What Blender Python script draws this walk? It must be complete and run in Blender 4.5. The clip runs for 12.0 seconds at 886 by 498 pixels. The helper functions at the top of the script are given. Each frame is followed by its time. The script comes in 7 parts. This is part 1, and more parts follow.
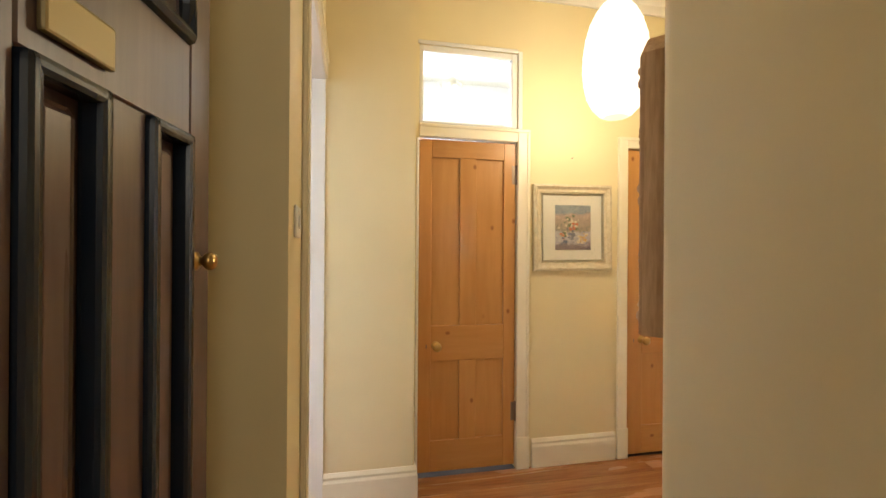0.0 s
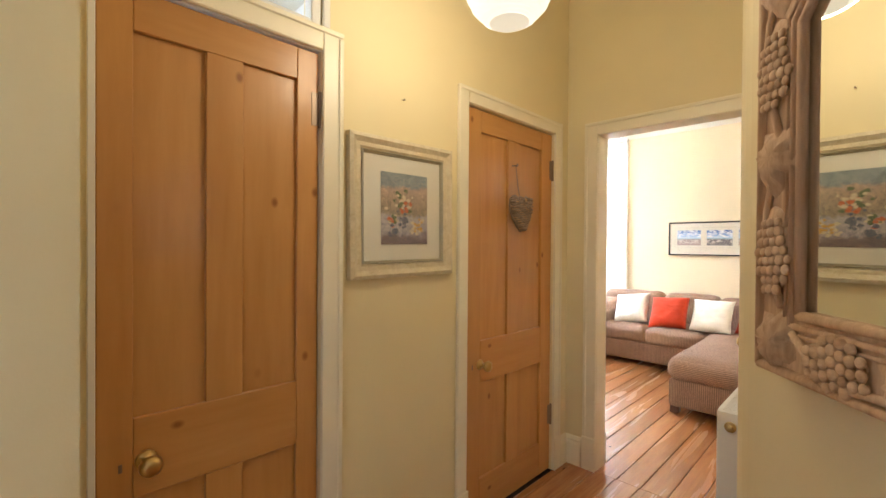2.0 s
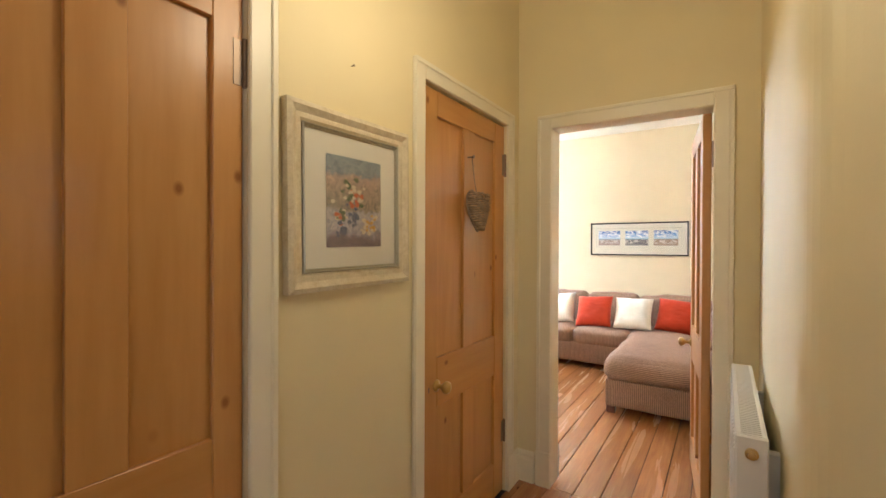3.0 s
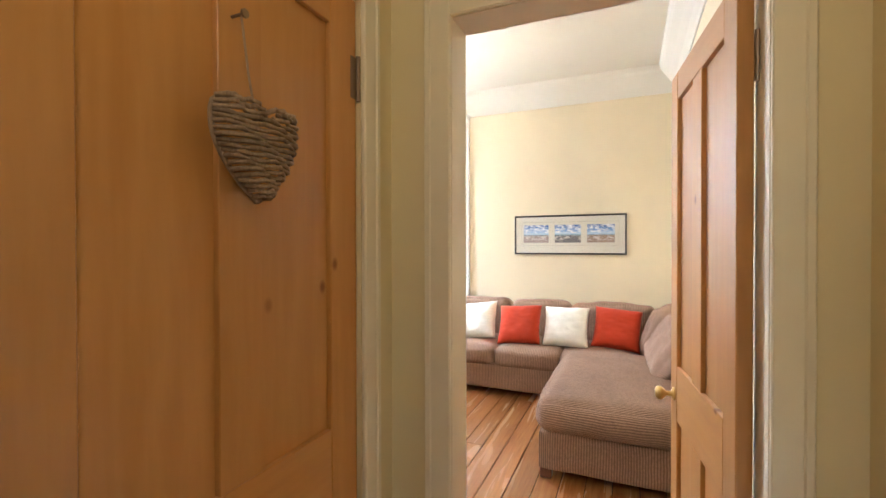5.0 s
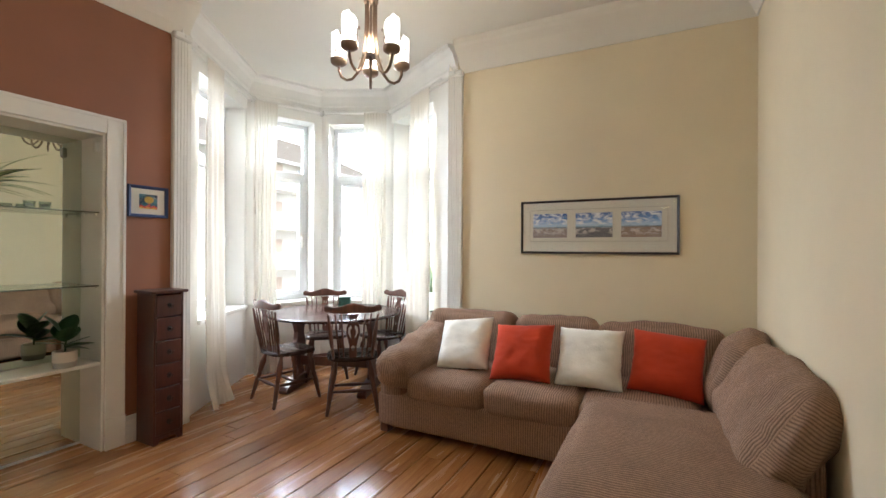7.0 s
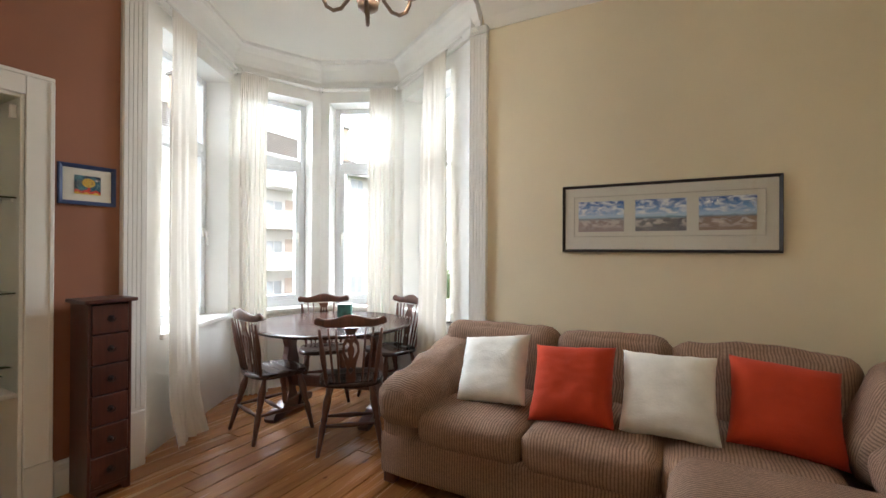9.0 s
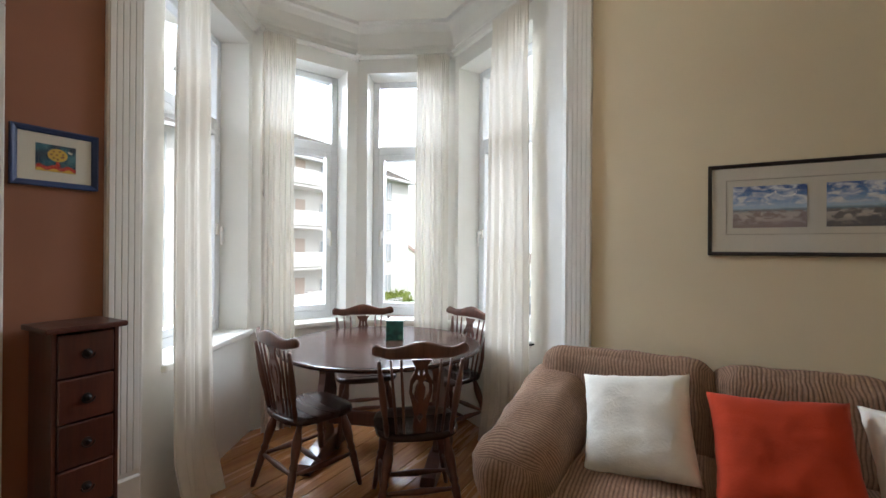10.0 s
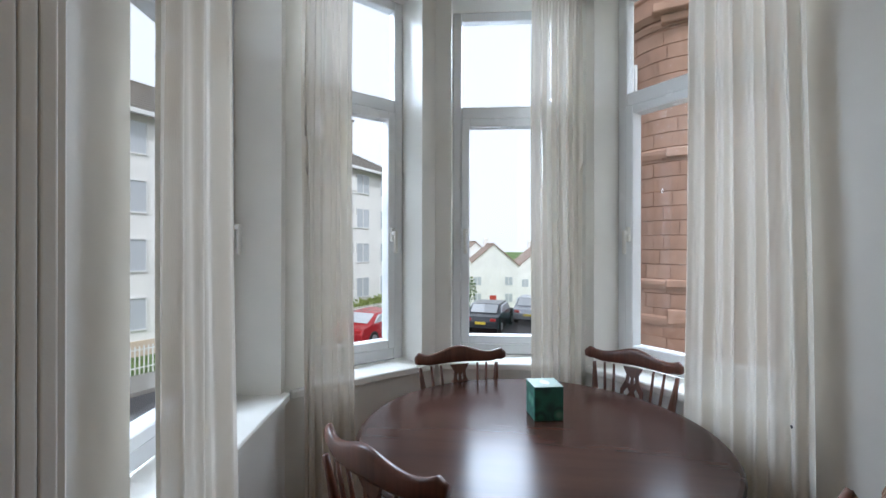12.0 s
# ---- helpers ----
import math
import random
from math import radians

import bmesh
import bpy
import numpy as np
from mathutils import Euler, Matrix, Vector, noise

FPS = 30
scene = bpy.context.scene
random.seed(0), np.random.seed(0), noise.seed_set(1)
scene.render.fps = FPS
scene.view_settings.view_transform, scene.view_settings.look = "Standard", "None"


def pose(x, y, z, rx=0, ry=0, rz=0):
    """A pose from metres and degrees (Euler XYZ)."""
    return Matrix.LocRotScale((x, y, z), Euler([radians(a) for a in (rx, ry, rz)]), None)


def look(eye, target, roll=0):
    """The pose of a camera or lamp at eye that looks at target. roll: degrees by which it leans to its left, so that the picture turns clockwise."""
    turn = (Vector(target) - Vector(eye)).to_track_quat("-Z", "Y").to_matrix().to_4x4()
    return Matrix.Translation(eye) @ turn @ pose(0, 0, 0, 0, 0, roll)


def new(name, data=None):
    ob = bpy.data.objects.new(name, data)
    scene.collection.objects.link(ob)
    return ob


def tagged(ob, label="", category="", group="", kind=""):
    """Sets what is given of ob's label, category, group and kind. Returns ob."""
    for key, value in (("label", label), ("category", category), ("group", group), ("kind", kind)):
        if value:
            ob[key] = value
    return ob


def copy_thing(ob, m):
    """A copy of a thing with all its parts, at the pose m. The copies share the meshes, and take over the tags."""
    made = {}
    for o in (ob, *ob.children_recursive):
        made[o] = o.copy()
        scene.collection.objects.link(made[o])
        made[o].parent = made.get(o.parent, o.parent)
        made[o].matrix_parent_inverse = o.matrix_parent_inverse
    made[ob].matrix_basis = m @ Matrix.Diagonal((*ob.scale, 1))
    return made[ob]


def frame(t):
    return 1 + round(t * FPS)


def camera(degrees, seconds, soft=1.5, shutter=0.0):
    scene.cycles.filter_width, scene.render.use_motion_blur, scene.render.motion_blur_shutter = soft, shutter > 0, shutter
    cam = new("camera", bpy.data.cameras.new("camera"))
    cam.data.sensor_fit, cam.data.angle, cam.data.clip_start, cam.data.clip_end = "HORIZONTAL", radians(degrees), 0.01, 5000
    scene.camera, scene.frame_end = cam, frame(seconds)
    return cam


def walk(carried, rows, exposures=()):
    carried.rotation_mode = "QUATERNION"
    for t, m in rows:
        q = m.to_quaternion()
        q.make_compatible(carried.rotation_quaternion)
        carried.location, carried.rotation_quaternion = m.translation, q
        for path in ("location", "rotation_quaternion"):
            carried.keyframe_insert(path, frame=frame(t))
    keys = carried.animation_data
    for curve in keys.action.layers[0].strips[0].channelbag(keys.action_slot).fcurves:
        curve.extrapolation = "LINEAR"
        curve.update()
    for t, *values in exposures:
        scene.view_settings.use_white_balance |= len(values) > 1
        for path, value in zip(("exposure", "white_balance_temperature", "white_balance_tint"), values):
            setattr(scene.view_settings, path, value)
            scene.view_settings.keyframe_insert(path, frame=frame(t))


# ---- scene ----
cam = camera(90.9, 12.0)
PATH = [
    (0, (0.528, 0.685, 1.429), (0.941, 2.642, 1.432), 0.4),
    (0.5, (0.559, 1.044, 1.432), (1.25, 2.921, 1.425), 0.2),
    (0.8, (0.569, 1.229, 1.431), (1.437, 3.031, 1.434), 0.5),
    (1, (0.627, 1.373, 1.432), (1.566, 3.138, 1.421), 0.0),
    (1.5, (0.68, 1.666, 1.452), (1.881, 3.265, 1.422), 0.3),
    (2, (0.76, 1.95, 1.43), (2.194, 3.345, 1.413), 0.4),
    (2.5, (0.834, 2.164, 1.428), (2.421, 3.381, 1.412), 0.3),
    (3, (0.895, 2.309, 1.437), (2.575, 3.394, 1.423), 0.2),
    (3.2, (0.922, 2.349, 1.446), (2.624, 3.399, 1.427), 0.3),
    (4.8, (1.944, 2.681, 1.431), (3.785, 3.461, 1.408), 0.2),
    (5, (2.16, 2.664, 1.424), (4.0, 3.448, 1.407), -0.1),
    (5.5, (2.703, 2.647, 1.392), (4.54, 3.44, 1.379), 0.2),
    (6, (3.108, 2.711, 1.354), (4.928, 3.541, 1.348), 0.1),
    (6.5, (3.349, 2.749, 1.347), (5.142, 3.636, 1.346), 0.2),
    (7, (3.486, 2.781, 1.346), (5.269, 3.687, 1.35), 0.3),
    (7.2, (3.52, 2.785, 1.342), (5.301, 3.694, 1.35), 0.3),
    (9, (4.139, 3.16, 1.326), (5.891, 4.125, 1.332), 0.3),
    (9.5, (4.413, 3.536, 1.329), (6.162, 4.505, 1.335), 0.4),
    (10, (4.592, 3.944, 1.337), (6.33, 4.933, 1.341), 0.4),
    (10.5, (4.695, 4.326, 1.339), (6.446, 5.292, 1.352), 0.2),
    (11, (4.812, 4.619, 1.352), (6.566, 5.581, 1.359), 0.1),
    (11.5, (4.98, 4.915, 1.367), (6.743, 5.859, 1.373), 0.0),
    (12, (5.29, 5.216, 1.388), (7.055, 6.156, 1.388), 0.1),
]
walk(cam, [(t, look(eye, target, roll)) for t, eye, target, roll in PATH], [(0, 2.35, 5800, 10), (0.5, 2.1, 5800, 10), (1.0, 2.0, 5750, 10), (2.0, 1.84, 5600, 10), (3.0, 1.68, 5550, 10), (5.0, 1.48, 5450, 10), (5.5, 1.3, 5550, 10), (6.0, 0.8, 5750, 10), (7.0, 0.15, 5850, 10), (9.0, -0.12, 5850, 10), (10.5, -0.95, 5700, 10), (11.5, -1.32, 5550, 10), (12.0, -1.46, 5500, 10)])


# ---- light ----
world = bpy.data.worlds.new("sky")
scene.world = world
world.use_nodes = True
wn = world.node_tree
sky = wn.nodes.new("ShaderNodeTexSky")
sky.sky_type, sky.sun_disc = "NISHITA", False
sky.sun_elevation, sky.sun_rotation = radians(42), radians(225)
sky.air_density, sky.dust_density, sky.ozone_density = 1.0, 6.0, 0.6
haze = wn.nodes.new("ShaderNodeMix")   # thin bright cloud over the whole sky
haze.data_type = "RGBA"
haze.inputs[0].default_value = 0.62
haze.inputs[7].default_value = (33.0, 32.4, 31.0, 1)
wn.links.new(sky.outputs[0], haze.inputs[6])
wn.links.new(haze.outputs[2], wn.nodes["Background"].inputs[0])
wn.nodes["Background"].inputs[1].default_value = 0.15


def sun_lamp(strength, elevation, azimuth):
    data = bpy.data.lights.new("sun", "SUN")
    data.energy, data.angle, data.color = strength, radians(0.6), (1.0, 0.95, 0.86)
    a, e = radians(azimuth), radians(elevation)
    ob = new("sun", data)
    ob.matrix_world = look((0, 0, 30), (-math.sin(a) * math.cos(e), -math.cos(a) * math.cos(e), 30 - math.sin(e)))


sun_lamp(4.6, 42, 225)


def area_lamp(name, centre, target, w, h, watts, colour, spread=180):
    data = bpy.data.lights.new(name, "AREA")
    data.shape, data.size, data.size_y, data.energy, data.color = "RECTANGLE", w, h, watts, colour
    data.spread = radians(spread)
    new(name, data).matrix_world = look(centre, target)


def bulb(name, place, watts, colour, radius):
    data = bpy.data.lights.new(name, "POINT")
    data.energy, data.color, data.shadow_soft_size = watts, colour, radius
    new(name, data).location = place


# ---- materials ----
def material(name, colour, rough=0.5, metal=0.0):
    m = bpy.data.materials.new(name)
    m.use_nodes = True
    b = m.node_tree.nodes["Principled BSDF"]
    b.inputs["Base Color"].default_value = (*colour, 1)
    b.inputs["Roughness"].default_value = rough
    b.inputs["Metallic"].default_value = metal
    return m


def node(m, kind, **values):
    n = m.node_tree.nodes.new(kind)
    for key, value in values.items():
        n.inputs[key].default_value = value
    return n


def wire(m, a, b):
    m.node_tree.links.new(a, b)


def shader(m):
    return m.node_tree.nodes["Principled BSDF"]


def coords(m, scale=(1, 1, 1), turn=(0, 0, 0), space="Object"):
    t = node(m, "ShaderNodeTexCoord")
    p = node(m, "ShaderNodeMapping", Scale=scale, Rotation=turn)
    wire(m, t.outputs[space], p.inputs["Vector"])
    return p.outputs["Vector"]


def ramp(m, fac, stops):
    r = node(m, "ShaderNodeValToRGB")
    e = r.color_ramp.elements
    while len(e) < len(stops):
        e.new(0.5)
    for el, (pos, col) in zip(e, stops):
        el.position, el.color = pos, (*col, 1)
    wire(m, fac, r.inputs["Fac"])
    return r.outputs["Color"]


def noise_tex(m, vec, scale, detail=4.0, rough=0.55, distort=0.0):
    n = node(m, "ShaderNodeTexNoise", Scale=scale, Detail=detail, Roughness=rough, Distortion=distort)
    wire(m, vec, n.inputs["Vector"])
    return n.outputs["Fac"]


def mix(m, fac, a, b, blend="MIX"):
    n = m.node_tree.nodes.new("ShaderNodeMix")
    n.data_type, n.blend_type = "RGBA", blend
    for socket, value in ((n.inputs[0], fac), (n.inputs[6], a), (n.inputs[7], b)):
        if isinstance(value, (int, float)):
            socket.default_value = value
        elif isinstance(value, tuple):
            socket.default_value = (*value, 1)
        else:
            wire(m, value, socket)
    return n.outputs[2]


def bump(m, height, strength=0.2, distance=0.01):
    n = node(m, "ShaderNodeBump", Strength=strength, Distance=distance)
    wire(m, height, n.inputs["Height"])
    wire(m, n.outputs["Normal"], shader(m).inputs["Normal"])


def tint(c, k):
    return tuple(min(1, v * k) for v in c)


def painted(name, colour, rough=0.55, vary=0.06, relief=0.08, blotch=1.3):
    """Painted plaster or joinery: faint blotches, roller grain and scuffs."""
    m = material(name, colour, rough)
    v = coords(m)
    big = noise_tex(m, v, blotch, 3)
    col = ramp(m, big, [(0.3, tint(colour, 1 - vary)), (0.7, tint(colour, 1 + vary * 0.5))])
    wire(m, col, shader(m).inputs["Base Color"])
    fine = noise_tex(m, v, 160, 3)
    und = noise_tex(m, v, 5, 2)
    s = node(m, "ShaderNodeMath")
    s.operation = "MULTIPLY_ADD"
    s.inputs[1].default_value = 5.0
    wire(m, und, s.inputs[0])
    wire(m, fine, s.inputs[2])
    bump(m, s.outputs[0], relief, 0.004)
    r = node(m, "ShaderNodeMapRange")
    r.inputs["To Min"].default_value, r.inputs["To Max"].default_value = rough - 0.08, rough + 0.1
    wire(m, big, r.inputs["Value"])
    wire(m, r.outputs["Result"], shader(m).inputs["Roughness"])
    return m


def wood(name, dark, light, grain=(14, 14, 1.0), rough=0.4, knots=True, coat=0.0, rand=0.12, relief=0.12):
    """Grain runs along the axis with the small scale; shade varies from piece to piece."""
    m = material(name, light, rough)
    info = node(m, "ShaderNodeObjectInfo")
    t = node(m, "ShaderNodeTexCoord")
    shift = node(m, "ShaderNodeVectorMath")
    shift.operation = "MULTIPLY_ADD"
    shift.inputs[1].default_value = (17.0, 31.0, 23.0)
    wire(m, info.outputs["Random"], shift.inputs[0])
    wire(m, t.outputs["Object"], shift.inputs[2])
    p = node(m, "ShaderNodeMapping", Scale=grain)
    wire(m, shift.outputs[0], p.inputs["Vector"])
    g1 = noise_tex(m, p.outputs["Vector"], 1.0, 3, 0.6, 0.8)
    g2 = noise_tex(m, p.outputs["Vector"], 6.0, 4, 0.6, 0.2)
    f = node(m, "ShaderNodeMath")
    f.operation = "MULTIPLY_ADD"
    f.inputs[1].default_value = 0.45
    wire(m, g2, f.inputs[0])
    h = node(m, "ShaderNodeMath")
    h.operation = "MULTIPLY"
    h.inputs[1].default_value = 0.6
    wire(m, g1, h.inputs[0])
    wire(m, h.outputs[0], f.inputs[2])
    col = ramp(m, f.outputs[0], [(0.34, dark), (0.5, tuple((a + b) / 2 for a, b in zip(dark, light))), (0.66, light)])
    if knots:
        k = node(m, "ShaderNodeTexVoronoi", Scale=5.0)
        k.voronoi_dimensions = "2D"
        sep, com = node(m, "ShaderNodeSeparateXYZ"), node(m, "ShaderNodeCombineXYZ")
        wire(m, shift.outputs[0], sep.inputs[0])
        wire(m, sep.outputs["X"], com.inputs["X"])
        wire(m, sep.outputs["Y" if name.endswith("floorboard") else "Z"], com.inputs["Y"])
        sq = node(m, "ShaderNodeMapping", Scale=(1.0, 0.7, 1.0) if grain[2] < grain[0] else (0.7, 1.0, 1.0))
        wire(m, com.outputs[0], sq.inputs["Vector"])
        wire(m, sq.outputs["Vector"], k.inputs["Vector"])
        kr = ramp(m, k.outputs["Distance"], [(0.025, (1, 1, 1)), (0.05, (0.5, 0.5, 0.5)), (0.075, (0, 0, 0))])
        some = ramp(m, k.outputs["Color"], [(0.80, (0, 0, 0)), (0.83, (1, 1, 1))])
        col = mix(m, mix(m, 1.0, kr, some, "MULTIPLY"), col, (dark[0] * 0.55, dark[1] * 0.42, dark[2] * 0.35))
    hsv = node(m, "ShaderNodeHueSaturation")
    r = node(m, "ShaderNodeMapRange")
    r.inputs["To Min"].default_value, r.inputs["To Max"].default_value = 1 - rand, 1 + rand
    wire(m, info.outputs["Random"], r.inputs["Value"])
    wire(m, r.outputs["Result"], hsv.inputs["Value"])
    wire(m, col, hsv.inputs["Color"])
    wire(m, hsv.outputs["Color"], shader(m).inputs["Base Color"])
    q = node(m, "ShaderNodeMapRange")
    q.inputs["To Min"].default_value, q.inputs["To Max"].default_value = rough - 0.1, rough + 0.16
    wire(m, g1, q.inputs["Value"])
    if relief:
        wire(m, q.outputs["Result"], shader(m).inputs["Roughness"])
    shader(m).inputs["Coat Weight"].default_value = coat
    shader(m).inputs["Coat Roughness"].default_value = 0.15
    if relief:
        bump(m, f.outputs[0], relief, 0.003)
    return m


def corduroy(name, colour):
    """Broad cord, ribs 15 mm apart, laid along the rib coordinate that the upholstery meshes carry; crushed pile."""
    m = material(name, colour, 0.92)
    v = coords(m)
    uv = node(m, "ShaderNodeUVMap")
    uv.uv_map = "rib"
    sep = node(m, "ShaderNodeSeparateXYZ")
    wire(m, uv.outputs["UV"], sep.inputs[0])
    wob = node(m, "ShaderNodeMath")
    wob.operation = "MULTIPLY_ADD"
    wob.inputs[1].default_value = 0.02
    wire(m, noise_tex(m, v, 3.5, 2), wob.inputs[0])
    wire(m, sep.outputs["X"], wob.inputs[2])
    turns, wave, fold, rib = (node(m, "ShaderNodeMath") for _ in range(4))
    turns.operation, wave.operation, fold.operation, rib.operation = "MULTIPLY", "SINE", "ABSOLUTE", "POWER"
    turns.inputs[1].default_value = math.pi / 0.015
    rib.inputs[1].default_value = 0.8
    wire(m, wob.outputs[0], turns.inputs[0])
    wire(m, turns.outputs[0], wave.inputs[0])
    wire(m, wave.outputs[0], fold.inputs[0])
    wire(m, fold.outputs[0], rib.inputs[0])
    pile = noise_tex(m, v, 4.0, 6, 0.65)
    fleck = noise_tex(m, v, 60, 3, 0.7)
    base = ramp(m, pile, [(0.3, tint(colour, 0.80)), (0.5, colour), (0.72, tint(colour, 1.22))])
    base = mix(m, 0.35, base, ramp(m, fleck, [(0.35, tint(colour, 0.6)), (0.65, tint(colour, 1.3))]))
    # shade between the ribs is painted into the colour, besides the relief below
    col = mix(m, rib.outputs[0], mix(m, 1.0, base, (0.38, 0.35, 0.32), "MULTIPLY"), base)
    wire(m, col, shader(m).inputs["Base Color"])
    bump(m, rib.outputs[0], 0.5, 0.006)
    return m


def cloth(name, colour, rough=0.9, scale=90, strength=0.3, sheen=0.2):
    m = material(name, colour, rough)
    v = coords(m)
    big = noise_tex(m, v, 6, 4)
    wire(m, ramp(m, big, [(0.3, tint(colour, 0.88)), (0.7, tint(colour, 1.06))]), shader(m).inputs["Base Color"])
    bump(m, noise_tex(m, v, scale, 3), strength, 0.003)
    shader(m).inputs["Sheen Weight"].default_value = sheen
    return m


def glowing(name, colour, strength):
    m = material(name, (0.9, 0.9, 0.88), 0.5)
    shader(m).inputs["Emission Color"].default_value = (*colour, 1)
    shader(m).inputs["Emission Strength"].default_value = strength
    return m


def glass_pane(name, rough=0.0, tone=(1, 1, 1)):
    """Thin pane: mostly clear, with a mirror-like sheen that grows at a slant."""
    m = bpy.data.materials.new(name)
    m.use_nodes = True
    t = m.node_tree
    t.nodes.remove(t.nodes["Principled BSDF"])
    out = t.nodes["Material Output"]
    clear, gloss, both, fres = (t.nodes.new(k) for k in ("ShaderNodeBsdfTransparent", "ShaderNodeBsdfGlossy", "ShaderNodeMixShader", "ShaderNodeLayerWeight"))
    clear.inputs[0].default_value = (*tone, 1)
    gloss.inputs["Roughness"].default_value = rough
    power, share = t.nodes.new("ShaderNodeMath"), t.nodes.new("ShaderNodeMath")
    power.operation, share.operation = "POWER", "MULTIPLY_ADD"
    power.inputs[1].default_value, share.inputs[1].default_value, share.inputs[2].default_value = 4.0, 0.7, 0.035
    t.links.new(fres.outputs["Facing"], power.inputs[0])
    t.links.new(power.outputs[0], share.inputs[0])
    t.links.new(share.outputs[0], both.inputs[0])
    t.links.new(clear.outputs[0], both.inputs[1])
    t.links.new(gloss.outputs[0], both.inputs[2])
    t.links.new(both.outputs[0], out.inputs[0])
    return m


CREAM = (0.80, 0.685, 0.405)
M_HALL = painted("cream_wall_paint", CREAM, 0.62)
M_LIVING = painted("living_wall_paint", (0.82, 0.71, 0.50), 0.62)
M_TERRA = painted("terracotta_wall_paint", (0.30, 0.122, 0.064), 0.6, 0.12)
M_WHITE = painted("white_gloss_paint", (0.82, 0.80, 0.745), 0.32, 0.04, 0.05, 4)
M_IVORY = painted("ivory_gloss_paint", (0.84, 0.765, 0.575), 0.34, 0.05, 0.06, 3)
M_CEIL = painted("ceiling_paint", (0.81, 0.78, 0.695), 0.75, 0.03)
M_UPVC = painted("white_upvc", (0.82, 0.83, 0.84), 0.25, 0.02, 0.01)
M_PINE = wood("stripped_pine", (0.455, 0.205, 0.046), (0.55, 0.275, 0.074), (5, 5, 0.5), 0.36, True, 0.25, 0.05, 0.04)
M_PINE_X = wood("stripped_pine_rail", (0.455, 0.205, 0.046), (0.55, 0.275, 0.074), (0.5, 5, 5), 0.36, True, 0.25, 0.05, 0.04)
M_BOARD = wood("varnished_floorboard", (0.27, 0.105, 0.034), (0.47, 0.215, 0.076), (0.9, 12, 12), 0.22, True, 0.2, 0.16, 0.14)
M_GAP = material("dark_floor_gap", (0.025, 0.014, 0.008), 0.9)
M_MAHOG = wood("dark_mahogany", (0.065, 0.024, 0.015), (0.150, 0.054, 0.031), (12, 12, 1.0), 0.33, False, 0.3, 0.1, 0.06)
M_MAHOG_X = wood("dark_mahogany_top", (0.030, 0.015, 0.011), (0.050, 0.025, 0.018), (0.6, 5, 5), 0.24, False, 0.0, 0.1, 0.004)
shader(M_MAHOG_X).inputs["Specular IOR Level"].default_value = 0.3
M_POLISH = wood("polished_mahogany", (0.032, 0.015, 0.011), (0.046, 0.022, 0.015), (0.5, 4, 4), 0.2, False, 0.0, 0.1, 0.0)
shader(M_POLISH).inputs["Specular IOR Level"].default_value = 0.12
M_CABINET = wood("red_stained_wood", (0.042, 0.011, 0.007), (0.088, 0.024, 0.014), (12, 12, 1.0), 0.35, False, 0.3, 0.15, 0.06)
M_CARVED = wood("limed_carved_wood", (0.42, 0.26, 0.14), (0.66, 0.46, 0.28), (20, 20, 2.0), 0.7, False, 0.0, 0.05, 0.5)
M_FRONT = wood("dark_front_door_paint", (0.085, 0.052, 0.048), (0.14, 0.088, 0.08), (12, 12, 0.8), 0.3, False, 0.3, 0.1, 0.1)
M_BRASS = material("aged_brass", (0.55, 0.38, 0.14), 0.28, 1.0)
M_IRON = material("bronzed_iron", (0.26, 0.19, 0.135), 0.42, 0.7)
M_BLACKIRON = material("dark_iron", (0.03, 0.028, 0.028), 0.45, 0.7)
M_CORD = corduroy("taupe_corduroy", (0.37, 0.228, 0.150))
M_CREAMCUSH = cloth("cream_chenille", (0.90, 0.86, 0.78), 1.0, 90, 0.6, 0.1)
M_REDCUSH = cloth("rust_red_velvet", (0.52, 0.045, 0.009), 0.95, 140, 0.4, 0.04)
M_GLASS = glass_pane("window_glass")
M_MIRROR = material("mirror_silver", (0.86, 0.88, 0.86), 0.012, 1.0)
M_RADIATOR = painted("radiator_enamel", (0.80, 0.78, 0.73), 0.3, 0.02, 0.01)
M_PLASTIC = material("white_plastic", (0.75, 0.73, 0.68), 0.35)
M_DARK = material("dark_void", (0.02, 0.018, 0.016), 0.9)


# ---- mesh helpers ----
def mesh_of(name, bm, mat, smooth=False):
    me = bpy.data.meshes.new(name)
    bm.normal_update()
    bm.to_mesh(me)
    bm.free()
    if mat:
        me.materials.append(mat)
    if smooth:
        me.polygons.foreach_set("use_smooth", [True] * len(me.polygons))
    return me


def part(name, bm, mat, parent, label="", smooth=False):
    ob = new(name, mesh_of(name, bm, mat, smooth))
    ob.parent = parent
    return tagged(ob, label)


def thing(name, label, category, group="", m=None, kind=""):
    ob = new(name)
    if m is not None:
        ob.matrix_world = m
    return tagged(ob, label, category, group, kind)


def solid(name, bm, mat, label, category, group="", kind="", smooth=False, m=None):
    ob = new(name, mesh_of(name, bm, mat, smooth))
    if m is not None:
        ob.matrix_world = m
    return tagged(ob, label, category, group, kind)


def add_box(bm, lo, hi, bevel=0.0, segs=1):
    b = bmesh.new() if bevel else bm
    v = [b.verts.new((x, y, z)) for x in (lo[0], hi[0]) for y in (lo[1], hi[1]) for z in (lo[2], hi[2])]
    for f in ((0, 1, 3, 2), (4, 6, 7, 5), (0, 4, 5, 1), (2, 3, 7, 6), (0, 2, 6, 4), (1, 5, 7, 3)):
        b.faces.new([v[i] for i in f])
    if bevel:
        bmesh.ops.bevel(b, geom=b.edges[:], offset=bevel, segments=segs, affect="EDGES", profile=0.6)
        join(bm, b)
    return bm


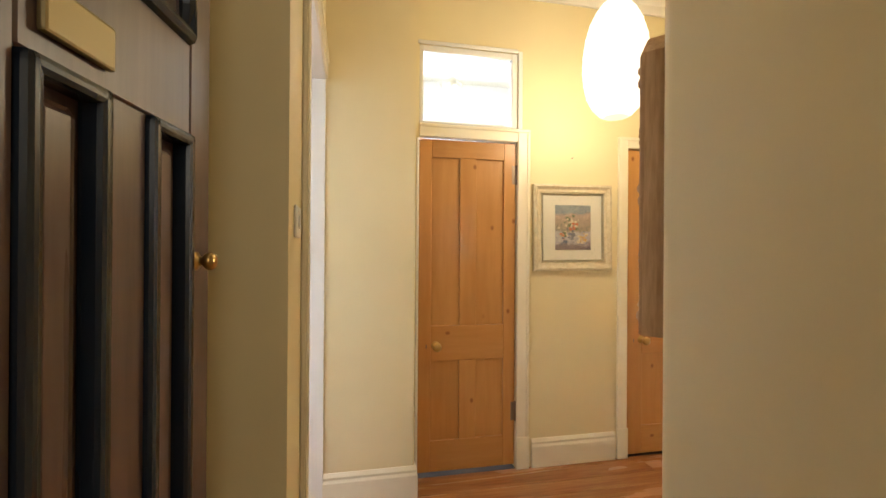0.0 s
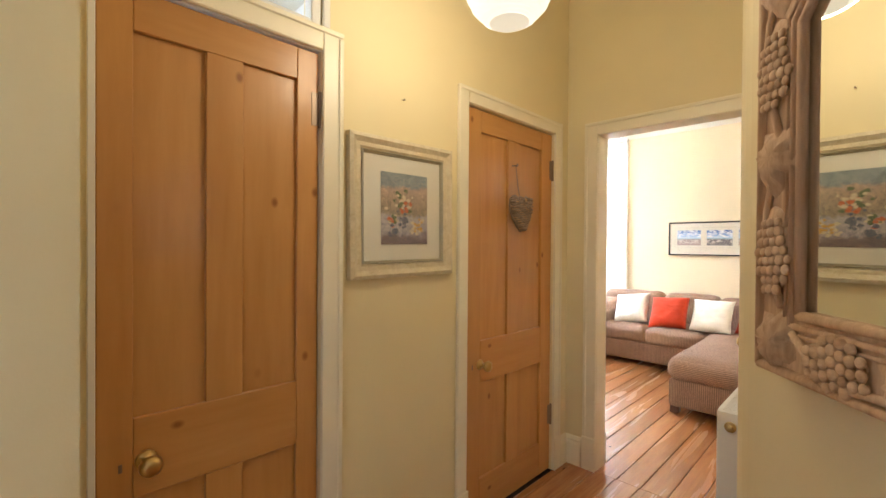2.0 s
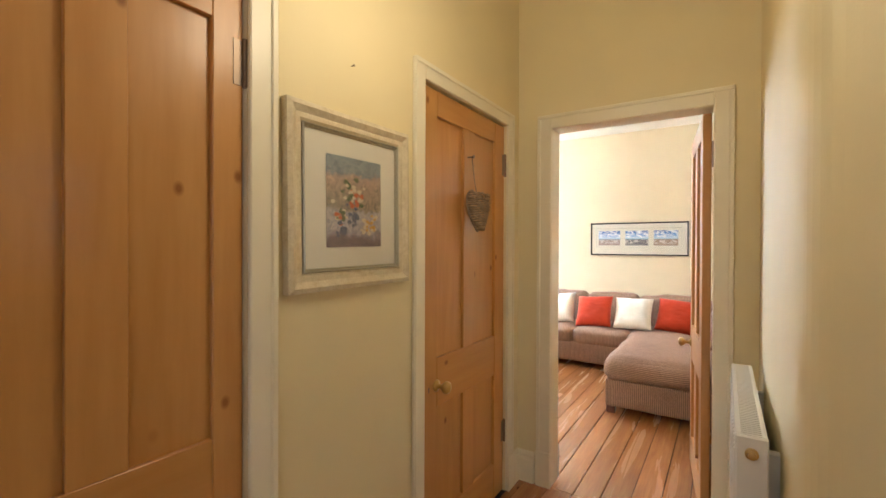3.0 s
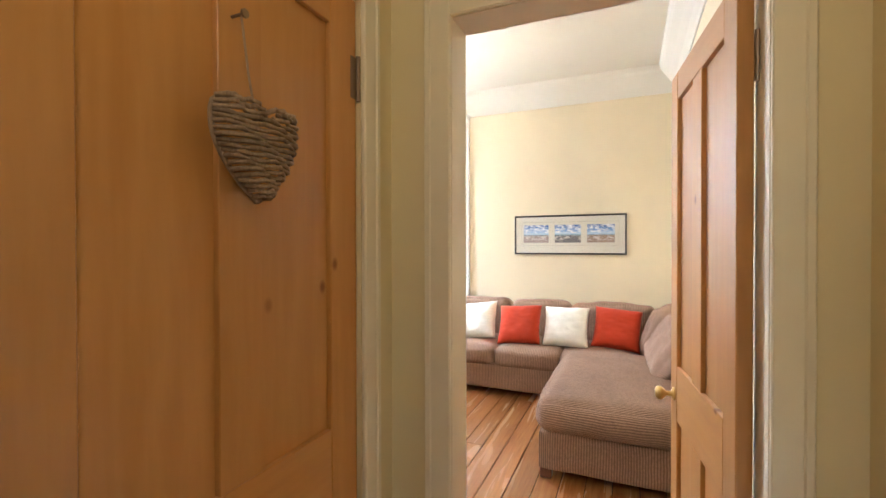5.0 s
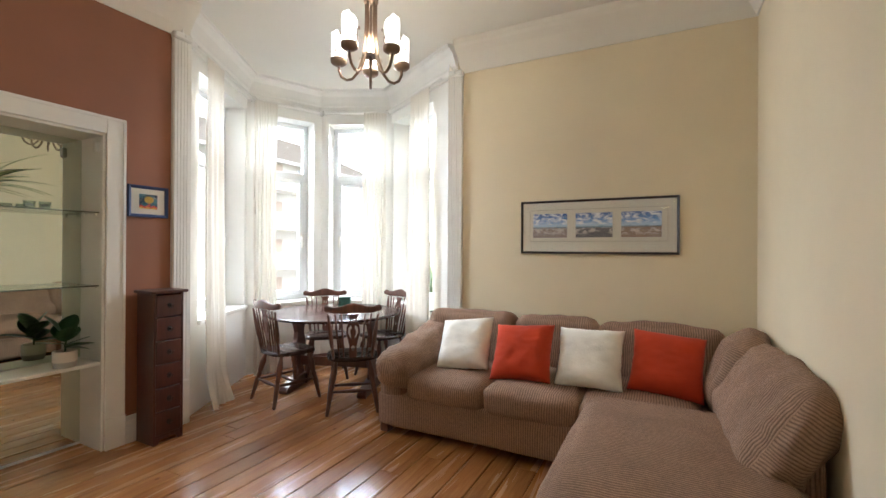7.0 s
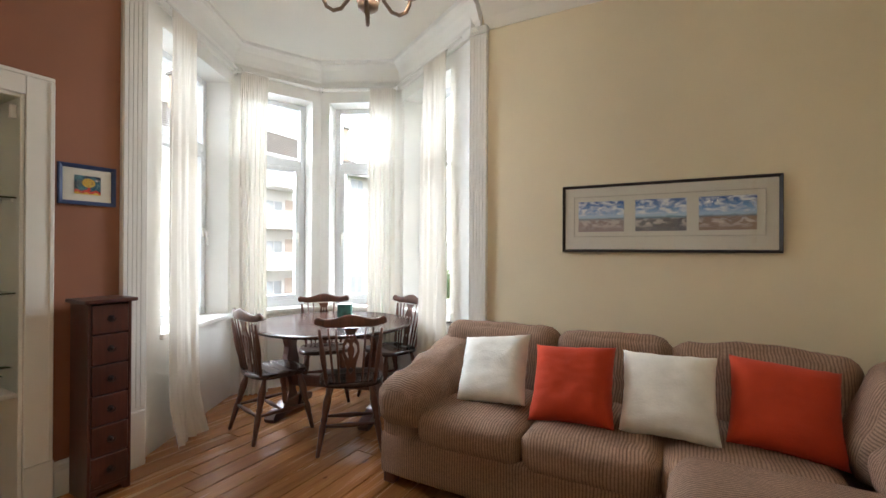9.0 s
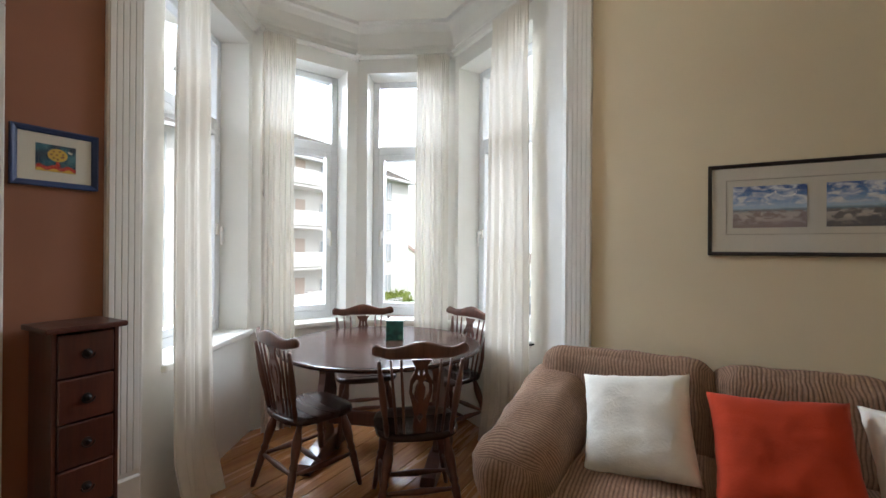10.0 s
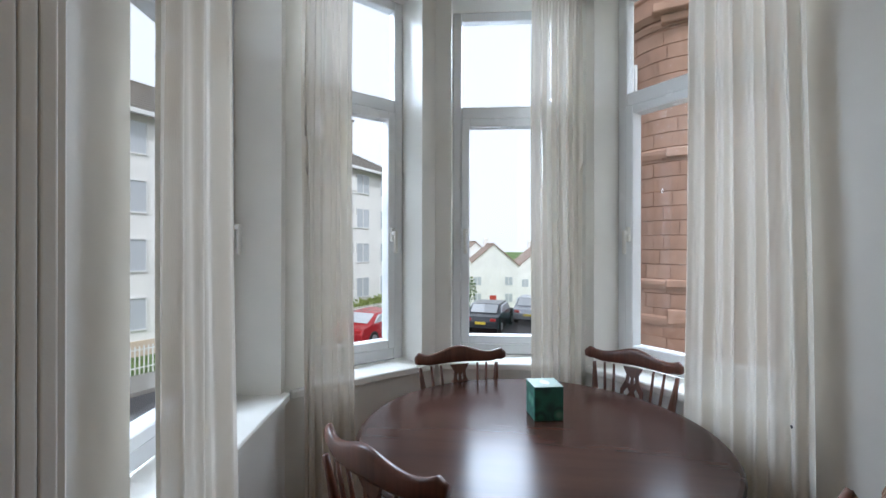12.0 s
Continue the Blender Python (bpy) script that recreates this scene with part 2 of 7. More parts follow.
def join(bm, other, m=None):
    """Adds the other bmesh, moved by m, and frees it."""
    if m is not None:
        other.transform(m)
    me = bpy.data.meshes.new("tmp")
    other.to_mesh(me)
    other.free()
    bm.from_mesh(me)
    bpy.data.meshes.remove(me)
    return bm


def box(lo, hi, bevel=0.0, segs=1):
    return add_box(bmesh.new(), lo, hi, bevel, segs)


def add_prism(bm, poly, z0, z1):
    """Upright prism over a plan outline, counter-clockwise."""
    a = [bm.verts.new((x, y, z0)) for x, y in poly]
    b = [bm.verts.new((x, y, z1)) for x, y in poly]
    n = len(poly)
    bm.faces.new(a[::-1])
    bm.faces.new(b)
    for i in range(n):
        bm.faces.new((a[i], a[(i + 1) % n], b[(i + 1) % n], b[i]))
    return bm


def prism(poly, z0, z1):
    return add_prism(bmesh.new(), poly, z0, z1)


def add_sweep(bm, path, profile, closed=False):
    """Sweeps a profile of (out, up) offsets along a plan path of (x, y, z); out is to the left of the way walked. Mitred."""
    n = len(path)
    rings = []
    for i, p in enumerate(path):
        p = Vector(p)
        d0 = (p - Vector(path[i - 1])).normalized() if i or closed else None
        d1 = (Vector(path[(i + 1) % n]) - p).normalized() if i < n - 1 or closed else None
        d0, d1 = d0 or d1, d1 or d0
        n0, n1 = Vector((-d0.y, d0.x, 0)), Vector((-d1.y, d1.x, 0))
        mid = (n0 + n1).normalized()
        mid /= max(0.3, mid.dot(n0))
        rings.append([bm.verts.new(p + mid * a + Vector((0, 0, b))) for a, b in profile])
    k = len(profile)
    for i in range(n if closed else n - 1):
        r, s = rings[i], rings[(i + 1) % n]
        for j in range(k):
            bm.faces.new((r[j], r[(j + 1) % k], s[(j + 1) % k], s[j]))
    if not closed:
        bm.faces.new(rings[0][::-1])
        bm.faces.new(rings[-1])
    bmesh.ops.recalc_face_normals(bm, faces=bm.faces[:])
    return bm


def add_lathe(bm, profile, segs=20, m=None):
    """Turned shape round z from (radius, z) pairs."""
    b = bmesh.new()
    rings = []
    for r, z in profile:
        rings.append([b.verts.new((max(r, 1e-4) * math.cos(2 * math.pi * i / segs), max(r, 1e-4) * math.sin(2 * math.pi * i / segs), z)) for i in range(segs)])
    for r, s in zip(rings, rings[1:]):
        for i in range(segs):
            b.faces.new((r[i], r[(i + 1) % segs], s[(i + 1) % segs], s[i]))
    b.faces.new(rings[0][::-1])
    b.faces.new(rings[-1])
    bmesh.ops.recalc_face_normals(b, faces=b.faces[:])
    return join(bm, b, m)


def lathe(profile, segs=20, m=None):
    return add_lathe(bmesh.new(), profile, segs, m)


def add_tube(bm, pts, radius, segs=8):
    """Round rod along points; radius is one number or one for each point."""
    pts = [Vector(p) for p in pts]
    rs = radius if isinstance(radius, (list, tuple)) else [radius] * len(pts)
    rings, up = [], None
    for i, p in enumerate(pts):
        d = (pts[min(i + 1, len(pts) - 1)] - pts[max(i - 1, 0)]).normalized()
        if up is None:
            up = d.orthogonal().normalized()
        up = (up - d * up.dot(d)).normalized()
        side = d.cross(up)
        rings.append([bm.verts.new(p + (up * math.cos(2 * math.pi * j / segs) + side * math.sin(2 * math.pi * j / segs)) * rs[i]) for j in range(segs)])
    for r, s in zip(rings, rings[1:]):
        for j in range(segs):
            bm.faces.new((r[j], r[(j + 1) % segs], s[(j + 1) % segs], s[j]))
    bm.faces.new(rings[0][::-1])
    bm.faces.new(rings[-1])
    return bm


def tube(pts, radius, segs=8):
    return add_tube(bmesh.new(), pts, radius, segs)


def arc(fn, n):
    return [fn(i / n) for i in range(n + 1)]


def add_plate(bm, outline, y0, y1, holes=()):
    """Plate in the xz plane between y0 and y1, cut out by hole outlines."""
    b = bmesh.new()
    edges = []
    for loop in (outline, *holes):
        vs = [b.verts.new((x, y0, z)) for x, z in loop]
        edges += [b.edges.new((vs[i], vs[(i + 1) % len(vs)])) for i in range(len(vs))]
    bmesh.ops.triangle_fill(b, use_beauty=True, use_dissolve=False, edges=edges)
    ext = bmesh.ops.extrude_face_region(b, geom=b.faces[:])
    bmesh.ops.translate(b, verts=[g for g in ext["geom"] if isinstance(g, bmesh.types.BMVert)], vec=(0, y1 - y0, 0))
    bmesh.ops.recalc_face_normals(b, faces=b.faces[:])
    return join(bm, b)


def soft_block(w, d, h, radius=0.06, puff=0.03, n=14, wrinkle=0.006, seed=0, ribs="xxy"):
    """Upholstered block centred on its base: rounded, bulging and slightly creased. ribs names the axis that the cord is counted along on the faces that look along x, y and z."""
    bm = bmesh.new()
    bmesh.ops.create_cube(bm, size=2.0)
    bmesh.ops.subdivide_edges(bm, edges=bm.edges[:], cuts=n, use_grid_fill=True)
    half = Vector((w / 2, d / 2, h / 2))
    lay_uv = bm.loops.layers.uv.new("rib")
    bm.normal_update()
    for f in bm.faces:
        side = max(range(3), key=lambda i: abs(f.normal[i]))
        along = "xyz".index(ribs[side])
        other = 3 - side - along if along != side else (side + 1) % 3
        for loop in f.loops:
            q = loop.vert.co
            loop[lay_uv].uv = (q[along] * half[along], q[other] * half[other])
    for v in bm.verts:
        u = v.co.copy()
        r = min(radius, min(half))
        p = Vector((u.x * half.x, u.y * half.y, u.z * half.z))
        core = Vector([max(-half[i] + r, min(half[i] - r, p[i])) for i in range(3)])
        off = p - core
        if off.length > 1e-6:
            p = core + off.normalized() * r * min(1, off.length / r)
        bx, by, bz = (1 - u.y ** 2) * (1 - u.z ** 2), (1 - u.x ** 2) * (1 - u.z ** 2), (1 - u.x ** 2) * (1 - u.y ** 2)
        p += Vector((u.x * bx, u.y * by, u.z * bz)) * puff
        q = p * 7 + Vector((seed * 3.7, seed * 1.3, seed))
        p += Vector((noise.noise(q), noise.noise(q + Vector((9, 0, 0))), noise.noise(q + Vector((0, 9, 0))))) * wrinkle
        q *= 2.6
        p += Vector((noise.noise(q), noise.noise(q + Vector((9, 0, 0))), noise.noise(q + Vector((0, 9, 0))))) * wrinkle * 0.45
        v.co = p + Vector((0, 0, h / 2))
    return bm


# ---- structure ----
H = 3.2            # ceiling height
YN, XE = 3.385, 3.42   # hall: door wall, living-room doorway wall
XW2, YS2, XE2, YN2 = 3.54, 2.214, 7.125, 6.097  # living room
AXIS = 1.028       # the corner bay is mirrored about x - y = AXIS


def flip(p):
    return (p[1] + AXIS, p[0] - AXIS)


BAY_A, BAY_B, BAY_C = (5.625, 6.135), (6.68, 6.756), (7.44, 6.412)
BAY = [BAY_A, BAY_B, BAY_C, flip(BAY_B), flip(BAY_A)]
BAY_OUT = [(5.42, 6.42), (6.62, 7.12), (7.66, 6.63), flip((6.62, 7.12)), flip((5.42, 6.42))]
SILL, HEAD = 0.735, 2.823


def wall(name, bm, mat, label="plain painted plaster wall"):
    return solid(name, bm, mat, label, "wall", kind="structure")


def pierced(x0, x1, y0, y1, along, holes, top=H):
    """Straight wall with openings; along is the axis it runs on, holes are (start, end, bottom, top)."""
    bm = bmesh.new()
    a0, a1 = (x0, x1) if along == "x" else (y0, y1)

    def piece(s, e, zb, zt):
        if e - s > 1e-4 and zt - zb > 1e-4:
            add_box(bm, (s, y0, zb) if along == "x" else (x0, s, zb), (e, y1, zt) if along == "x" else (x1, e, zt))
    at = a0
    for s, e, zb, zt in sorted(holes):
        piece(at, s, 0, top)
        piece(s, e, 0, zb)
        piece(s, e, zt, top)
        at = e
    piece(at, a1, 0, top)
    return bm


D1 = (0.94, 1.592)
D2 = (2.40, 3.24)
LD = (2.355, 3.172)
# hall
bm = pierced(0.18, XE, YN, YN + 0.13, "x", [(D1[0], D1[1], 0, 2.72), (D2[0], D2[1], 0, 2.14)])
wall("wall_north", bm, M_HALL, "cream-yellow painted hall wall with two door openings")
bm = pierced(XE, XE + 0.06, 1.98, YN, "y", [(LD[0], LD[1], 0, 2.13)])
wall("wall_hall_east", bm, M_HALL, "cream-yellow painted wall around the living room doorway")
PASS_X, DIA0, DIA1 = 1.287, (1.287, 1.64), (1.961, 2.173)


def rounded(p0, p1, p2, r, n=6):
    """Plan points of a corner p1 between p0 and p2, rounded by r."""
    a, b, c = Vector(p0), Vector(p1), Vector(p2)
    d0, d1 = (a - b).normalized(), (c - b).normalized()
    s, e = b + d0 * r, b + d1 * r
    return [tuple(s.lerp(b, t).lerp(b.lerp(e, t), t)) for t in [i / n for i in range(n + 1)]]


poly = [(PASS_X, -0.9)] + [(3.42, -0.9), (3.42, 2.17)] + rounded((3.42, 2.17), DIA1, DIA0, 0.09) + rounded(DIA1, DIA0, (PASS_X, -0.9), 0.035)
ob = wall("wall_hall_south", prism(poly, 0, H), M_HALL, "cream painted angled hall wall with rounded corners")
bm = pierced(0.20, 0.383, 1.77, YN, "y", [(2.15, 3.16, 0, 2.36)])
wall("wall_west", bm, M_HALL, "cream painted wall with a wide doorway to the next room")
bm = box((-0.20, 1.77, 0), (0.20, 1.90, H))
wall("wall_vestibule_return", bm, M_HALL)
bm = box((-0.20, -0.9, 0), (-0.02, 1.77, H))
wall("wall_vestibule_west", bm, M_HALL)
bm = pierced(-0.02, PASS_X, -1.02, -0.9, "x", [])
wall("wall_vestibule_south", bm, M_HALL)

# living room
bm = pierced(XE + 0.06, XW2, 2.094, YN2 + 0.3, "y", [(LD[0], LD[1], 0, 2.13)])
wall("wall_living_west", bm, M_LIVING, "cream painted living room wall with the doorway")
wall("wall_living_south", box((XW2, YS2 - 0.12, 0), (XE2 + 0.12, YS2, H)), M_LIVING, "cream painted living room wall behind the chaise")
wall("wall_living_east", box((XE2, YS2, 0), (XE2 + 0.12, 4.49, H)), M_LIVING, "pale cream painted wall behind the sofa")
PRESS = (4.12, 5.052, 0.0, 2.106)
bm = pierced(XW2, 5.56, YN2, YN2 + 0.3, "x", [PRESS])
wall("wall_living_north", bm, M_TERRA, "terracotta painted wall with a mirrored press recess")

# floors: a dark bed under the boards
bm = bmesh.new()
add_prism(bm, [(-2.6, -0.9), (7.2, -0.9), (8.6, 4.4), (8.4, 6.6), (6.6, 7.6), (-2.6, 7.6)], -0.25, -0.024)
solid("floor", bm, M_GAP, "floor bed below the varnished pine boards", "floor", kind="structure")
bm = bmesh.new()
add_prism(bm, [(-2.6, -1.05), (7.4, -1.05), (8.6, 4.2), (8.5, 6.8), (6.6, 7.7), (-2.6, 7.7)], H, H + 0.2)
solid("ceiling", bm, M_CEIL, "white painted plaster ceiling", "ceiling", kind="structure")

# bay: dado, corner piers, head
for i in range(4):
    a, b = BAY[i], BAY[i + 1]
    c, d = BAY_OUT[i], BAY_OUT[i + 1]
    bm = prism([a, c, d, b][::-1], 0, SILL - 0.02)
    bmesh.ops.recalc_face_normals(bm, faces=bm.faces[:])
    wall("wall_bay_dado", bm, M_WHITE, "white painted panel wall under the bay window")
    bm = prism([a, c, d, b][::-1], HEAD, H)
    bmesh.ops.recalc_face_normals(bm, faces=bm.faces[:])
    wall("wall_bay_head", bm, M_WHITE, "white painted head above the bay window")

# windows in the bay: start and end along each side, measured from its first corner
WINDOWS = [(0.195, 1.17), (0.10, 0.745), (0.09, 0.735), (0.055, 0.945)]
FRAME_AT = 0.2


def bay_frame(i):
    """Pose with x along bay side i, y outwards, origin at its first corner."""
    a, b = Vector(BAY[i]), Vector(BAY[i + 1])
    d = (b - a).normalized()
    return Matrix(((d.x, -d.y, 0, a.x), (d.y, d.x, 0, a.y), (0, 0, 1, 0), (0, 0, 0, 1))), (b - a).length


for i in range(4):
    m, length = bay_frame(i)
    s, e = WINDOWS[i]
    inv = m.inverted()
    co, do = (inv @ Vector((*BAY_OUT[j], 0)) for j in (i, i + 1))
    z0, z1 = SILL - 0.02, HEAD
    for poly in ([(0, 0), (s, 0), (s, co.y), (co.x, co.y)], [(e, 0), (length, 0), (do.x, do.y), (e, do.y)]):
        bm = prism(poly, z0, z1)
        bm.transform(m)
        wall("wall_bay_pier", bm, M_WHITE, "white painted pier between the bay windows")
    # sill board
    bm = box((s - 0.012 if i == 0 else 0.02, -0.03, SILL - 0.02), (e + 0.012 if i == 3 else length - 0.02, 0.2, SILL + 0.018), 0.006)
    sill = solid("window_sill", bm, M_WHITE, "white painted bay window sill board", "window sill", kind="structure", m=m)
    # upvc window
    win = thing("window_%d" % (i + 1), "white plastic framed bay window with fixed top light", "window", kind="structure", m=m @ Matrix.Translation((0, FRAME_AT, 0)))
    f, y0, y1 = 0.055, 0.0, 0.065
    zb, zt, zm = SILL + 0.018, HEAD, 2.212
    add = bmesh.new()
    for lo, hi in (((s, y0, zb), (s + f, y1, zt)), ((e - f, y0, zb), (e, y1, zt)), ((s + f, y0, zb), (e - f, y1, zb + 0.065)), ((s + f, y0, zt - f), (e - f, y1, zt)), ((s + f, y0, zm - 0.038), (e - f, y1, zm + 0.038))):
        add_box(add, lo, hi, 0.006)
    part("window_frame", add, M_UPVC, win)
    add = bmesh.new()
    g, lo_z, hi_z = 0.048, zb + 0.065, zm - 0.038
    for lo, hi in (((s + f, y0 - 0.012, lo_z), (s + f + g, y1, hi_z)), ((e - f - g, y0 - 0.012, lo_z), (e - f, y1, hi_z)), ((s + f + g, y0 - 0.012, lo_z), (e - f - g, y1, lo_z + g)), ((s + f + g, y0 - 0.012, hi_z - g), (e - f - g, y1, hi_z))):
        add_box(add, lo, hi, 0.005)
    sash = part("sash", add, M_UPVC, win)
    for lo, hi in (((s + f, 0.035, zm + 0.038), (e - f, 0.041, zt - f)), ((s + f + g, 0.035, lo_z + g), (e - f - g, 0.041, hi_z - g))):
        pane = part("pane", box(lo, hi), M_GLASS, win, "clear glass pane")
        pane.visible_shadow = False
    hx = e - f - g / 2 if i in (0, 1) else s + f + g / 2
    hb = box((hx - 0.014, y0 - 0.03, 1.43), (hx + 0.014, y0 - 0.01, 1.51), 0.006)
    add_box(hb, (hx - 0.01, y0 - 0.06, 1.465), (hx + 0.01, y0 - 0.03, 1.49), 0.005)
    add_box(hb, (hx - 0.011, y0 - 0.062, 1.36), (hx + 0.011, y0 - 0.044, 1.488), 0.007)
    part("window_handle", hb, M_PLASTIC, win, "white plastic lever handle")

# pilasters at the bay's mouth: fluted boards with plinth
def pilaster():
    p = solid("pilaster", box((0, -0.03, 0.34), (0.128, 0.0, 2.95), 0.003), M_WHITE, "white painted fluted pilaster beside the bay window", "pilaster", kind="structure")
    for x in (0.004, 0.0285, 0.053, 0.0775, 0.102):
        part("reed", box((x, -0.0385, 0.36), (x + 0.0235, -0.0290, 2.93), 0.0042, 3), M_WHITE, p)
    part("plinth_block", box((-0.004, -0.05, 0), (0.132, 0.0, 0.34), 0.006), M_WHITE, p)
    part("capital", box((-0.01, -0.06, 2.93), (0.138, 0.0, 2.985), 0.012), M_WHITE, p)
    return p


for m in (pose(5.482, YN2 + 0.004, 0), pose(XE2 + 0.004, 4.556, 0, 0, 0, -90)):
    pilaster().matrix_world = m
# jamb linings from pilaster to first window
for a, b in (((5.6125, 6.0645), BAY_A), (flip(BAY_A), (7.0945, 4.561))):
    d = (Vector(b) - Vector(a)).normalized()
    n = Vector((-d.y, d.x)) * 0.1
    a, b = Vector(a), Vector(b)
    bm = prism([tuple(a), tuple(b), tuple(b + n), tuple(a + n)], 0, H)
    bmesh.ops.recalc_face_normals(bm, faces=bm.faces[:])
    jamb = wall("wall_bay_jamb", bm, M_WHITE, "white painted reeded jamb lining at the bay mouth")
    run, face = (b - a).length / 3, Vector((d.y, -d.x))
    for k in range(3):
        p, q = a + d * run * k + d * 0.001, a + d * run * (k + 1) - d * 0.001
        o, c1 = face * 0.007, d * 0.004
        bm = prism([tuple(p - face * 0.001), tuple(p + o * 0.6), tuple(p + o + c1), tuple(q + o - c1), tuple(q + o * 0.6), tuple(q - face * 0.001)], 0.36, 2.93)
        bmesh.ops.recalc_face_normals(bm, faces=bm.faces[:])
        part("reed", bm, M_WHITE, jamb)
for poly in ([(5.56, 6.10), (5.625, 6.135), (5.42, 6.42), (5.40, 6.40)],):
    for q in (poly, [flip(p) for p in poly][::-1]):
        bm = prism(q, 0, H)
        bmesh.ops.recalc_face_normals(bm, faces=bm.faces[:])
        wall("wall_bay_return", bm, M_WHITE)

# cornices
CORNICE = [(0, 0), (0.012, 0), (0.02, 0.018), (0.05, 0.07), (0.10, 0.13), (0.15, 0.175), (0.168, 0.2), (0.18, 0.24), (0, 0.24)]
path = [(5.60, YN2, 2.96), (XW2, YN2, 2.96), (XW2, YS2, 2.96), (XE2, YS2, 2.96), (XE2, 4.45, 2.96)]
solid("cornice", add_sweep(bmesh.new(), path, CORNICE), M_CEIL, "white moulded plaster cornice round the living room", "cornice", kind="structure")
path = [(*p, 2.94) for p in [(7.10, 4.47), *BAY[::-1], (5.53, 6.07)]]
BAYCORN = [(0, 0), (0.03, 0), (0.04, 0.012), (0.045, 0.03), (0.02, 0.04), (0.02, 0.075), (0.032, 0.09), (0.04, 0.12), (0.065, 0.185), (0.10, 0.225), (0.122, 0.232), (0.127, 0.26), (0, 0.26)]
solid("cornice_bay", add_sweep(bmesh.new(), path, BAYCORN), M_WHITE, "white moulded cornice and curtain rail board in the bay", "cornice", kind="structure")
HALLCORN = [(0, 0), (0.02, 0), (0.04, 0.05), (0.09, 0.09), (0.1, 0.12), (0, 0.12)]
path = [(XE, 2.18, 3.08), (XE, YN, 3.08), (0.889, YN, 3.08), (0.889, 3.18, 3.08), (0.383, 3.18, 3.08), (0.383, 1.77, 3.08)]
solid("cornice_hall", add_sweep(bmesh.new(), path, HALLCORN), M_CEIL, "white moulded cornice of the hall", "cornice", kind="structure")

# skirtings
SKIRT = [(0, 0), (0.022, 0), (0.022, 0.135), (0.014, 0.15), (0.018, 0.165), (0.006, 0.185), (0, 0.185)]


def skirting(pts, label="white painted moulded skirting board", mat=None):
    solid("baseboard", add_sweep(bmesh.new(), [(x, y, 0) for x, y in pts], SKIRT), mat or M_WHITE, label, "skirting", kind="structure")


skirting([(2.31, YN), (1.70, YN)], "ivory painted moulded skirting board", M_IVORY)
wall("wall_pier", box((0.383, 3.18, 0), (0.889, YN, H)), M_HALL, "cream painted pier beside the fanlight door")
skirting([(0.889, YN), (0.889, 3.18), (0.383, 3.18)], "ivory painted moulded skirting board", M_IVORY)
skirting([(XE, 3.27), (XE, YN), (3.33, YN)], "ivory painted moulded skirting board", M_IVORY)
skirting([(PASS_X, -0.5), DIA0, DIA1, (XE, 2.17), (XE, 2.26)], "ivory painted moulded skirting board", M_IVORY)
skirting([(5.49, YN2), (5.175, YN2)])
skirting([(XW2, YN2), (XW2, 3.27)])
skirting([(XW2, YS2), (XE2, YS2), (XE2, 4.42)])
skirting([(4.0, YN2), (XW2, YN2)])


# architraves
def architrave(name, w, h, m, width=0.083, sides=(1, 1), deep=0.017, label="white painted moulded architrave", mat=None):
    """Surround of an opening w wide and h high, face towards -y, origin at its left foot."""
    bm = bmesh.new()

    def run(lo, hi):
        add_box(bm, lo, hi, 0.004)
    for on, x0, x1 in ((sides[0], -width, 0), (sides[1], w, w + width)):
        if on:
            run((x0, -deep, 0), (x1, 0, h + width - 0.001))
            xo = x0 - 0.001 if x0 < 0 else x1 - 0.021
            run((xo, -deep - 0.006, 0), (xo + 0.022, -deep + 0.002, h + width - 0.0225))
            run((x0 - 0.004, -deep - 0.010, 0), (x1 + 0.004, -deep + 0.002, 0.21))
    l, r = 0, w
    run((l, -deep + 0.0005, h), (r, 0, h + width - 0.002))
    run((l - width - 0.001 if sides[0] else l, -deep - 0.006, h + width - 0.022), (r + width + 0.001 if sides[1] else r, -deep + 0.002, h + width))
    return solid(name, bm, mat or M_WHITE, label, "door frame", kind="structure", m=m)


architrave("trim_door_1", D1[1] - D1[0], 2.135, pose(D1[0], YN, 0), sides=(0, 1), label="ivory painted architrave", mat=M_IVORY)
architrave("trim_door_2", D2[1] - D2[0], 2.14, pose(D2[0], YN, 0), width=0.075, label="ivory painted architrave", mat=M_IVORY)
architrave("trim_living_hall_side", LD[1] - LD[0], 2.13, pose(XE, LD[1], 0, 0, 0, -90), label="ivory painted architrave", mat=M_IVORY)
architrave("trim_living_room_side", LD[1] - LD[0], 2.13, pose(XW2, LD[0], 0, 0, 0, 90))
architrave("trim_west_doorway", 1.01, 2.36, pose(0.383, 2.15, 0, 0, 0, 90), width=0.11, sides=(1, 0), label="ivory painted architrave", mat=M_IVORY)
architrave("trim_press", PRESS[1] - PRESS[0], PRESS[3], pose(PRESS[0], YN2, 0), width=0.116)


def lining(name, x0, x1, y0, y1, h, along, t=0.02, mat=None):
    """Jamb boards inside an opening."""
    bm = bmesh.new()
    if along == "x":
        for lo, hi in (((x0, y0, 0), (x0 + t, y1, h)), ((x1 - t, y0, 0), (x1, y1, h)), ((x0 + t, y0, h - t), (x1 - t, y1, h))):
            add_box(bm, lo, hi, 0.002)
    else:
        for lo, hi in (((x0, y0, 0), (x1, y0 + t, h)), ((x0, y1 - t, 0), (x1, y1, h)), ((x0, y0 + t, h - t), (x1, y1 - t, h))):
            add_box(bm, lo, hi, 0.002)
    return solid(name, bm, mat or M_WHITE, "white painted door lining", "door lining", kind="structure")


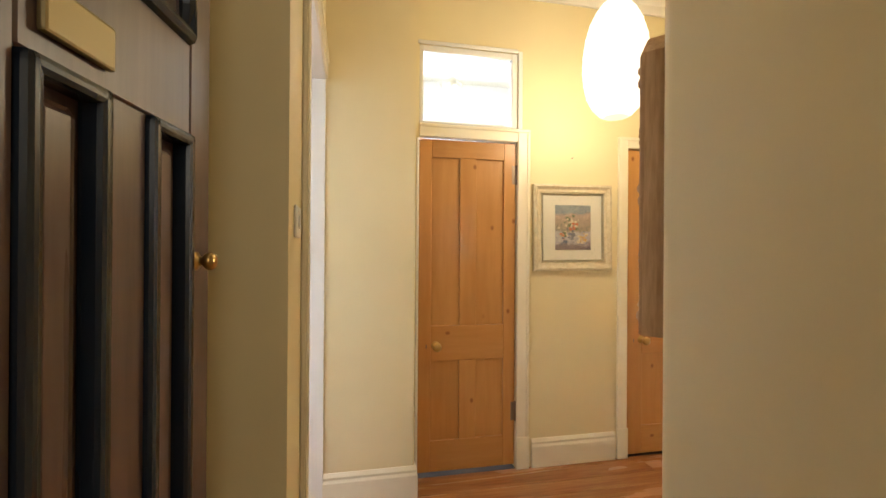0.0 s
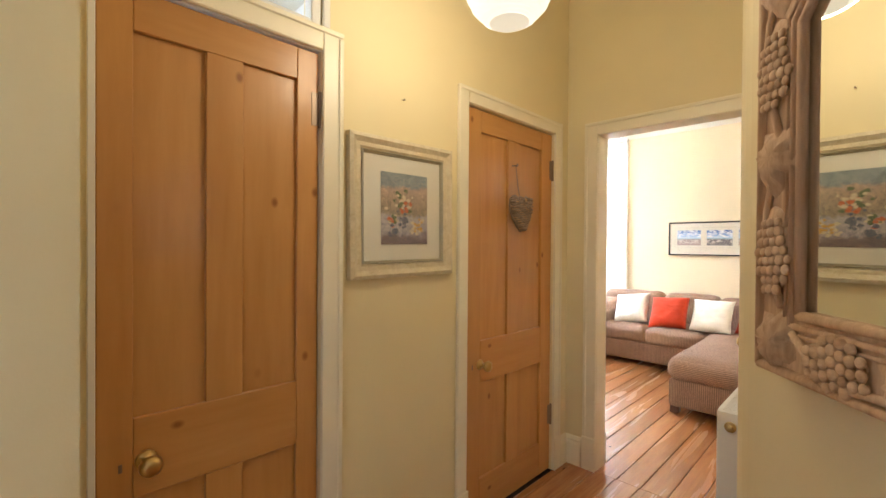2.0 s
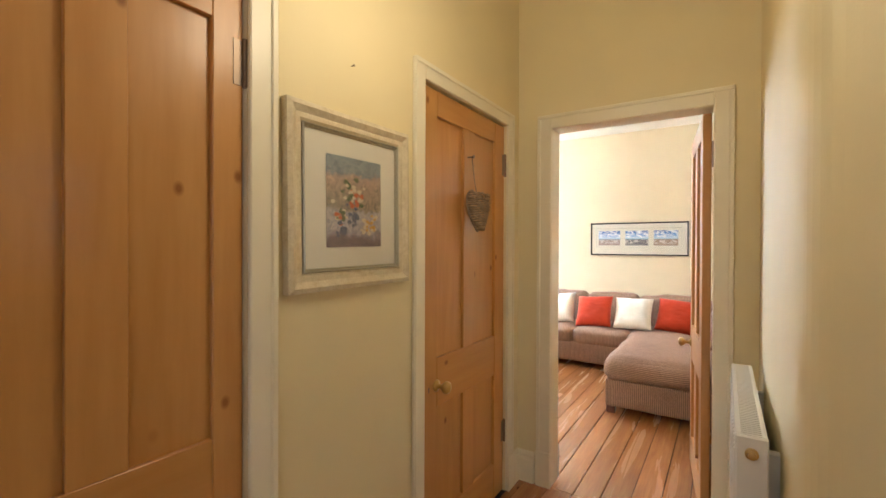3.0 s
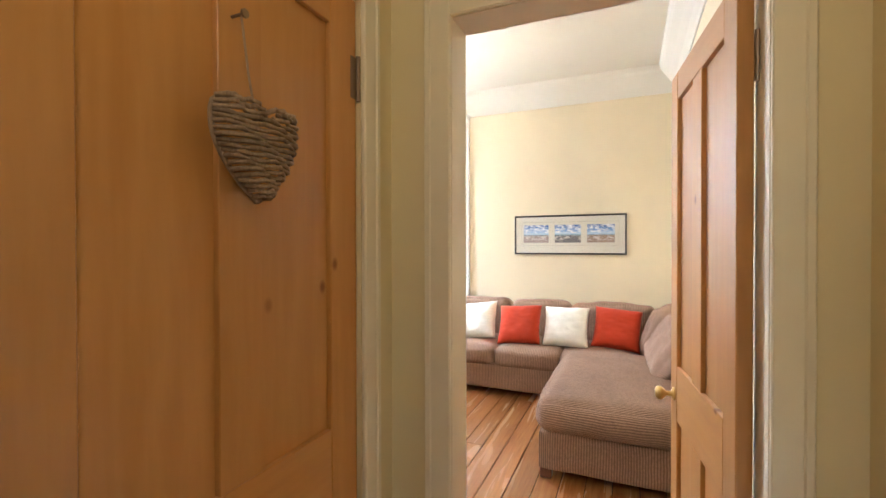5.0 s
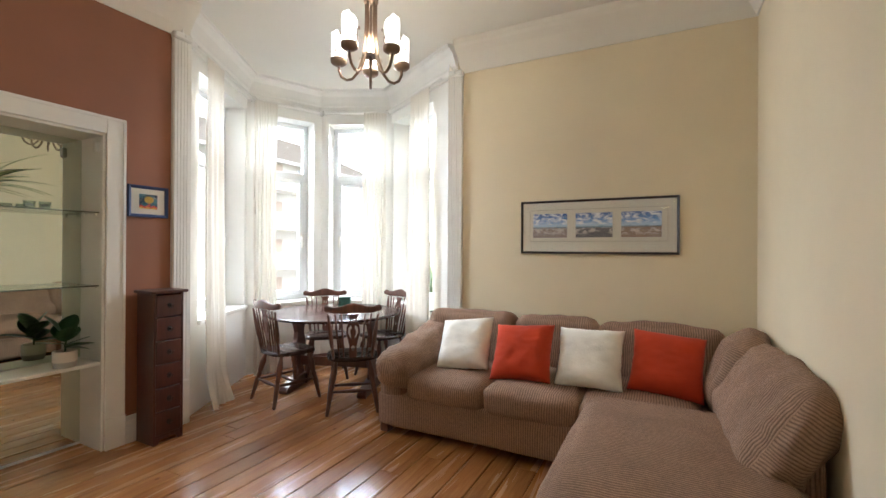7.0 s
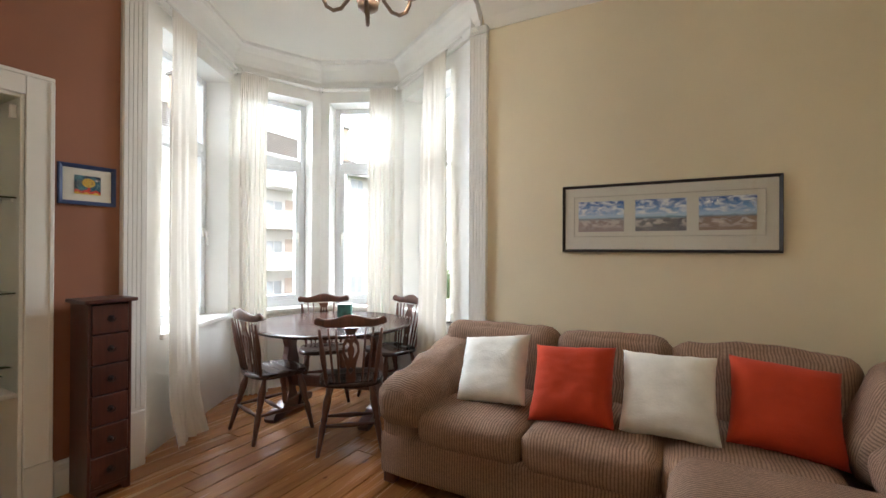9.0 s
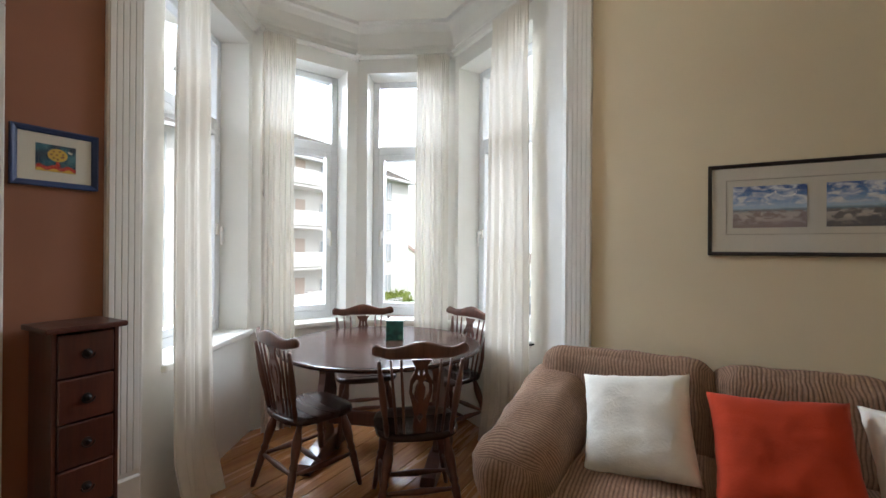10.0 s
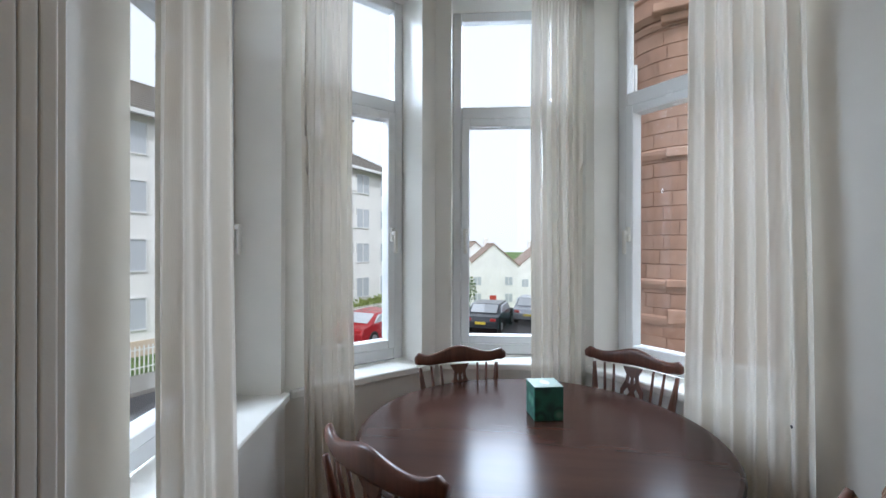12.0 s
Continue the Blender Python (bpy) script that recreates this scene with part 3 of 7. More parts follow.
lining("lining_living", XE - 0.003, XW2 + 0.003, LD[0] - 0.018, LD[1] + 0.018, 2.148, "y", 0.02, M_IVORY)
lining("lining_west", 0.197, 0.386, 2.132, 3.178, 2.378, "y")
bm = box((D1[0], YN + 0.003, 2.132), (D1[1], YN + 0.1, 2.2245), 0.002)
solid("transom", bm, M_WHITE, "white painted transom below the fanlight", "transom", kind="structure")
solid("trim_door_1_stop", box((D1[0] - 0.016, YN - 0.009, 0), (D1[0] + 0.001, YN + 0.010, 2.13), 0.002), M_WHITE, "narrow white painted bead beside the pine door", "door frame", kind="structure")
fan = thing("window_5", "frosted fanlight window above the pine door", "window", kind="structure")
bm = bmesh.new()
for lo, hi in (((D1[0], YN + 0.0, 2.225), (D1[0] + 0.025, YN + 0.05, 2.715)), ((D1[1] - 0.04, YN, 2.225), (D1[1], YN + 0.05, 2.715)), ((D1[0] + 0.025, YN, 2.675), (D1[1] - 0.04, YN + 0.05, 2.715)), ((D1[0] + 0.025, YN, 2.225), (D1[1] - 0.04, YN + 0.05, 2.24))):
    add_box(bm, lo, hi, 0.004)
part("window_frame", bm, M_WHITE, fan)
bm = bmesh.new()
add_box(bm, (D1[1], YN - 0.014, 2.22), (D1[1] + 0.03, YN, 2.73), 0.004)
add_box(bm, (D1[0] - 0.01, YN - 0.014, 2.717), (D1[1], YN, 2.74), 0.004)
part("trim", bm, M_WHITE, fan)
pane = part("pane", box((D1[0] + 0.025, YN + 0.024, 2.24), (D1[1] - 0.04, YN + 0.03, 2.675)), M_GLASS, fan)
pane.visible_shadow = False

# ---- rooms beyond ----
# bright room behind the fanlight
M_BATH = painted("white_room_paint", (0.85, 0.86, 0.87), 0.6, 0.02)
bm = bmesh.new()
add_box(bm, (0.30, 5.2, 0), (2.35, 5.3, H))
add_box(bm, (0.22, YN + 0.13, 0), (0.30, 5.3, H))
add_box(bm, (2.35, YN + 0.13, 0), (2.43, 5.3, H))
wall("wall_small_room", bm, M_BATH, "white walls of the small bright room behind the fanlight")
area_lamp("small_room_daylight", (1.3, 5.1, 2.2), (1.3, 4.0, 2.2), 1.2, 1.4, 11.5, (0.92, 0.96, 1.0))
solid("floor_small_room", box((0.30, YN + 0.13, -0.024), (2.35, 5.2, 0.0)), M_BATH, "pale vinyl floor of the small room", "floor", kind="structure")
spot = thing("ceiling_spotlight", "small white ceiling spotlight seen through the fanlight", "ceiling light", m=pose(1.4, 4.5, 0))
part("stem", lathe([(0.045, H), (0.045, H - 0.02), (0.008, H - 0.03), (0.008, 2.93)], 16), M_PLASTIC, spot)
for a in (20, 150, 265):
    part("spot_head", lathe([(0.012, -0.02), (0.026, 0.0), (0.034, 0.07), (0.030, 0.07), (0.01, 0.05)], 16, pose(0, 0, 2.94, 0, 0, a) @ pose(0.03, 0, 0, 0, 118, 0)), M_PLASTIC, spot, smooth=True)
bm = bmesh.new()
# unseen near-black sheet, added so that the gap beside the second door stays dark
add_box(bm, (2.45, YN + 0.5, 0), (3.40, YN + 0.56, H))
wall("wall_door_2_backing", bm, M_DARK, "near-black sheet added behind the closed second door")
# next room through the wide doorway
bm = bmesh.new()
add_box(bm, (-2.5, 1.90, 0), (-2.4, 6.6, H))
add_box(bm, (-2.4, 1.90, 0), (0.20, 1.98, H))
add_box(bm, (0.12, YN + 0.13, 0), (0.2199, 6.6, H))
add_box(bm, (-2.4, 6.5, 0), (-1.5, 6.6, H))
add_box(bm, (-0.2, 6.5, 0), (0.12, 6.6, H))
add_box(bm, (-1.5, 6.5, 0), (-0.2, 6.6, 0.85))
add_box(bm, (-1.5, 6.5, 2.95), (-0.2, 6.6, H))
wall("wall_next_room", bm, M_BATH, "pale walls of the next room with a tall window")
win = thing("window_6", "tall white sash window of the next room", "window", kind="structure", m=pose(-1.5, 6.5, 0.85))
bm = bmesh.new()
for lo, hi in (((0, 0.0, 0), (0.07, 0.08, 2.1)), ((1.23, 0.0, 0), (1.3, 0.08, 2.1)), ((0.07, 0.0, 0), (1.23, 0.08, 0.09)), ((0.07, 0.0, 2.03), (1.23, 0.08, 2.1)), ((0.07, 0.02, 1.02), (1.23, 0.08, 1.08))):
    add_box(bm, lo, hi, 0.004)
part("window_frame", bm, M_WHITE, win)
for x0 in (0.05, 0.68):
    part("panel", box((x0, -0.02, -0.72), (x0 + 0.57, 0.0, -0.06), 0.008), M_WHITE, win)
for z0, z1 in ((0.09, 1.02), (1.08, 2.03)):
    pane = part("pane", box((0.07, 0.045, z0), (1.23, 0.05, z1)), M_GLASS, win, "clear glass pane")
    pane.visible_shadow = False
area_lamp("next_room_daylight", (-0.85, 6.75, 2.0), (-0.85, 4.0, 1.2), 1.6, 2.3, 38, (0.93, 0.96, 1.0))

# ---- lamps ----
# unseen warm fill lamp, added to brighten the storm door and vestibule
area_lamp("entrance_fill", (0.55, -0.82, 1.9), (0.45, 1.2, 1.2), 0.8, 1.5, 1.9, (1.0, 0.88, 0.70))
LANTERN = (1.91, 2.78)
bulb("lantern_bulb", (*LANTERN, 2.27), 4.5, (1.0, 0.77, 0.46), 0.15)


# ---- doors ----
def panelled(name, w, h, label, thick=0.04, knob_side="l", mat=None, matx=None, hinges=True, hinge_z=(0.35, 1.9), st=0.10):
    """Four-panel door: origin at its left foot, face towards -y."""
    mat, matx = mat or M_PINE, matx or M_PINE_X
    door = thing(name, label, "door", kind="structure")
    top, mid, bot, mun = 0.112, 0.222, 0.195, 0.11
    z_mid = 0.70
    for x in (0, w - st):
        part("stile", box((x, 0, 0), (x + st, thick, h), 0.003), mat, door)
    for z, d in ((0, bot), (z_mid, mid), (h - top, top)):
        part("rail", box((st, 0.0005, z), (w - st, thick - 0.0005, z + d), 0.002), matx, door)
    cx = w / 2
    for z0, z1 in ((bot, z_mid), (z_mid + mid, h - top)):
        part("muntin", box((cx - mun / 2, 0.001, z0), (cx + mun / 2, thick - 0.001, z1), 0.002), mat, door)
        for x0, x1 in ((st, cx - mun / 2), (cx + mun / 2, w - st)):
            bm = box((x0 - 0.004, 0.0155, z0 - 0.004), (x1 + 0.004, thick - 0.0155, z1 + 0.004))
            part("panel", bm, mat, door)
    kx = 0.112 if knob_side == "l" else w - 0.062
    for side in (-1, 1):
        turn = pose(kx, 0 if side < 0 else thick, 0.80, 90 if side < 0 else -90)
        bm = lathe([(0.027, 0), (0.027, 0.004), (0.022, 0.008), (0.011, 0.012), (0.010, 0.032), (0.02, 0.04), (0.0285, 0.052), (0.027, 0.064), (0.017, 0.072), (0.004, 0.074)], 24, turn)
        part("door_knob", bm, M_BRASS, door, "round aged brass knob", True)
    part("keyhole_plate", box((kx - 0.064 if knob_side == "l" else kx + 0.05, -0.002, 0.782), (kx - 0.055 if knob_side == "l" else kx + 0.059, 0, 0.806), 0.001), M_IRON, door)
    if hinges:
        for z in hinge_z:
            hx = w if knob_side == "l" else 0
            bm = lathe([(0.007, 0), (0.007, 0.13)], 10, pose(hx + (0.002 if hx else -0.002), -0.006, z - 0.065))
            add_box(bm, (hx - 0.028, -0.0025, z - 0.06), (hx - 0.004, 0, z + 0.06)) if hx else add_box(bm, (0.004, -0.0025, z - 0.06), (0.028, 0, z + 0.06))
            part("hinge", bm, M_IRON, door, "worn iron butt hinge")
    return door


door = panelled("door_1", D1[1] - D1[0] - 0.008, 2.105, "closed stripped pine four-panel door below a fanlight", st=0.082)
door.matrix_world = pose(D1[0] + 0.004, YN + 0.012, 0.022)
door = panelled("door_2", D2[1] - D2[0] - 0.020, 2.125, "closed stripped pine four-panel door with brass knob", st=0.118)
door.matrix_world = pose(D2[0] + 0.015, YN + 0.012, 0.008)
door = panelled("door_3", 0.745, 2.11, "open stripped pine four-panel door to the living room", knob_side="r")
door.matrix_world = pose(XW2 - 0.03, LD[0] + 0.012, 0.01, 0, 0, 7.0)


def front_door():
    door = thing("door_4", "open dark painted storm door leaf with brass knob and name plate", "door", kind="structure")
    w, h, t = 0.50, 2.30, 0.05
    st, mun, pan = 0.078, 0.088, 0.128
    for lo, hi in (((0, 0, 0), (st, t, h)), ((w - st, 0, 0), (w, t, h))):
        part("stile", box(lo, hi, 0.004), M_FRONT, door)
    for z0, z1 in ((0, 0.22), (0.62, 0.78), (1.62, 1.78), (h - 0.09, h)):
        part("rail", box((st, 0.0005, z0), (w - st, t - 0.0005, z1), 0.003), M_FRONT, door)
    for z0, z1 in ((0.22, 0.62), (0.78, 1.62)):
        part("muntin", box((st + pan, 0.001, z0), (st + pan + mun, t - 0.001, z1), 0.003), M_FRONT, door)
        for x0 in (st, st + pan + mun):
            x1 = x0 + pan
            bm = box((x0, 0.02, z0), (x1, t - 0.016, z1))
            add_box(bm, (x0 + 0.036, 0.008, z0 + 0.036), (x1 - 0.036, 0.021, z1 - 0.036), 0.01)
            part("panel", bm, M_FRONT, door)
            bm = bmesh.new()
            for lo, hi in (((x0, -0.012, z0), (x0 + 0.022, 0.02, z1)), ((x1 - 0.022, -0.012, z0), (x1, 0.02, z1)), ((x0, -0.012, z0), (x1, 0.02, z0 + 0.022)), ((x0, -0.012, z1 - 0.022), (x1, 0.02, z1))):
                add_box(bm, lo, hi, 0.008, 2)
            part("bolection_moulding", bm, M_BLACKGLOSS, door, "glossy black moulding")
    rim = arc(lambda s: (0.25 - 0.165 * math.cos(math.pi * s), 1.79 + 0.30 * math.sin(math.pi * s)), 18)
    outer = [(st, 1.78), (st, h - 0.09), (w - st, h - 0.09), (w - st, 1.78)]
    part("arched_panel", add_plate(bmesh.new(), outer, 0.002, t - 0.002, [rim]), M_FRONT, door)
    part("arched_moulding", add_tube(bmesh.new(), [(x, 0.0, z) for x, z in rim + rim[:1]], 0.014), M_BLACKGLOSS, door)
    part("arched_pane", box((st + 0.005, 0.02, 1.785), (w - st - 0.005, 0.026, h - 0.10)), M_FROST, door, "frosted arched glass with pale leaf pattern")
    for a in (-0.5, 0.0, 0.5):
        pts = [(0.25 + 0.16 * math.sin(a) * s, 0.017, 1.82 + 0.2 * s * math.cos(a)) for s in (0, 0.3, 0.6, 0.85, 1.0)]
        part("etched_leaf", add_tube(bmesh.new(), pts, [0.004, 0.012, 0.018, 0.012, 0.002], 6), M_FROSTLEAF, door)
    part("name_plate", box((0.10, -0.010, 1.645), (0.21, 0, 1.70), 0.004, 2), M_PLATE, door, "dull brass name plate")
    bm = lathe([(0.017, 0), (0.017, 0.003), (0.008, 0.006), (0.008, 0.014), (0.015, 0.02), (0.017, 0.028), (0.013, 0.034), (0.003, 0.036)], 24, pose(w - 0.055, 0, 1.40, 90))
    part("door_knob", bm, M_BRASS, door, "polished brass knob", True)
    return door


M_PLATE = material("dull_brass", (0.30, 0.24, 0.12), 0.5, 0.8)
M_BLACKGLOSS = material("black_gloss_paint", (0.016, 0.023, 0.034), 0.24)
M_FROST = material("frosted_glass", (0.42, 0.36, 0.28), 0.3)
M_FROSTLEAF = material("frosted_leaf", (0.22, 0.18, 0.14), 0.35)
front_door().matrix_world = pose(0.20, 1.105, 0.005, 0, 0, 83.1)

# ---- living room things ----
def sofa():
    s = thing("corner_sofa", "taupe corduroy corner sofa with chaise against the cream wall", "sofa")

    def pad(name, size, place, turn, radius, puff, n, wrinkle, seed, ribs, label=""):
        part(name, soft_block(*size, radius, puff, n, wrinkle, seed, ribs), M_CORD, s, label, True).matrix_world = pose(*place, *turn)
    flat_turn = (0, 0, 0)
    # bases
    pad("base", (0.93, 2.24, 0.25), (6.62, 3.56, 0.05), flat_turn, 0.03, 0.004, 12, 0.003, 1, "yxy")
    pad("chaise_base", (2.24, 0.92, 0.25), (5.955, 2.72, 0.05), flat_turn, 0.03, 0.004, 12, 0.003, 2, "yxx")
    # arm: an upright panel with a broad padded roll swooping down to the front
    pad("arm", (0.92, 0.21, 0.46), (6.625, 4.57, 0.05), flat_turn, 0.04, 0.004, 12, 0.003, 3, "yxy")
    pad("arm_pad", (0.98, 0.34, 0.27), (6.625, 4.545, 0.395), (0, -11, 0), 0.12, 0.014, 22, 0.018, 4, "yxx", "creased padded arm roll")
    # back frame
    pad("back", (0.18, 2.42, 0.66), (7.01, 3.46, 0.05), flat_turn, 0.05, 0.004, 12, 0.003, 5, "yxy")
    pad("chaise_back", (1.50, 0.15, 0.55), (6.30, 2.305, 0.05), flat_turn, 0.05, 0.004, 12, 0.003, 6, "yxx")
    for i, (y0, y1) in enumerate(((3.85, 4.44), (3.24, 3.845), (2.60, 3.235))):
        pad("seat_cushion", (0.82, y1 - y0, 0.19), (6.555, (y0 + y1) / 2, 0.262), flat_turn, 0.06, 0.024, 16, 0.007, 10 + i, "yxy")
    pad("chaise_cushion", (1.48, 0.90, 0.22), (5.545, 2.745, 0.268), flat_turn, 0.10, 0.03, 22, 0.007, 13, "zxx")
    for i, (y0, y1) in enumerate(((3.85, 4.62), (3.21, 3.845), (2.42, 3.205))):
        pad("back_cushion", (0.21, y1 - y0, 0.44), (6.88, (y0 + y1) / 2, 0.385), (0, 10, 0), 0.075, 0.022, 22, 0.016, 20 + i, "yxy")
    pad("chaise_back_cushion", (0.97, 0.20, 0.46), (5.985, 2.47, 0.415), (31, 0, 2), 0.08, 0.03, 24, 0.018, 30, "zxx", "large slumped cushion reclining on the chaise back")
    pad("chaise_back_cushion", (0.52, 0.24, 0.47), (6.655, 2.455, 0.40), (20, 0, -12), 0.10, 0.03, 16, 0.014, 31, "zxx")
    for x, y in ((6.21, 4.63), (6.9, 4.63), (4.88, 3.13), (4.88, 2.36), (6.2, 3.16)):
        part("foot", box((x - 0.035, y - 0.035, 0), (x + 0.035, y + 0.035, 0.06), 0.005), M_MAHOG, s, "dark wooden block foot")
    return s


sofa()


def pillow(w, h, thick, seed):
    """Stuffed square: two bulging faces meeting in a seam, corners drawn out, soft creases running to them."""
    bm = bmesh.new()
    n = 28
    rows = {}
    for side in (-1, 1):
        for i in range(n + 1):
            for k in range(n + 1):
                u, v = 2 * i / n - 1, 2 * k / n - 1
                edge = max(abs(u), abs(v))
                if side > 0 and edge > 0.9999:
                    rows[side, i, k] = rows[-1, i, k]
                    continue
                full = ((1 - u ** 4) * (1 - v ** 4)) ** 0.55
                x = u * w / 2 * (1 - 0.07 * (1 - v * v) * u * u)
                z = v * h / 2 * (1 - 0.06 * (1 - u * u) * v * v)
                q = Vector((u * 1.7 + seed * 3.1, v * 1.7 + side, seed * 1.3))
                crease = abs(noise.noise(q * 1.3)) * 0.010 + abs(noise.noise(Vector((q.x * 1.1, q.y * 3.8, q.z)))) * 0.007
                y = side * max(0.004, thick / 2 * full - crease * full)
                sag = 0.012 * noise.noise(q * 0.9) * (1 - edge)
                rim = 0.004 * noise.noise(Vector((u * 5, v * 5, seed)))
                rows[side, i, k] = bm.verts.new((x + rim, y if edge < 0.9999 else 0.004 * noise.noise(q * 4), z + sag + rim + h / 2))
    for side in (-1, 1):
        for i in range(n):
            for k in range(n):
                f = [rows[side, i, k], rows[side, i + 1, k], rows[side, i + 1, k + 1], rows[side, i, k + 1]]
                bm.faces.new(f if side < 0 else f[::-1])
    return bm


def scatter_cushion(name, mat, label, m, w=0.40, h=0.43, seed=0):
    ob = solid(name, pillow(w, h, 0.17, seed), mat, label, "cushion", "scatter cushions on the sofa", smooth=True)
    ob.matrix_world = m


CUSHIONS = [(6.375, 4.11, 8, "c"), (6.31, 3.655, 4, "r"), (6.355, 3.22, 1, "c"), (6.42, 2.78, -5, "r")]
for i, (x, y, tilt, name) in enumerate(CUSHIONS):
    mat, label = (M_CREAMCUSH, "square cream chenille scatter cushion leaning on the sofa back") if name == "c" else (M_REDCUSH, "square rust-red velvet scatter cushion leaning on the sofa back")
    scatter_cushion("scatter_cushion", mat, label, pose(x + 0.03, y, 0.462, 0, 0, 90) @ pose(0, 0, 0, 36, tilt, 0), 0.425, 0.425, 40 + i)


def turned(bm, p, q, profile, segs=10):
    """Turned rod from p to q; profile gives (radius, share of the length)."""
    p, q = Vector(p), Vector(q)
    d = q - p
    m = Matrix.Translation(p) @ d.to_track_quat("Z", "Y").to_matrix().to_4x4()
    return add_lathe(bm, [(r, s * d.length) for r, s in profile], segs, m)


LEG = [(0.012, 0), (0.014, 0.05), (0.019, 0.3), (0.022, 0.42), (0.016, 0.47), (0.023, 0.51), (0.017, 0.55), (0.024, 0.66), (0.026, 0.78), (0.019, 0.86), (0.015, 0.92), (0.015, 1.0)]
STRETCH = [(0.009, 0), (0.011, 0.2), (0.017, 0.5), (0.011, 0.8), (0.009, 1.0)]


def dining_chair():
    """Back rail towards -y; the sitter faces +y; origin on the floor below the seat's middle."""
    c = thing("dining_chair", "dark mahogany spindle-back dining chair with pierced splat", "chair", "chairs round the table")
    # saddle seat
    bm = bmesh.new()
    n = 28
    rim = []
    for i in range(n):
        a = 2 * math.pi * i / n
        w = 0.215 + 0.012 * math.sin(a)
        x, y = math.copysign(abs(math.cos(a)) ** 0.62, math.cos(a)) * w, math.copysign(abs(math.sin(a)) ** 0.62, math.sin(a)) * 0.205
        rim.append((x, y))
    levels = [(0.86, 0.415), (0.985, 0.422), (1.0, 0.435), (0.985, 0.448), (0.93, 0.452), (0.7, 0.446), (0.4, 0.441), (0.1, 0.442)]
    rings = [[bm.verts.new((x * k, y * k, z)) for x, y in rim] for k, z in levels]
    for r, s in zip(rings, rings[1:]):
        for i in range(n):
            bm.faces.new((r[i], r[(i + 1) % n], s[(i + 1) % n], s[i]))
    bm.faces.new(rings[0][::-1])
    bm.faces.new(rings[-1])
    part("seat", bm, M_MAHOG_X, c, "polished dark saddle seat", True)
    feet = {}
    for sx in (-1, 1):
        for sy in (-1, 1):
            top, foot = (sx * 0.135, sy * 0.13, 0.425), (sx * 0.205, sy * (0.205 if sy > 0 else 0.235), 0)
            part("leg", turned(bmesh.new(), foot, top, LEG), M_MAHOG, c, smooth=True)
            feet[sx, sy] = Vector(foot).lerp(Vector(top), 0.42)
    for sx in (-1, 1):
        part("stretcher", turned(bmesh.new(), feet[sx, -1], feet[sx, 1], STRETCH), M_MAHOG, c, smooth=True)
    part("stretcher", turned(bmesh.new(), (feet[-1, -1] + feet[-1, 1]) / 2, (feet[1, -1] + feet[1, 1]) / 2, STRETCH), M_MAHOG, c, smooth=True)
    part("stretcher", turned(bmesh.new(), feet[-1, -1], feet[1, -1], STRETCH), M_MAHOG, c, smooth=True)

    def back_y(z):
        return -0.165 - (z - 0.44) * 0.16
    # outer stiles and spindles
    for sx in (-1, 1):
        pts, rs = [], []
        for i in range(9):
            s = i / 8
            z = 0.44 + 0.375 * s
            pts.append((sx * (0.155 + 0.045 * s), back_y(z), z))
            rs.append((0.011, 0.014, 0.012, 0.017, 0.018, 0.017, 0.014, 0.011, 0.009)[i])
        part("stile", add_tube(bmesh.new(), pts, rs, 10), M_MAHOG, c, smooth=True)
        for k in (0.085, 0.128):
            pts = [(sx * (k * 0.85 + k * 0.28 * s), back_y(0.44 + 0.38 * s), 0.44 + 0.38 * s) for s in (0, 0.25, 0.5, 0.75, 1)]
            part("spindle", add_tube(bmesh.new(), pts, [0.0065, 0.0075, 0.008, 0.007, 0.006], 8), M_MAHOG, c, smooth=True)
    # pierced splat
    half = [(0.026, 0.0), (0.034, 0.05), (0.028, 0.10), (0.040, 0.16), (0.056, 0.22), (0.052, 0.28), (0.032, 0.32), (0.028, 0.35), (0.048, 0.385)]
    outline = [(x, z) for x, z in half] + [(-x, z) for x, z in half[::-1]]
    holes = []
    for sx in (-1, 1):
        holes.append([(sx * x, z) for x, z in ((0.012, 0.17), (0.026, 0.19), (0.041, 0.225), (0.038, 0.265), (0.020, 0.29), (0.009, 0.27), (0.022, 0.245), (0.022, 0.222))])
        holes.append([(sx * x, z) for x, z in ((0.007, 0.305), (0.018, 0.315), (0.012, 0.345), (0.006, 0.335))])
    holes.append([(0.0, 0.065), (0.012, 0.085), (0.017, 0.10), (0.0, 0.118), (-0.017, 0.10), (-0.012, 0.085)])
    bm = add_plate(bmesh.new(), outline, -0.006, 0.006, holes)
    ob = part("splat", bm, M_MAHOG, c, "pierced vase-shaped splat")
    ob.matrix_local = pose(0, back_y(0.44), 0.44, math.degrees(math.atan(0.16)))
    # crest rail: bowed, with rounded scroll ends
    rail = bmesh.new()
    n = 24
    rings = []
    for i in range(n + 1):
        s = i / n * 2 - 1
        x = 0.232 * s
        y = back_y(0.85) - 0.012 + 0.045 * s * s
        mid = 0.848 + 0.020 * math.exp(-(s / 0.42) ** 2) + 0.016 * math.exp(-((abs(s) - 0.92) / 0.16) ** 2)
        hh = 0.024 + 0.016 * math.exp(-(s / 0.4) ** 2) + (0.004 if abs(s) > 0.85 else 0)
        if i in (0, n):
            hh *= 0.55
        t = 0.012
        rings.append([rail.verts.new((x, y + a * t, mid + b * hh)) for a, b in ((-1, -0.7), (-0.6, -1), (0.6, -1), (1, -0.7), (1, 0.7), (0.6, 1), (-0.6, 1), (-1, 0.7))])
    for r, q in zip(rings, rings[1:]):
        for j in range(8):
            rail.faces.new((r[j], r[(j + 1) % 8], q[(j + 1) % 8], q[j]))
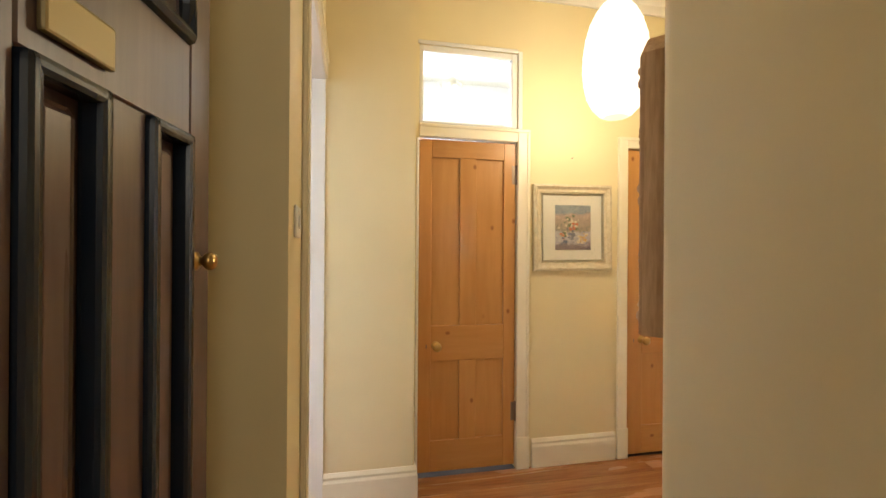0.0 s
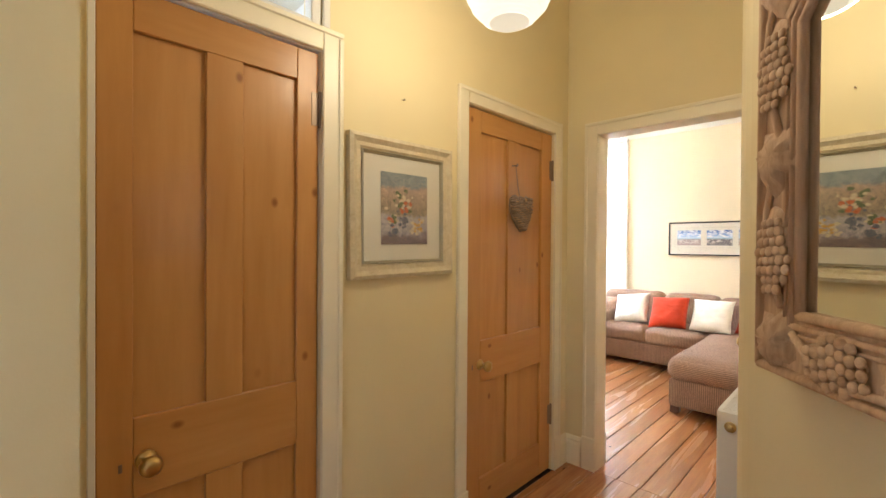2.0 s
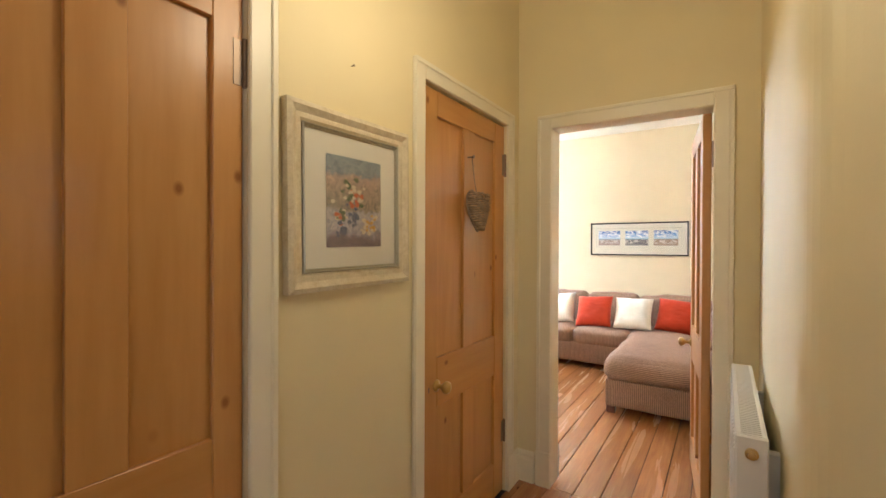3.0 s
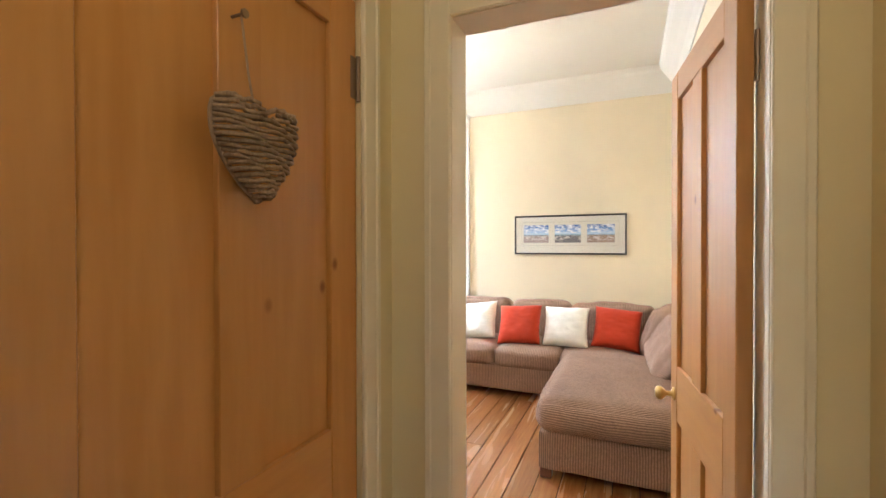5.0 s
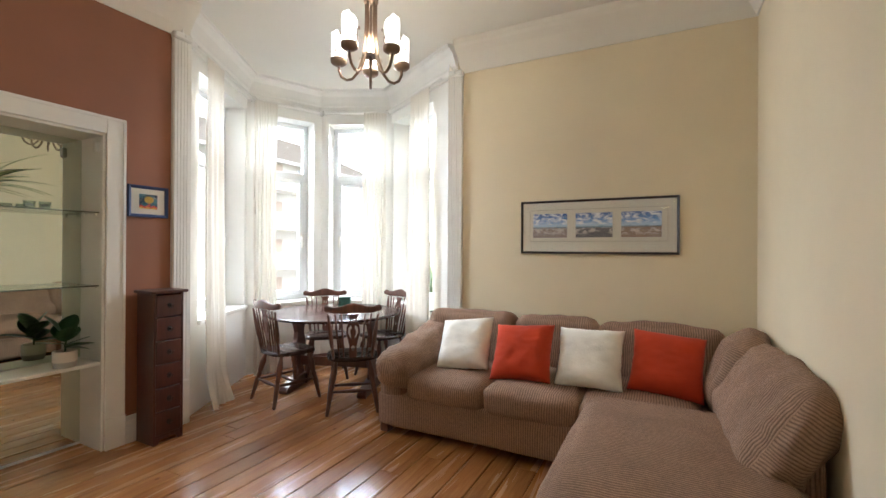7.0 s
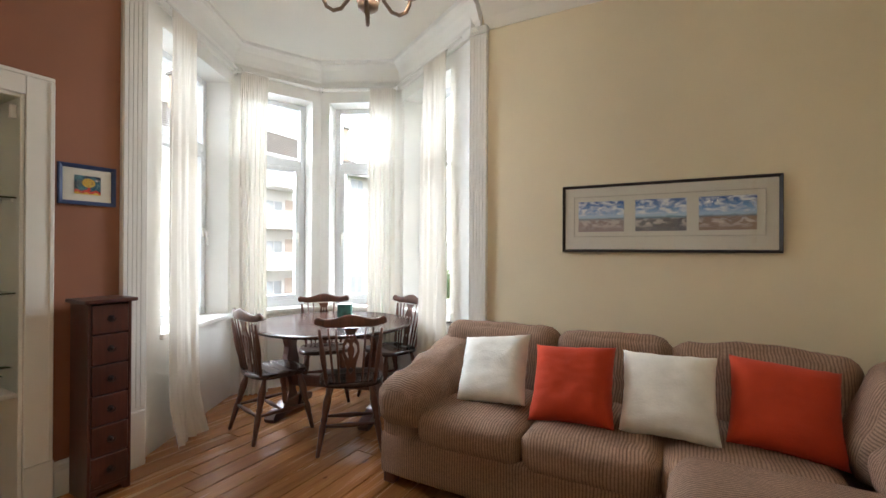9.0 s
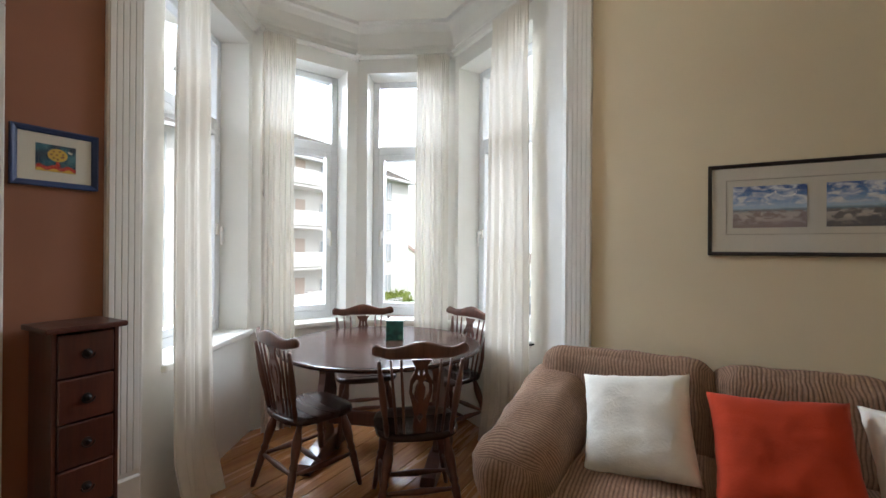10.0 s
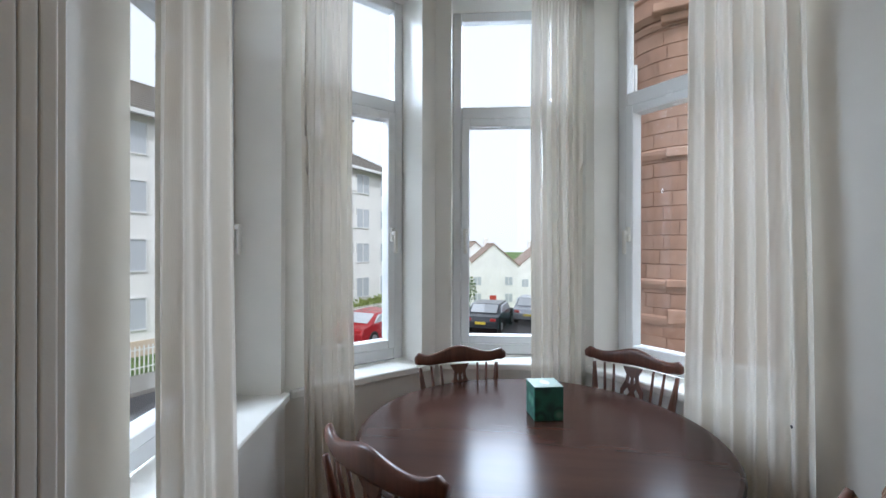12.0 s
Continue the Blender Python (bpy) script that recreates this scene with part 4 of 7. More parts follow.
    rail.faces.new(rings[0][::-1])
    rail.faces.new(rings[-1])
    bmesh.ops.recalc_face_normals(rail, faces=rail.faces[:])
    part("crest_rail", rail, M_MAHOG, c, "shaped crest rail with scrolled ends", True)
    return c


def facing(top, way):
    """Pose of a chair whose back top is above that point and whose sitter looks along way."""
    yaw = math.degrees(math.atan2(-way[0], way[1]))
    w = Vector(way).normalized()
    o = Vector(top) + w * 0.235
    return pose(o.x, o.y, 0, 0, 0, yaw)


chair = dining_chair()
SEATS = [((6.15, 5.885), (0.968, -0.25)), ((6.325, 5.04), (0.766, 0.643)), ((7.24, 6.165), (-0.70, -0.71)), ((7.575, 5.39), (-0.94, 0.34))]
chair.matrix_world = facing(*SEATS[0])
for seat in SEATS[1:]:
    copy_thing(chair, facing(*seat))


def dining_table():
    t = thing("dining_table", "round dark mahogany trestle table with polished top", "table", m=pose(6.83, 5.665, 0, 0, 0, -71.3))
    part("tabletop", lathe([(0.02, 0.712), (0.60, 0.712), (0.622, 0.716), (0.632, 0.724), (0.632, 0.730), (0.626, 0.7365), (0.615, 0.739), (0.60, 0.74), (0.02, 0.74)], 96), M_POLISH, t, "polished round mahogany top")
    part("apron", box((-0.42, -0.26, 0.66), (0.42, 0.26, 0.712), 0.005), M_MAHOG, t)
    for x in (-0.375, 0.375):
        half = [(0.06, 0.07), (0.075, 0.12), (0.052, 0.17), (0.07, 0.24), (0.10, 0.33), (0.105, 0.40), (0.075, 0.47), (0.06, 0.53), (0.09, 0.60), (0.13, 0.66)]
        bm = add_plate(bmesh.new(), [(a, z) for a, z in half] + [(-a, z) for a, z in half[::-1]], -0.022, 0.022)
        bm.transform(pose(x, 0, 0, 0, 0, 90))
        part("trestle", bm, M_MAHOG, t)
        half = [(0.30, 0.0), (0.315, 0.03), (0.29, 0.06), (0.22, 0.07), (0.12, 0.095), (0.06, 0.105)]
        bm = add_plate(bmesh.new(), [(a, z) for a, z in half] + [(-a, z) for a, z in half[::-1]], -0.04, 0.04)
        bm.transform(pose(x, 0, 0, 0, 0, 90))
        part("foot", bm, M_MAHOG, t)
    part("stretcher", box((-0.36, -0.015, 0.20), (0.36, 0.015, 0.29), 0.006), M_MAHOG, t)
    return t


dining_table()


def tissue_box():
    b = thing("tissue_box", "green leaf-patterned cube tissue box on the table", "tissue box", m=pose(6.975, 5.665, 0.74, 0, 0, 33))
    m = material("green_leaf_card", (0.05, 0.16, 0.10), 0.5)
    v = coords(m)
    vo = node(m, "ShaderNodeTexVoronoi", Scale=19.0)
    wire(m, v, vo.inputs["Vector"])
    n = noise_tex(m, v, 18, 3)
    a = ramp(m, vo.outputs["Distance"], [(0.15, (0.24, 0.42, 0.30)), (0.32, (0.07, 0.27, 0.18)), (0.5, (0.02, 0.07, 0.055)), (0.75, (0.05, 0.22, 0.17))])
    wire(m, mix(m, n, a, (0.02, 0.07, 0.06)), shader(m).inputs["Base Color"])
    part("carton", box((-0.056, -0.056, 0), (0.056, 0.056, 0.128), 0.002), m, b)
    part("lid_panel", box((-0.056, -0.056, 0.128), (0.056, 0.056, 0.1295)), material("pale_card", (0.26, 0.33, 0.28), 0.5), b)
    rim = [(0.03 * math.cos(a), 0.018 * math.sin(a)) for a in [i * math.pi / 8 for i in range(16)]]
    part("opening", prism(rim, 0.1295, 0.1305), material("tissue_slot", (0.5, 0.52, 0.5), 0.7), b)


tissue_box()

# curtains
M_CURTAIN = bpy.data.materials.new("cream_voile")
M_CURTAIN.use_nodes = True
_t = M_CURTAIN.node_tree
_p = _t.nodes["Principled BSDF"]
_p.inputs["Base Color"].default_value = (0.85, 0.795, 0.705, 1)
_p.inputs["Roughness"].default_value = 0.9
_tr = _t.nodes.new("ShaderNodeBsdfTranslucent")
_tr.inputs[0].default_value = (0.85, 0.795, 0.705, 1)
_mx = _t.nodes.new("ShaderNodeMixShader")
_mx.inputs[0].default_value = 0.10
_t.links.new(_p.outputs[0], _mx.inputs[1])
_t.links.new(_tr.outputs[0], _mx.inputs[2])
_open, _sheer = _t.nodes.new("ShaderNodeBsdfTransparent"), _t.nodes.new("ShaderNodeMixShader")
_sheer.inputs[0].default_value = 0.10   # open weave
_t.links.new(_mx.outputs[0], _sheer.inputs[1])
_t.links.new(_open.outputs[0], _sheer.inputs[2])
_t.links.new(_sheer.outputs[0], _t.nodes["Material Output"].inputs[0])
_w = node(M_CURTAIN, "ShaderNodeTexNoise", Scale=220.0, Detail=2.0)
_b = node(M_CURTAIN, "ShaderNodeBump", Strength=0.25, Distance=0.002)
wire(M_CURTAIN, _w.outputs["Fac"], _b.inputs["Height"])
wire(M_CURTAIN, _b.outputs["Normal"], _p.inputs["Normal"])

RAIL = 0.085
rail_pts = []
for i, p in enumerate(BAY):
    p = Vector(p)
    d0 = (p - Vector(BAY[i - 1])).normalized() if i else None
    d1 = (Vector(BAY[i + 1]) - p).normalized() if i < 4 else None
    d0, d1 = d0 or d1, d1 or d0
    n0, n1 = Vector((d0.y, -d0.x)), Vector((d1.y, -d1.x))
    mid = (n0 + n1).normalized()
    rail_pts.append(p + mid * RAIL / mid.dot(n0))


def on_rail(s):
    """Plan point and inward normal at a distance along the bay's curtain rail, counted on the wall line."""
    for i in range(4):
        a, b = Vector(BAY[i]), Vector(BAY[i + 1])
        length = (b - a).length
        if s <= length or i == 3:
            k = s / length
            d = (rail_pts[i + 1] - rail_pts[i]).normalized()
            return rail_pts[i].lerp(rail_pts[i + 1], k), Vector((d.y, -d.x))
        s -= length


CURTAIN_TOP = 2.925


def curtain(s0, s1, label, seed, flare=0.0, pleats=6):
    """Fine voile: tight pencil pleats at the rail that loosen into uneven soft folds."""
    r = random.Random(seed)
    bm = bmesh.new()
    nu, nv = pleats * 22, 40
    waves = [(pleats * q, r.uniform(0, 6.3), r.uniform(-1.1, 1.1), a) for q, a in ((1.0, 0.62), (1.62, 0.26), (0.43, 0.32), (2.7, 0.07))]
    grid = []
    for v in range(nv + 1):
        k = (v / nv) ** 1.25
        z = CURTAIN_TOP * (1 - k) + 0.010 * k
        row = []
        loose = min(1.0, k * 4.5)
        for u in range(nu + 1):
            f = u / nu
            spread = 0.97 + 0.08 * k + flare * (0.35 * k * k + 2.2 * max(0, k - 0.9))
            bend = 0.012 * math.sin(5 * k + seed) * (1 - k)
            s = (s0 + s1) / 2 + (f - 0.5) * (s1 - s0) * spread + bend
            p, n = on_rail(max(0.0, min(4.115, s)))
            soft = sum(a * math.sin(2 * math.pi * c * f + ph + dr * 1.6 * k) for c, ph, dr, a in waves)
            tight = math.sin(2 * math.pi * pleats * 2.5 * f + seed)
            o = 0.025 * loose * soft + 0.007 * (1 - loose) * tight + 0.03 * k * k + flare * max(0, k - 0.9) * (0.9 + 0.5 * math.sin(9 * f + seed))
            frill = 0.014 * abs(math.sin(2 * math.pi * pleats * 1.25 * f)) if v == 0 else 0
            row.append(bm.verts.new((p.x + n.x * o, p.y + n.y * o, z + frill + (0.012 * max(0, math.sin(7 * f + seed)) if v == nv and flare else 0))))
        grid.append(row)
    for a, b in zip(grid, grid[1:]):
        for i in range(nu):
            bm.faces.new((a[i], b[i], b[i + 1], a[i + 1]))
    c = thing("curtain", label, "curtain", "curtains in the bay")
    part("drape", bm, M_CURTAIN, c, smooth=True)
    for j in range(pleats * 2 + 1):
        p, n = on_rail((s0 + (s1 - s0) * j / (pleats * 2)))
        part("hook", box((p.x - 0.003, p.y - 0.003, CURTAIN_TOP - 0.01), (p.x + 0.003, p.y + 0.003, CURTAIN_TOP + 0.02)), M_PLASTIC, c)


curtain(0.145, 0.478, "cream voile curtain hanging to the floor with spread hem", 1, 0.5, 5)
curtain(1.22, 1.49, "cream voile curtain gathered at the bay corner", 2)
curtain(2.60, 2.90, "cream voile curtain gathered beside the window", 3)
curtain(3.50, 3.91, "cream voile curtain hanging to the floor by the sofa", 4, 0.4, 7)
for n, (a, b) in enumerate(zip(rail_pts, rail_pts[1:])):
    solid("curtain_rail", add_tube(bmesh.new(), [(a.x, a.y, CURTAIN_TOP + 0.014), (b.x, b.y, CURTAIN_TOP + 0.014)], 0.008), M_PLASTIC, "thin white curtain rail fixed round the bay", "curtain rail", kind="structure")
for p in rail_pts[1:4]:
    out = (p - Vector((6.4, 5.35))).normalized()
    ang = math.degrees(math.atan2(out.y, out.x))
    solid("rail_bracket", lathe([(0.022, 0), (0.022, 0.006), (0.010, 0.012), (0.009, 0.075), (0.020, 0.08), (0.024, 0.095), (0.016, 0.11), (0.003, 0.113)], 16, pose(p.x + out.x * 0.085, p.y + out.y * 0.085, CURTAIN_TOP + 0.012, 0, -90, ang)), M_PLASTIC, "small turned white curtain rail bracket", "curtain rail", kind="structure", smooth=True)
for s, h in ((0.27, 0.72), (3.86, 0.74)):
    p, n = on_rail(s)
    solid("tieback_hook", tube([(p.x - n.x * 0.085, p.y - n.y * 0.085, h), (p.x - n.x * 0.02, p.y - n.y * 0.02, h), (p.x, p.y, h + 0.03)], 0.006), M_BLACKIRON, "small dark metal curtain tieback hook", "hook")

# chandelier
M_SHADE = glowing("lit_opal_glass", (1.0, 0.93, 0.82), 3.5)


def chandelier(x, y):
    c = thing("chandelier", "bronzed five-arm chandelier with lit opal glass shades", "chandelier", m=pose(x, y, 0))
    part("ceiling_rose", lathe([(0.05, 3.2), (0.052, 3.185), (0.045, 3.165), (0.02, 3.155), (0.008, 3.14)], 24), M_IRON, c, smooth=True)
    z = 3.14
    k = 0
    while z > 2.87:
        pts = [(0.010 * math.cos(a) * (k % 2), 0.010 * math.cos(a) * ((k + 1) % 2), z - 0.018 + 0.019 * math.sin(a)) for a in [i * math.pi / 6 for i in range(13)]]
        part("chain_link", add_tube(bmesh.new(), pts, 0.0028, 6), M_IRON, c)
        z -= 0.03
        k += 1
    part("collar", lathe([(0.012, 2.87), (0.038, 2.865), (0.044, 2.855), (0.044, 2.825), (0.036, 2.815), (0.01, 2.81)], 24), M_IRON, c, smooth=True)
    part("finial", lathe([(0.004, 2.325), (0.009, 2.345), (0.007, 2.42), (0.014, 2.47), (0.006, 2.5), (0.005, 2.81)], 14), M_IRON, c, smooth=True)
    part("boss", lathe([(0.02, 2.50), (0.05, 2.50), (0.052, 2.506), (0.02, 2.512)], 20), M_IRON, c)
    for i in range(5):
        a = radians(36.5 + 72 * i)
        arm = [(0.030, 2.82), (0.030, 2.70), (0.034, 2.60), (0.048, 2.50), (0.08, 2.41), (0.115, 2.372), (0.15, 2.367), (0.182, 2.388), (0.198, 2.425), (0.20, 2.468)]
        part("arm", add_tube(bmesh.new(), [(r * math.cos(a), r * math.sin(a), z) for r, z in arm], 0.0085, 10), M_IRON, c, smooth=True)
        m = pose(0.20 * math.cos(a), 0.20 * math.sin(a), -0.034, 0, 0, math.degrees(a))
        cup = part("cup", lathe([(0.008, 2.488), (0.03, 2.492), (0.048, 2.505), (0.050, 2.53), (0.046, 2.532), (0.042, 2.515), (0.01, 2.51)], 24, m), M_IRON, c, smooth=True)
        bm = bmesh.new()
        n = 24
        rings = []
        for s in range(9):
            row = []
            for j in range(n):
                b = 2 * math.pi * j / n
                top = 2.685 + 0.028 * math.cos(b)
                k = s / 8
                rr = 0.044 if k < 0.86 else 0.044 * math.sqrt(max(0.03, 1 - ((k - 0.86) / 0.145) ** 2))
                row.append(bm.verts.new((rr * math.cos(b), rr * math.sin(b), 2.512 + (top - 2.512) * k)))
            rings.append(row)
        for r, q in zip(rings, rings[1:]):
            for j in range(n):
                bm.faces.new((r[j], r[(j + 1) % n], q[(j + 1) % n], q[j]))
        bm.faces.new(rings[-1])
        bm.transform(m)
        part("shade", bm, M_SHADE, c, "lit opal glass shade", True)
        bm = add_tube(bmesh.new(), [(0.047 * math.cos(b), 0.047 * math.sin(b), 2.565) for b in [k * math.pi / 12 for k in range(25)]], 0.003, 6)
        bm.transform(m)
        part("ring", bm, M_IRON, c)
        for sgn in (-1, 1):
            pts = [(0, sgn * 0.050, 2.53), (0, sgn * 0.051, 2.57), (0, sgn * 0.052, 2.60), (0, sgn * 0.066, 2.61), (0, sgn * 0.072, 2.598), (0, sgn * 0.064, 2.592)]
            bm = add_tube(bmesh.new(), pts, [0.004, 0.004, 0.0035, 0.003, 0.003, 0.003], 6)
            bm.transform(m)
            part("scroll", bm, M_IRON, c)


chandelier(5.613, 4.354)


# drawer tower
def drawer_tower():
    c = thing("drawer_tower", "narrow red-stained six-drawer cabinet against the terracotta wall", "cabinet", m=pose(5.235, 5.865, 0))
    w, d, h = 0.205, 0.20, 1.035
    for name, lo, hi in (("side_panel", (0, 0, 0.0), (0.014, d, h)), ("side_panel", (w - 0.014, 0, 0), (w, d, h)), ("back_panel", (0.014, d - 0.01, 0.04), (w - 0.014, d, h)), ("bottom_panel", (0.014, 0.004, 0.045), (w - 0.014, d - 0.01, 0.06))):
        part(name, box(lo, hi, 0.002), M_CABINET, c)
    bm = add_plate(bmesh.new(), [(0.014, 0), (0.03, 0), (0.05, 0.03), (w - 0.05, 0.03), (w - 0.03, 0), (w - 0.014, 0), (w - 0.014, 0.045), (0.014, 0.045)], 0.004, 0.014)
    part("plinth", bm, M_CABINET, c)
    part("top", box((-0.022, -0.024, h), (w + 0.022, d + 0.004, h + 0.02), 0.006, 2), M_CABINET, c)
    step = (h - 0.065) / 6
    for i in range(6):
        z = 0.063 + i * step
        dr = part("drawer", box((0.017, -0.004, z), (w - 0.017, d - 0.02, z + step - 0.006), 0.004), M_CABINET, c)
        bm = lathe([(0.016, 0), (0.016, 0.002), (0.006, 0.004), (0.006, 0.012), (0.009, 0.016), (0.004, 0.02)], 14, pose(w / 2, -0.004, z + step * 0.5, 90))
        add_tube(bm, [(w / 2 + 0.02 * math.cos(a), -0.016, z + step * 0.5 - 0.02 * math.sin(a) * 0.9) for a in [k * math.pi / 8 for k in range(9)]], 0.0025, 6)
        part("drawer_pull", bm, M_BLACKIRON, dr, "dark drop pull")


drawer_tower()


# framed pictures
def frame_bars(w, h, width, depth, lip=0.0):
    """Mitred moulding round a picture w by h (outer), facing -y, centred."""
    prof = [(0, 0), (0, -depth), (width * 0.25, -depth - lip), (width * 0.55, -depth * 0.8), (width * 0.8, -depth * 0.7 - lip * 0.5), (width, -depth * 0.45), (width, 0)]
    bm = bmesh.new()
    cs = [(-w / 2, -h / 2, 1, 1), (w / 2, -h / 2, -1, 1), (w / 2, h / 2, -1, -1), (-w / 2, h / 2, 1, -1)]
    rings = [[bm.verts.new((x + sx * a, b, z + sz * a)) for a, b in prof] for x, z, sx, sz in cs]
    k = len(prof)
    for i in range(4):
        r, s = rings[i], rings[(i + 1) % 4]
        for j in range(k):
            bm.faces.new((r[j], r[(j + 1) % k], s[(j + 1) % k], s[j]))
    bmesh.ops.recalc_face_normals(bm, faces=bm.faces[:])
    return bm


def flat(x0, x1, z0, z1, y, t=0.0015):
    return box((x0, y, z0), (x1, y + t, z1))


M_MOUNT = painted("cream_mount_card", (0.72, 0.68, 0.58), 0.8, 0.03)
M_PICGLASS = glass_pane("picture_glass")


def seascape(name, seed, land):
    m = material(name, (0.4, 0.5, 0.6), 0.6)
    t = node(m, "ShaderNodeTexCoord")
    sep = node(m, "ShaderNodeSeparateXYZ")
    wire(m, t.outputs["Generated"], sep.inputs[0])
    mp = node(m, "ShaderNodeMapping", Location=(seed * 3.1, 0, seed), Scale=(2.2, 1, 3.2))
    wire(m, t.outputs["Generated"], mp.inputs["Vector"])
    n = noise_tex(m, mp.outputs["Vector"], 2.2, 6, 0.6, 0.4)
    add = node(m, "ShaderNodeMath")
    add.operation = "MULTIPLY_ADD"
    add.inputs[1].default_value = 0.16
    wire(m, n, add.inputs[0])
    wire(m, sep.outputs["Z"], add.inputs[2])
    sand, hill = land
    ground = ramp(m, add.outputs[0], [(0.10, hill), (0.30, sand), (0.42, (0.55, 0.50, 0.46)), (0.50, (0.16, 0.30, 0.40)), (0.56, (0.50, 0.66, 0.78)), (0.8, (0.14, 0.30, 0.62)), (1.05, (0.06, 0.15, 0.45))])
    cloud = ramp(m, n, [(0.44, (0, 0, 0)), (0.60, (1, 1, 1))])
    up = ramp(m, sep.outputs["Z"], [(0.5, (0, 0, 0)), (0.56, (1, 1, 1))])
    fac = mix(m, 1.0, cloud, up, "MULTIPLY")
    dune = ramp(m, n, [(0.44, (0, 0, 0)), (0.52, (1, 1, 1))])
    low = ramp(m, sep.outputs["Z"], [(0.38, (1, 1, 1)), (0.46, (0, 0, 0))])
    base = mix(m, mix(m, 1.0, dune, low, "MULTIPLY"), ground, hill)
    wire(m, mix(m, fac, base, (0.86, 0.87, 0.88)), shader(m).inputs["Base Color"])
    return m


def wide_picture():
    p = thing("wide_picture", "three coastal photographs in one long dark frame on the wall", "picture", m=pose(XE2 - 0.001, 3.278, 1.538, 0, 0, -90))
    w, h = 1.19, 0.437
    part("frame", frame_bars(w, h, 0.018, 0.022), M_BLACKIRON_WOOD, p, "thin dark wooden frame")
    part("mount", box((-w / 2 + 0.01, -0.010, -h / 2 + 0.01), (w / 2 - 0.01, 0, h / 2 - 0.01)), M_MOUNT, p)
    part("mount_bevel", frame_bars(1.04, 0.262, 0.004, 0.0135), M_MOUNTEDGE, p).location = (0.0, 0, 0.012)
    lands = [((0.62, 0.54, 0.50), (0.34, 0.26, 0.24)), ((0.60, 0.53, 0.47), (0.16, 0.15, 0.16)), ((0.68, 0.58, 0.51), (0.34, 0.24, 0.18))]
    for i, x in enumerate((-0.352, -0.005, 0.338)):
        part("photograph", flat(x - 0.14, x + 0.14, -0.098, 0.098, -0.0125), seascape("coast_photo_%d" % i, i + 1, lands[i]), p).location = (0, 0, 0.012)
    g = part("glazing", flat(-w / 2 + 0.016, w / 2 - 0.016, -h / 2 + 0.016, h / 2 - 0.016, -0.018, 0.001), M_PICGLASS, p)
    g.visible_shadow = False


M_BLACKIRON_WOOD = material("dark_frame_wood", (0.022, 0.016, 0.014), 0.4)
M_MOUNTEDGE = material("mount_bevel", (0.45, 0.40, 0.33), 0.7)
wide_picture()


def small_picture():
    p = thing("small_picture", "small colourful tree print in a blue frame", "picture", m=pose(5.3195, YN2 + 0.001, 1.68))
    w, h = 0.27, 0.223
    blue = painted("blue_frame_paint", (0.018, 0.04, 0.13), 0.45, 0.15)
    part("frame", frame_bars(w, h, 0.022, 0.02), blue, p, "blue painted frame")
    part("mount", box((-0.12, -0.008, -0.1), (0.12, 0, 0.1)), M_MOUNT, p)
    skyc = material("print_sky", (0.02, 0.09, 0.14), 0.6)
    v = coords(skyc)
    wire(skyc, ramp(skyc, noise_tex(skyc, v, 28, 2), [(0.4, (0.008, 0.03, 0.06)), (0.55, (0.02, 0.12, 0.17)), (0.65, (0.06, 0.20, 0.24))]), shader(skyc).inputs["Base Color"])
    part("print", flat(-0.062, 0.062, -0.052, 0.052, -0.0095), skyc, p)
    red, yellow, heart, cream = (material(n, c, 0.6) for n, c in (("print_red", (0.50, 0.03, 0.015)), ("print_yellow", (0.70, 0.45, 0.05)), ("print_heart", (0.22, 0.05, 0.03)), ("print_cream", (0.75, 0.72, 0.6))))
    wave = [(-0.062 + 0.124 * i / 16, -0.030 + 0.005 * math.sin(i * 1.1)) for i in range(17)]
    part("print_ground", add_plate(bmesh.new(), [(-0.062, -0.046), *[(x, z) for x, z in wave], (0.062, -0.046)], -0.0102, -0.0096), red, p)
    part("print_edge", add_plate(bmesh.new(), [(-0.062, -0.052), *[(x, z - 0.014) for x, z in wave], (0.062, -0.052)], -0.0108, -0.0103), yellow, p)
    disc = [(0.004 + 0.031 * math.cos(a), 0.013 + 0.025 * math.sin(a)) for a in [i * math.pi / 14 for i in range(28)]]
    part("print_crown", add_plate(bmesh.new(), disc, -0.0106, -0.0097), yellow, p)
    part("print_trunk", add_plate(bmesh.new(), [(-0.004, -0.03), (0.0, -0.012), (0.008, -0.012), (0.013, -0.03)], -0.0112, -0.0109), red, p)
    for hx, hz in ((-0.008, 0.026), (0.010, 0.028), (0.020, 0.018), (-0.016, 0.014), (0.002, 0.014), (0.016, 0.006), (-0.008, 0.002), (0.004, -0.003), (0.022, 0.008)):
        pts = [(hx, hz - 0.004), (hx + 0.004, hz + 0.001), (hx + 0.002, hz + 0.004), (hx, hz + 0.002), (hx - 0.002, hz + 0.004), (hx - 0.004, hz + 0.001)]
        part("print_leaf", add_plate(bmesh.new(), pts, -0.0114, -0.0107), heart, p)
    moon = [(0.044 + 0.008 * math.cos(a), 0.032 + 0.008 * math.sin(a)) for a in [math.pi * (0.9 + i * 0.15) for i in range(8)]] + [(0.047 + 0.005 * math.cos(a), 0.035 + 0.006 * math.sin(a)) for a in [math.pi * (1.85 - i * 0.13) for i in range(7)]]
    part("print_moon", add_plate(bmesh.new(), moon, -0.0106, -0.0097), cream, p)
    g = part("glazing", flat(-0.115, 0.115, -0.091, 0.091, -0.014, 0.001), M_PICGLASS, p)
    g.visible_shadow = False


small_picture()

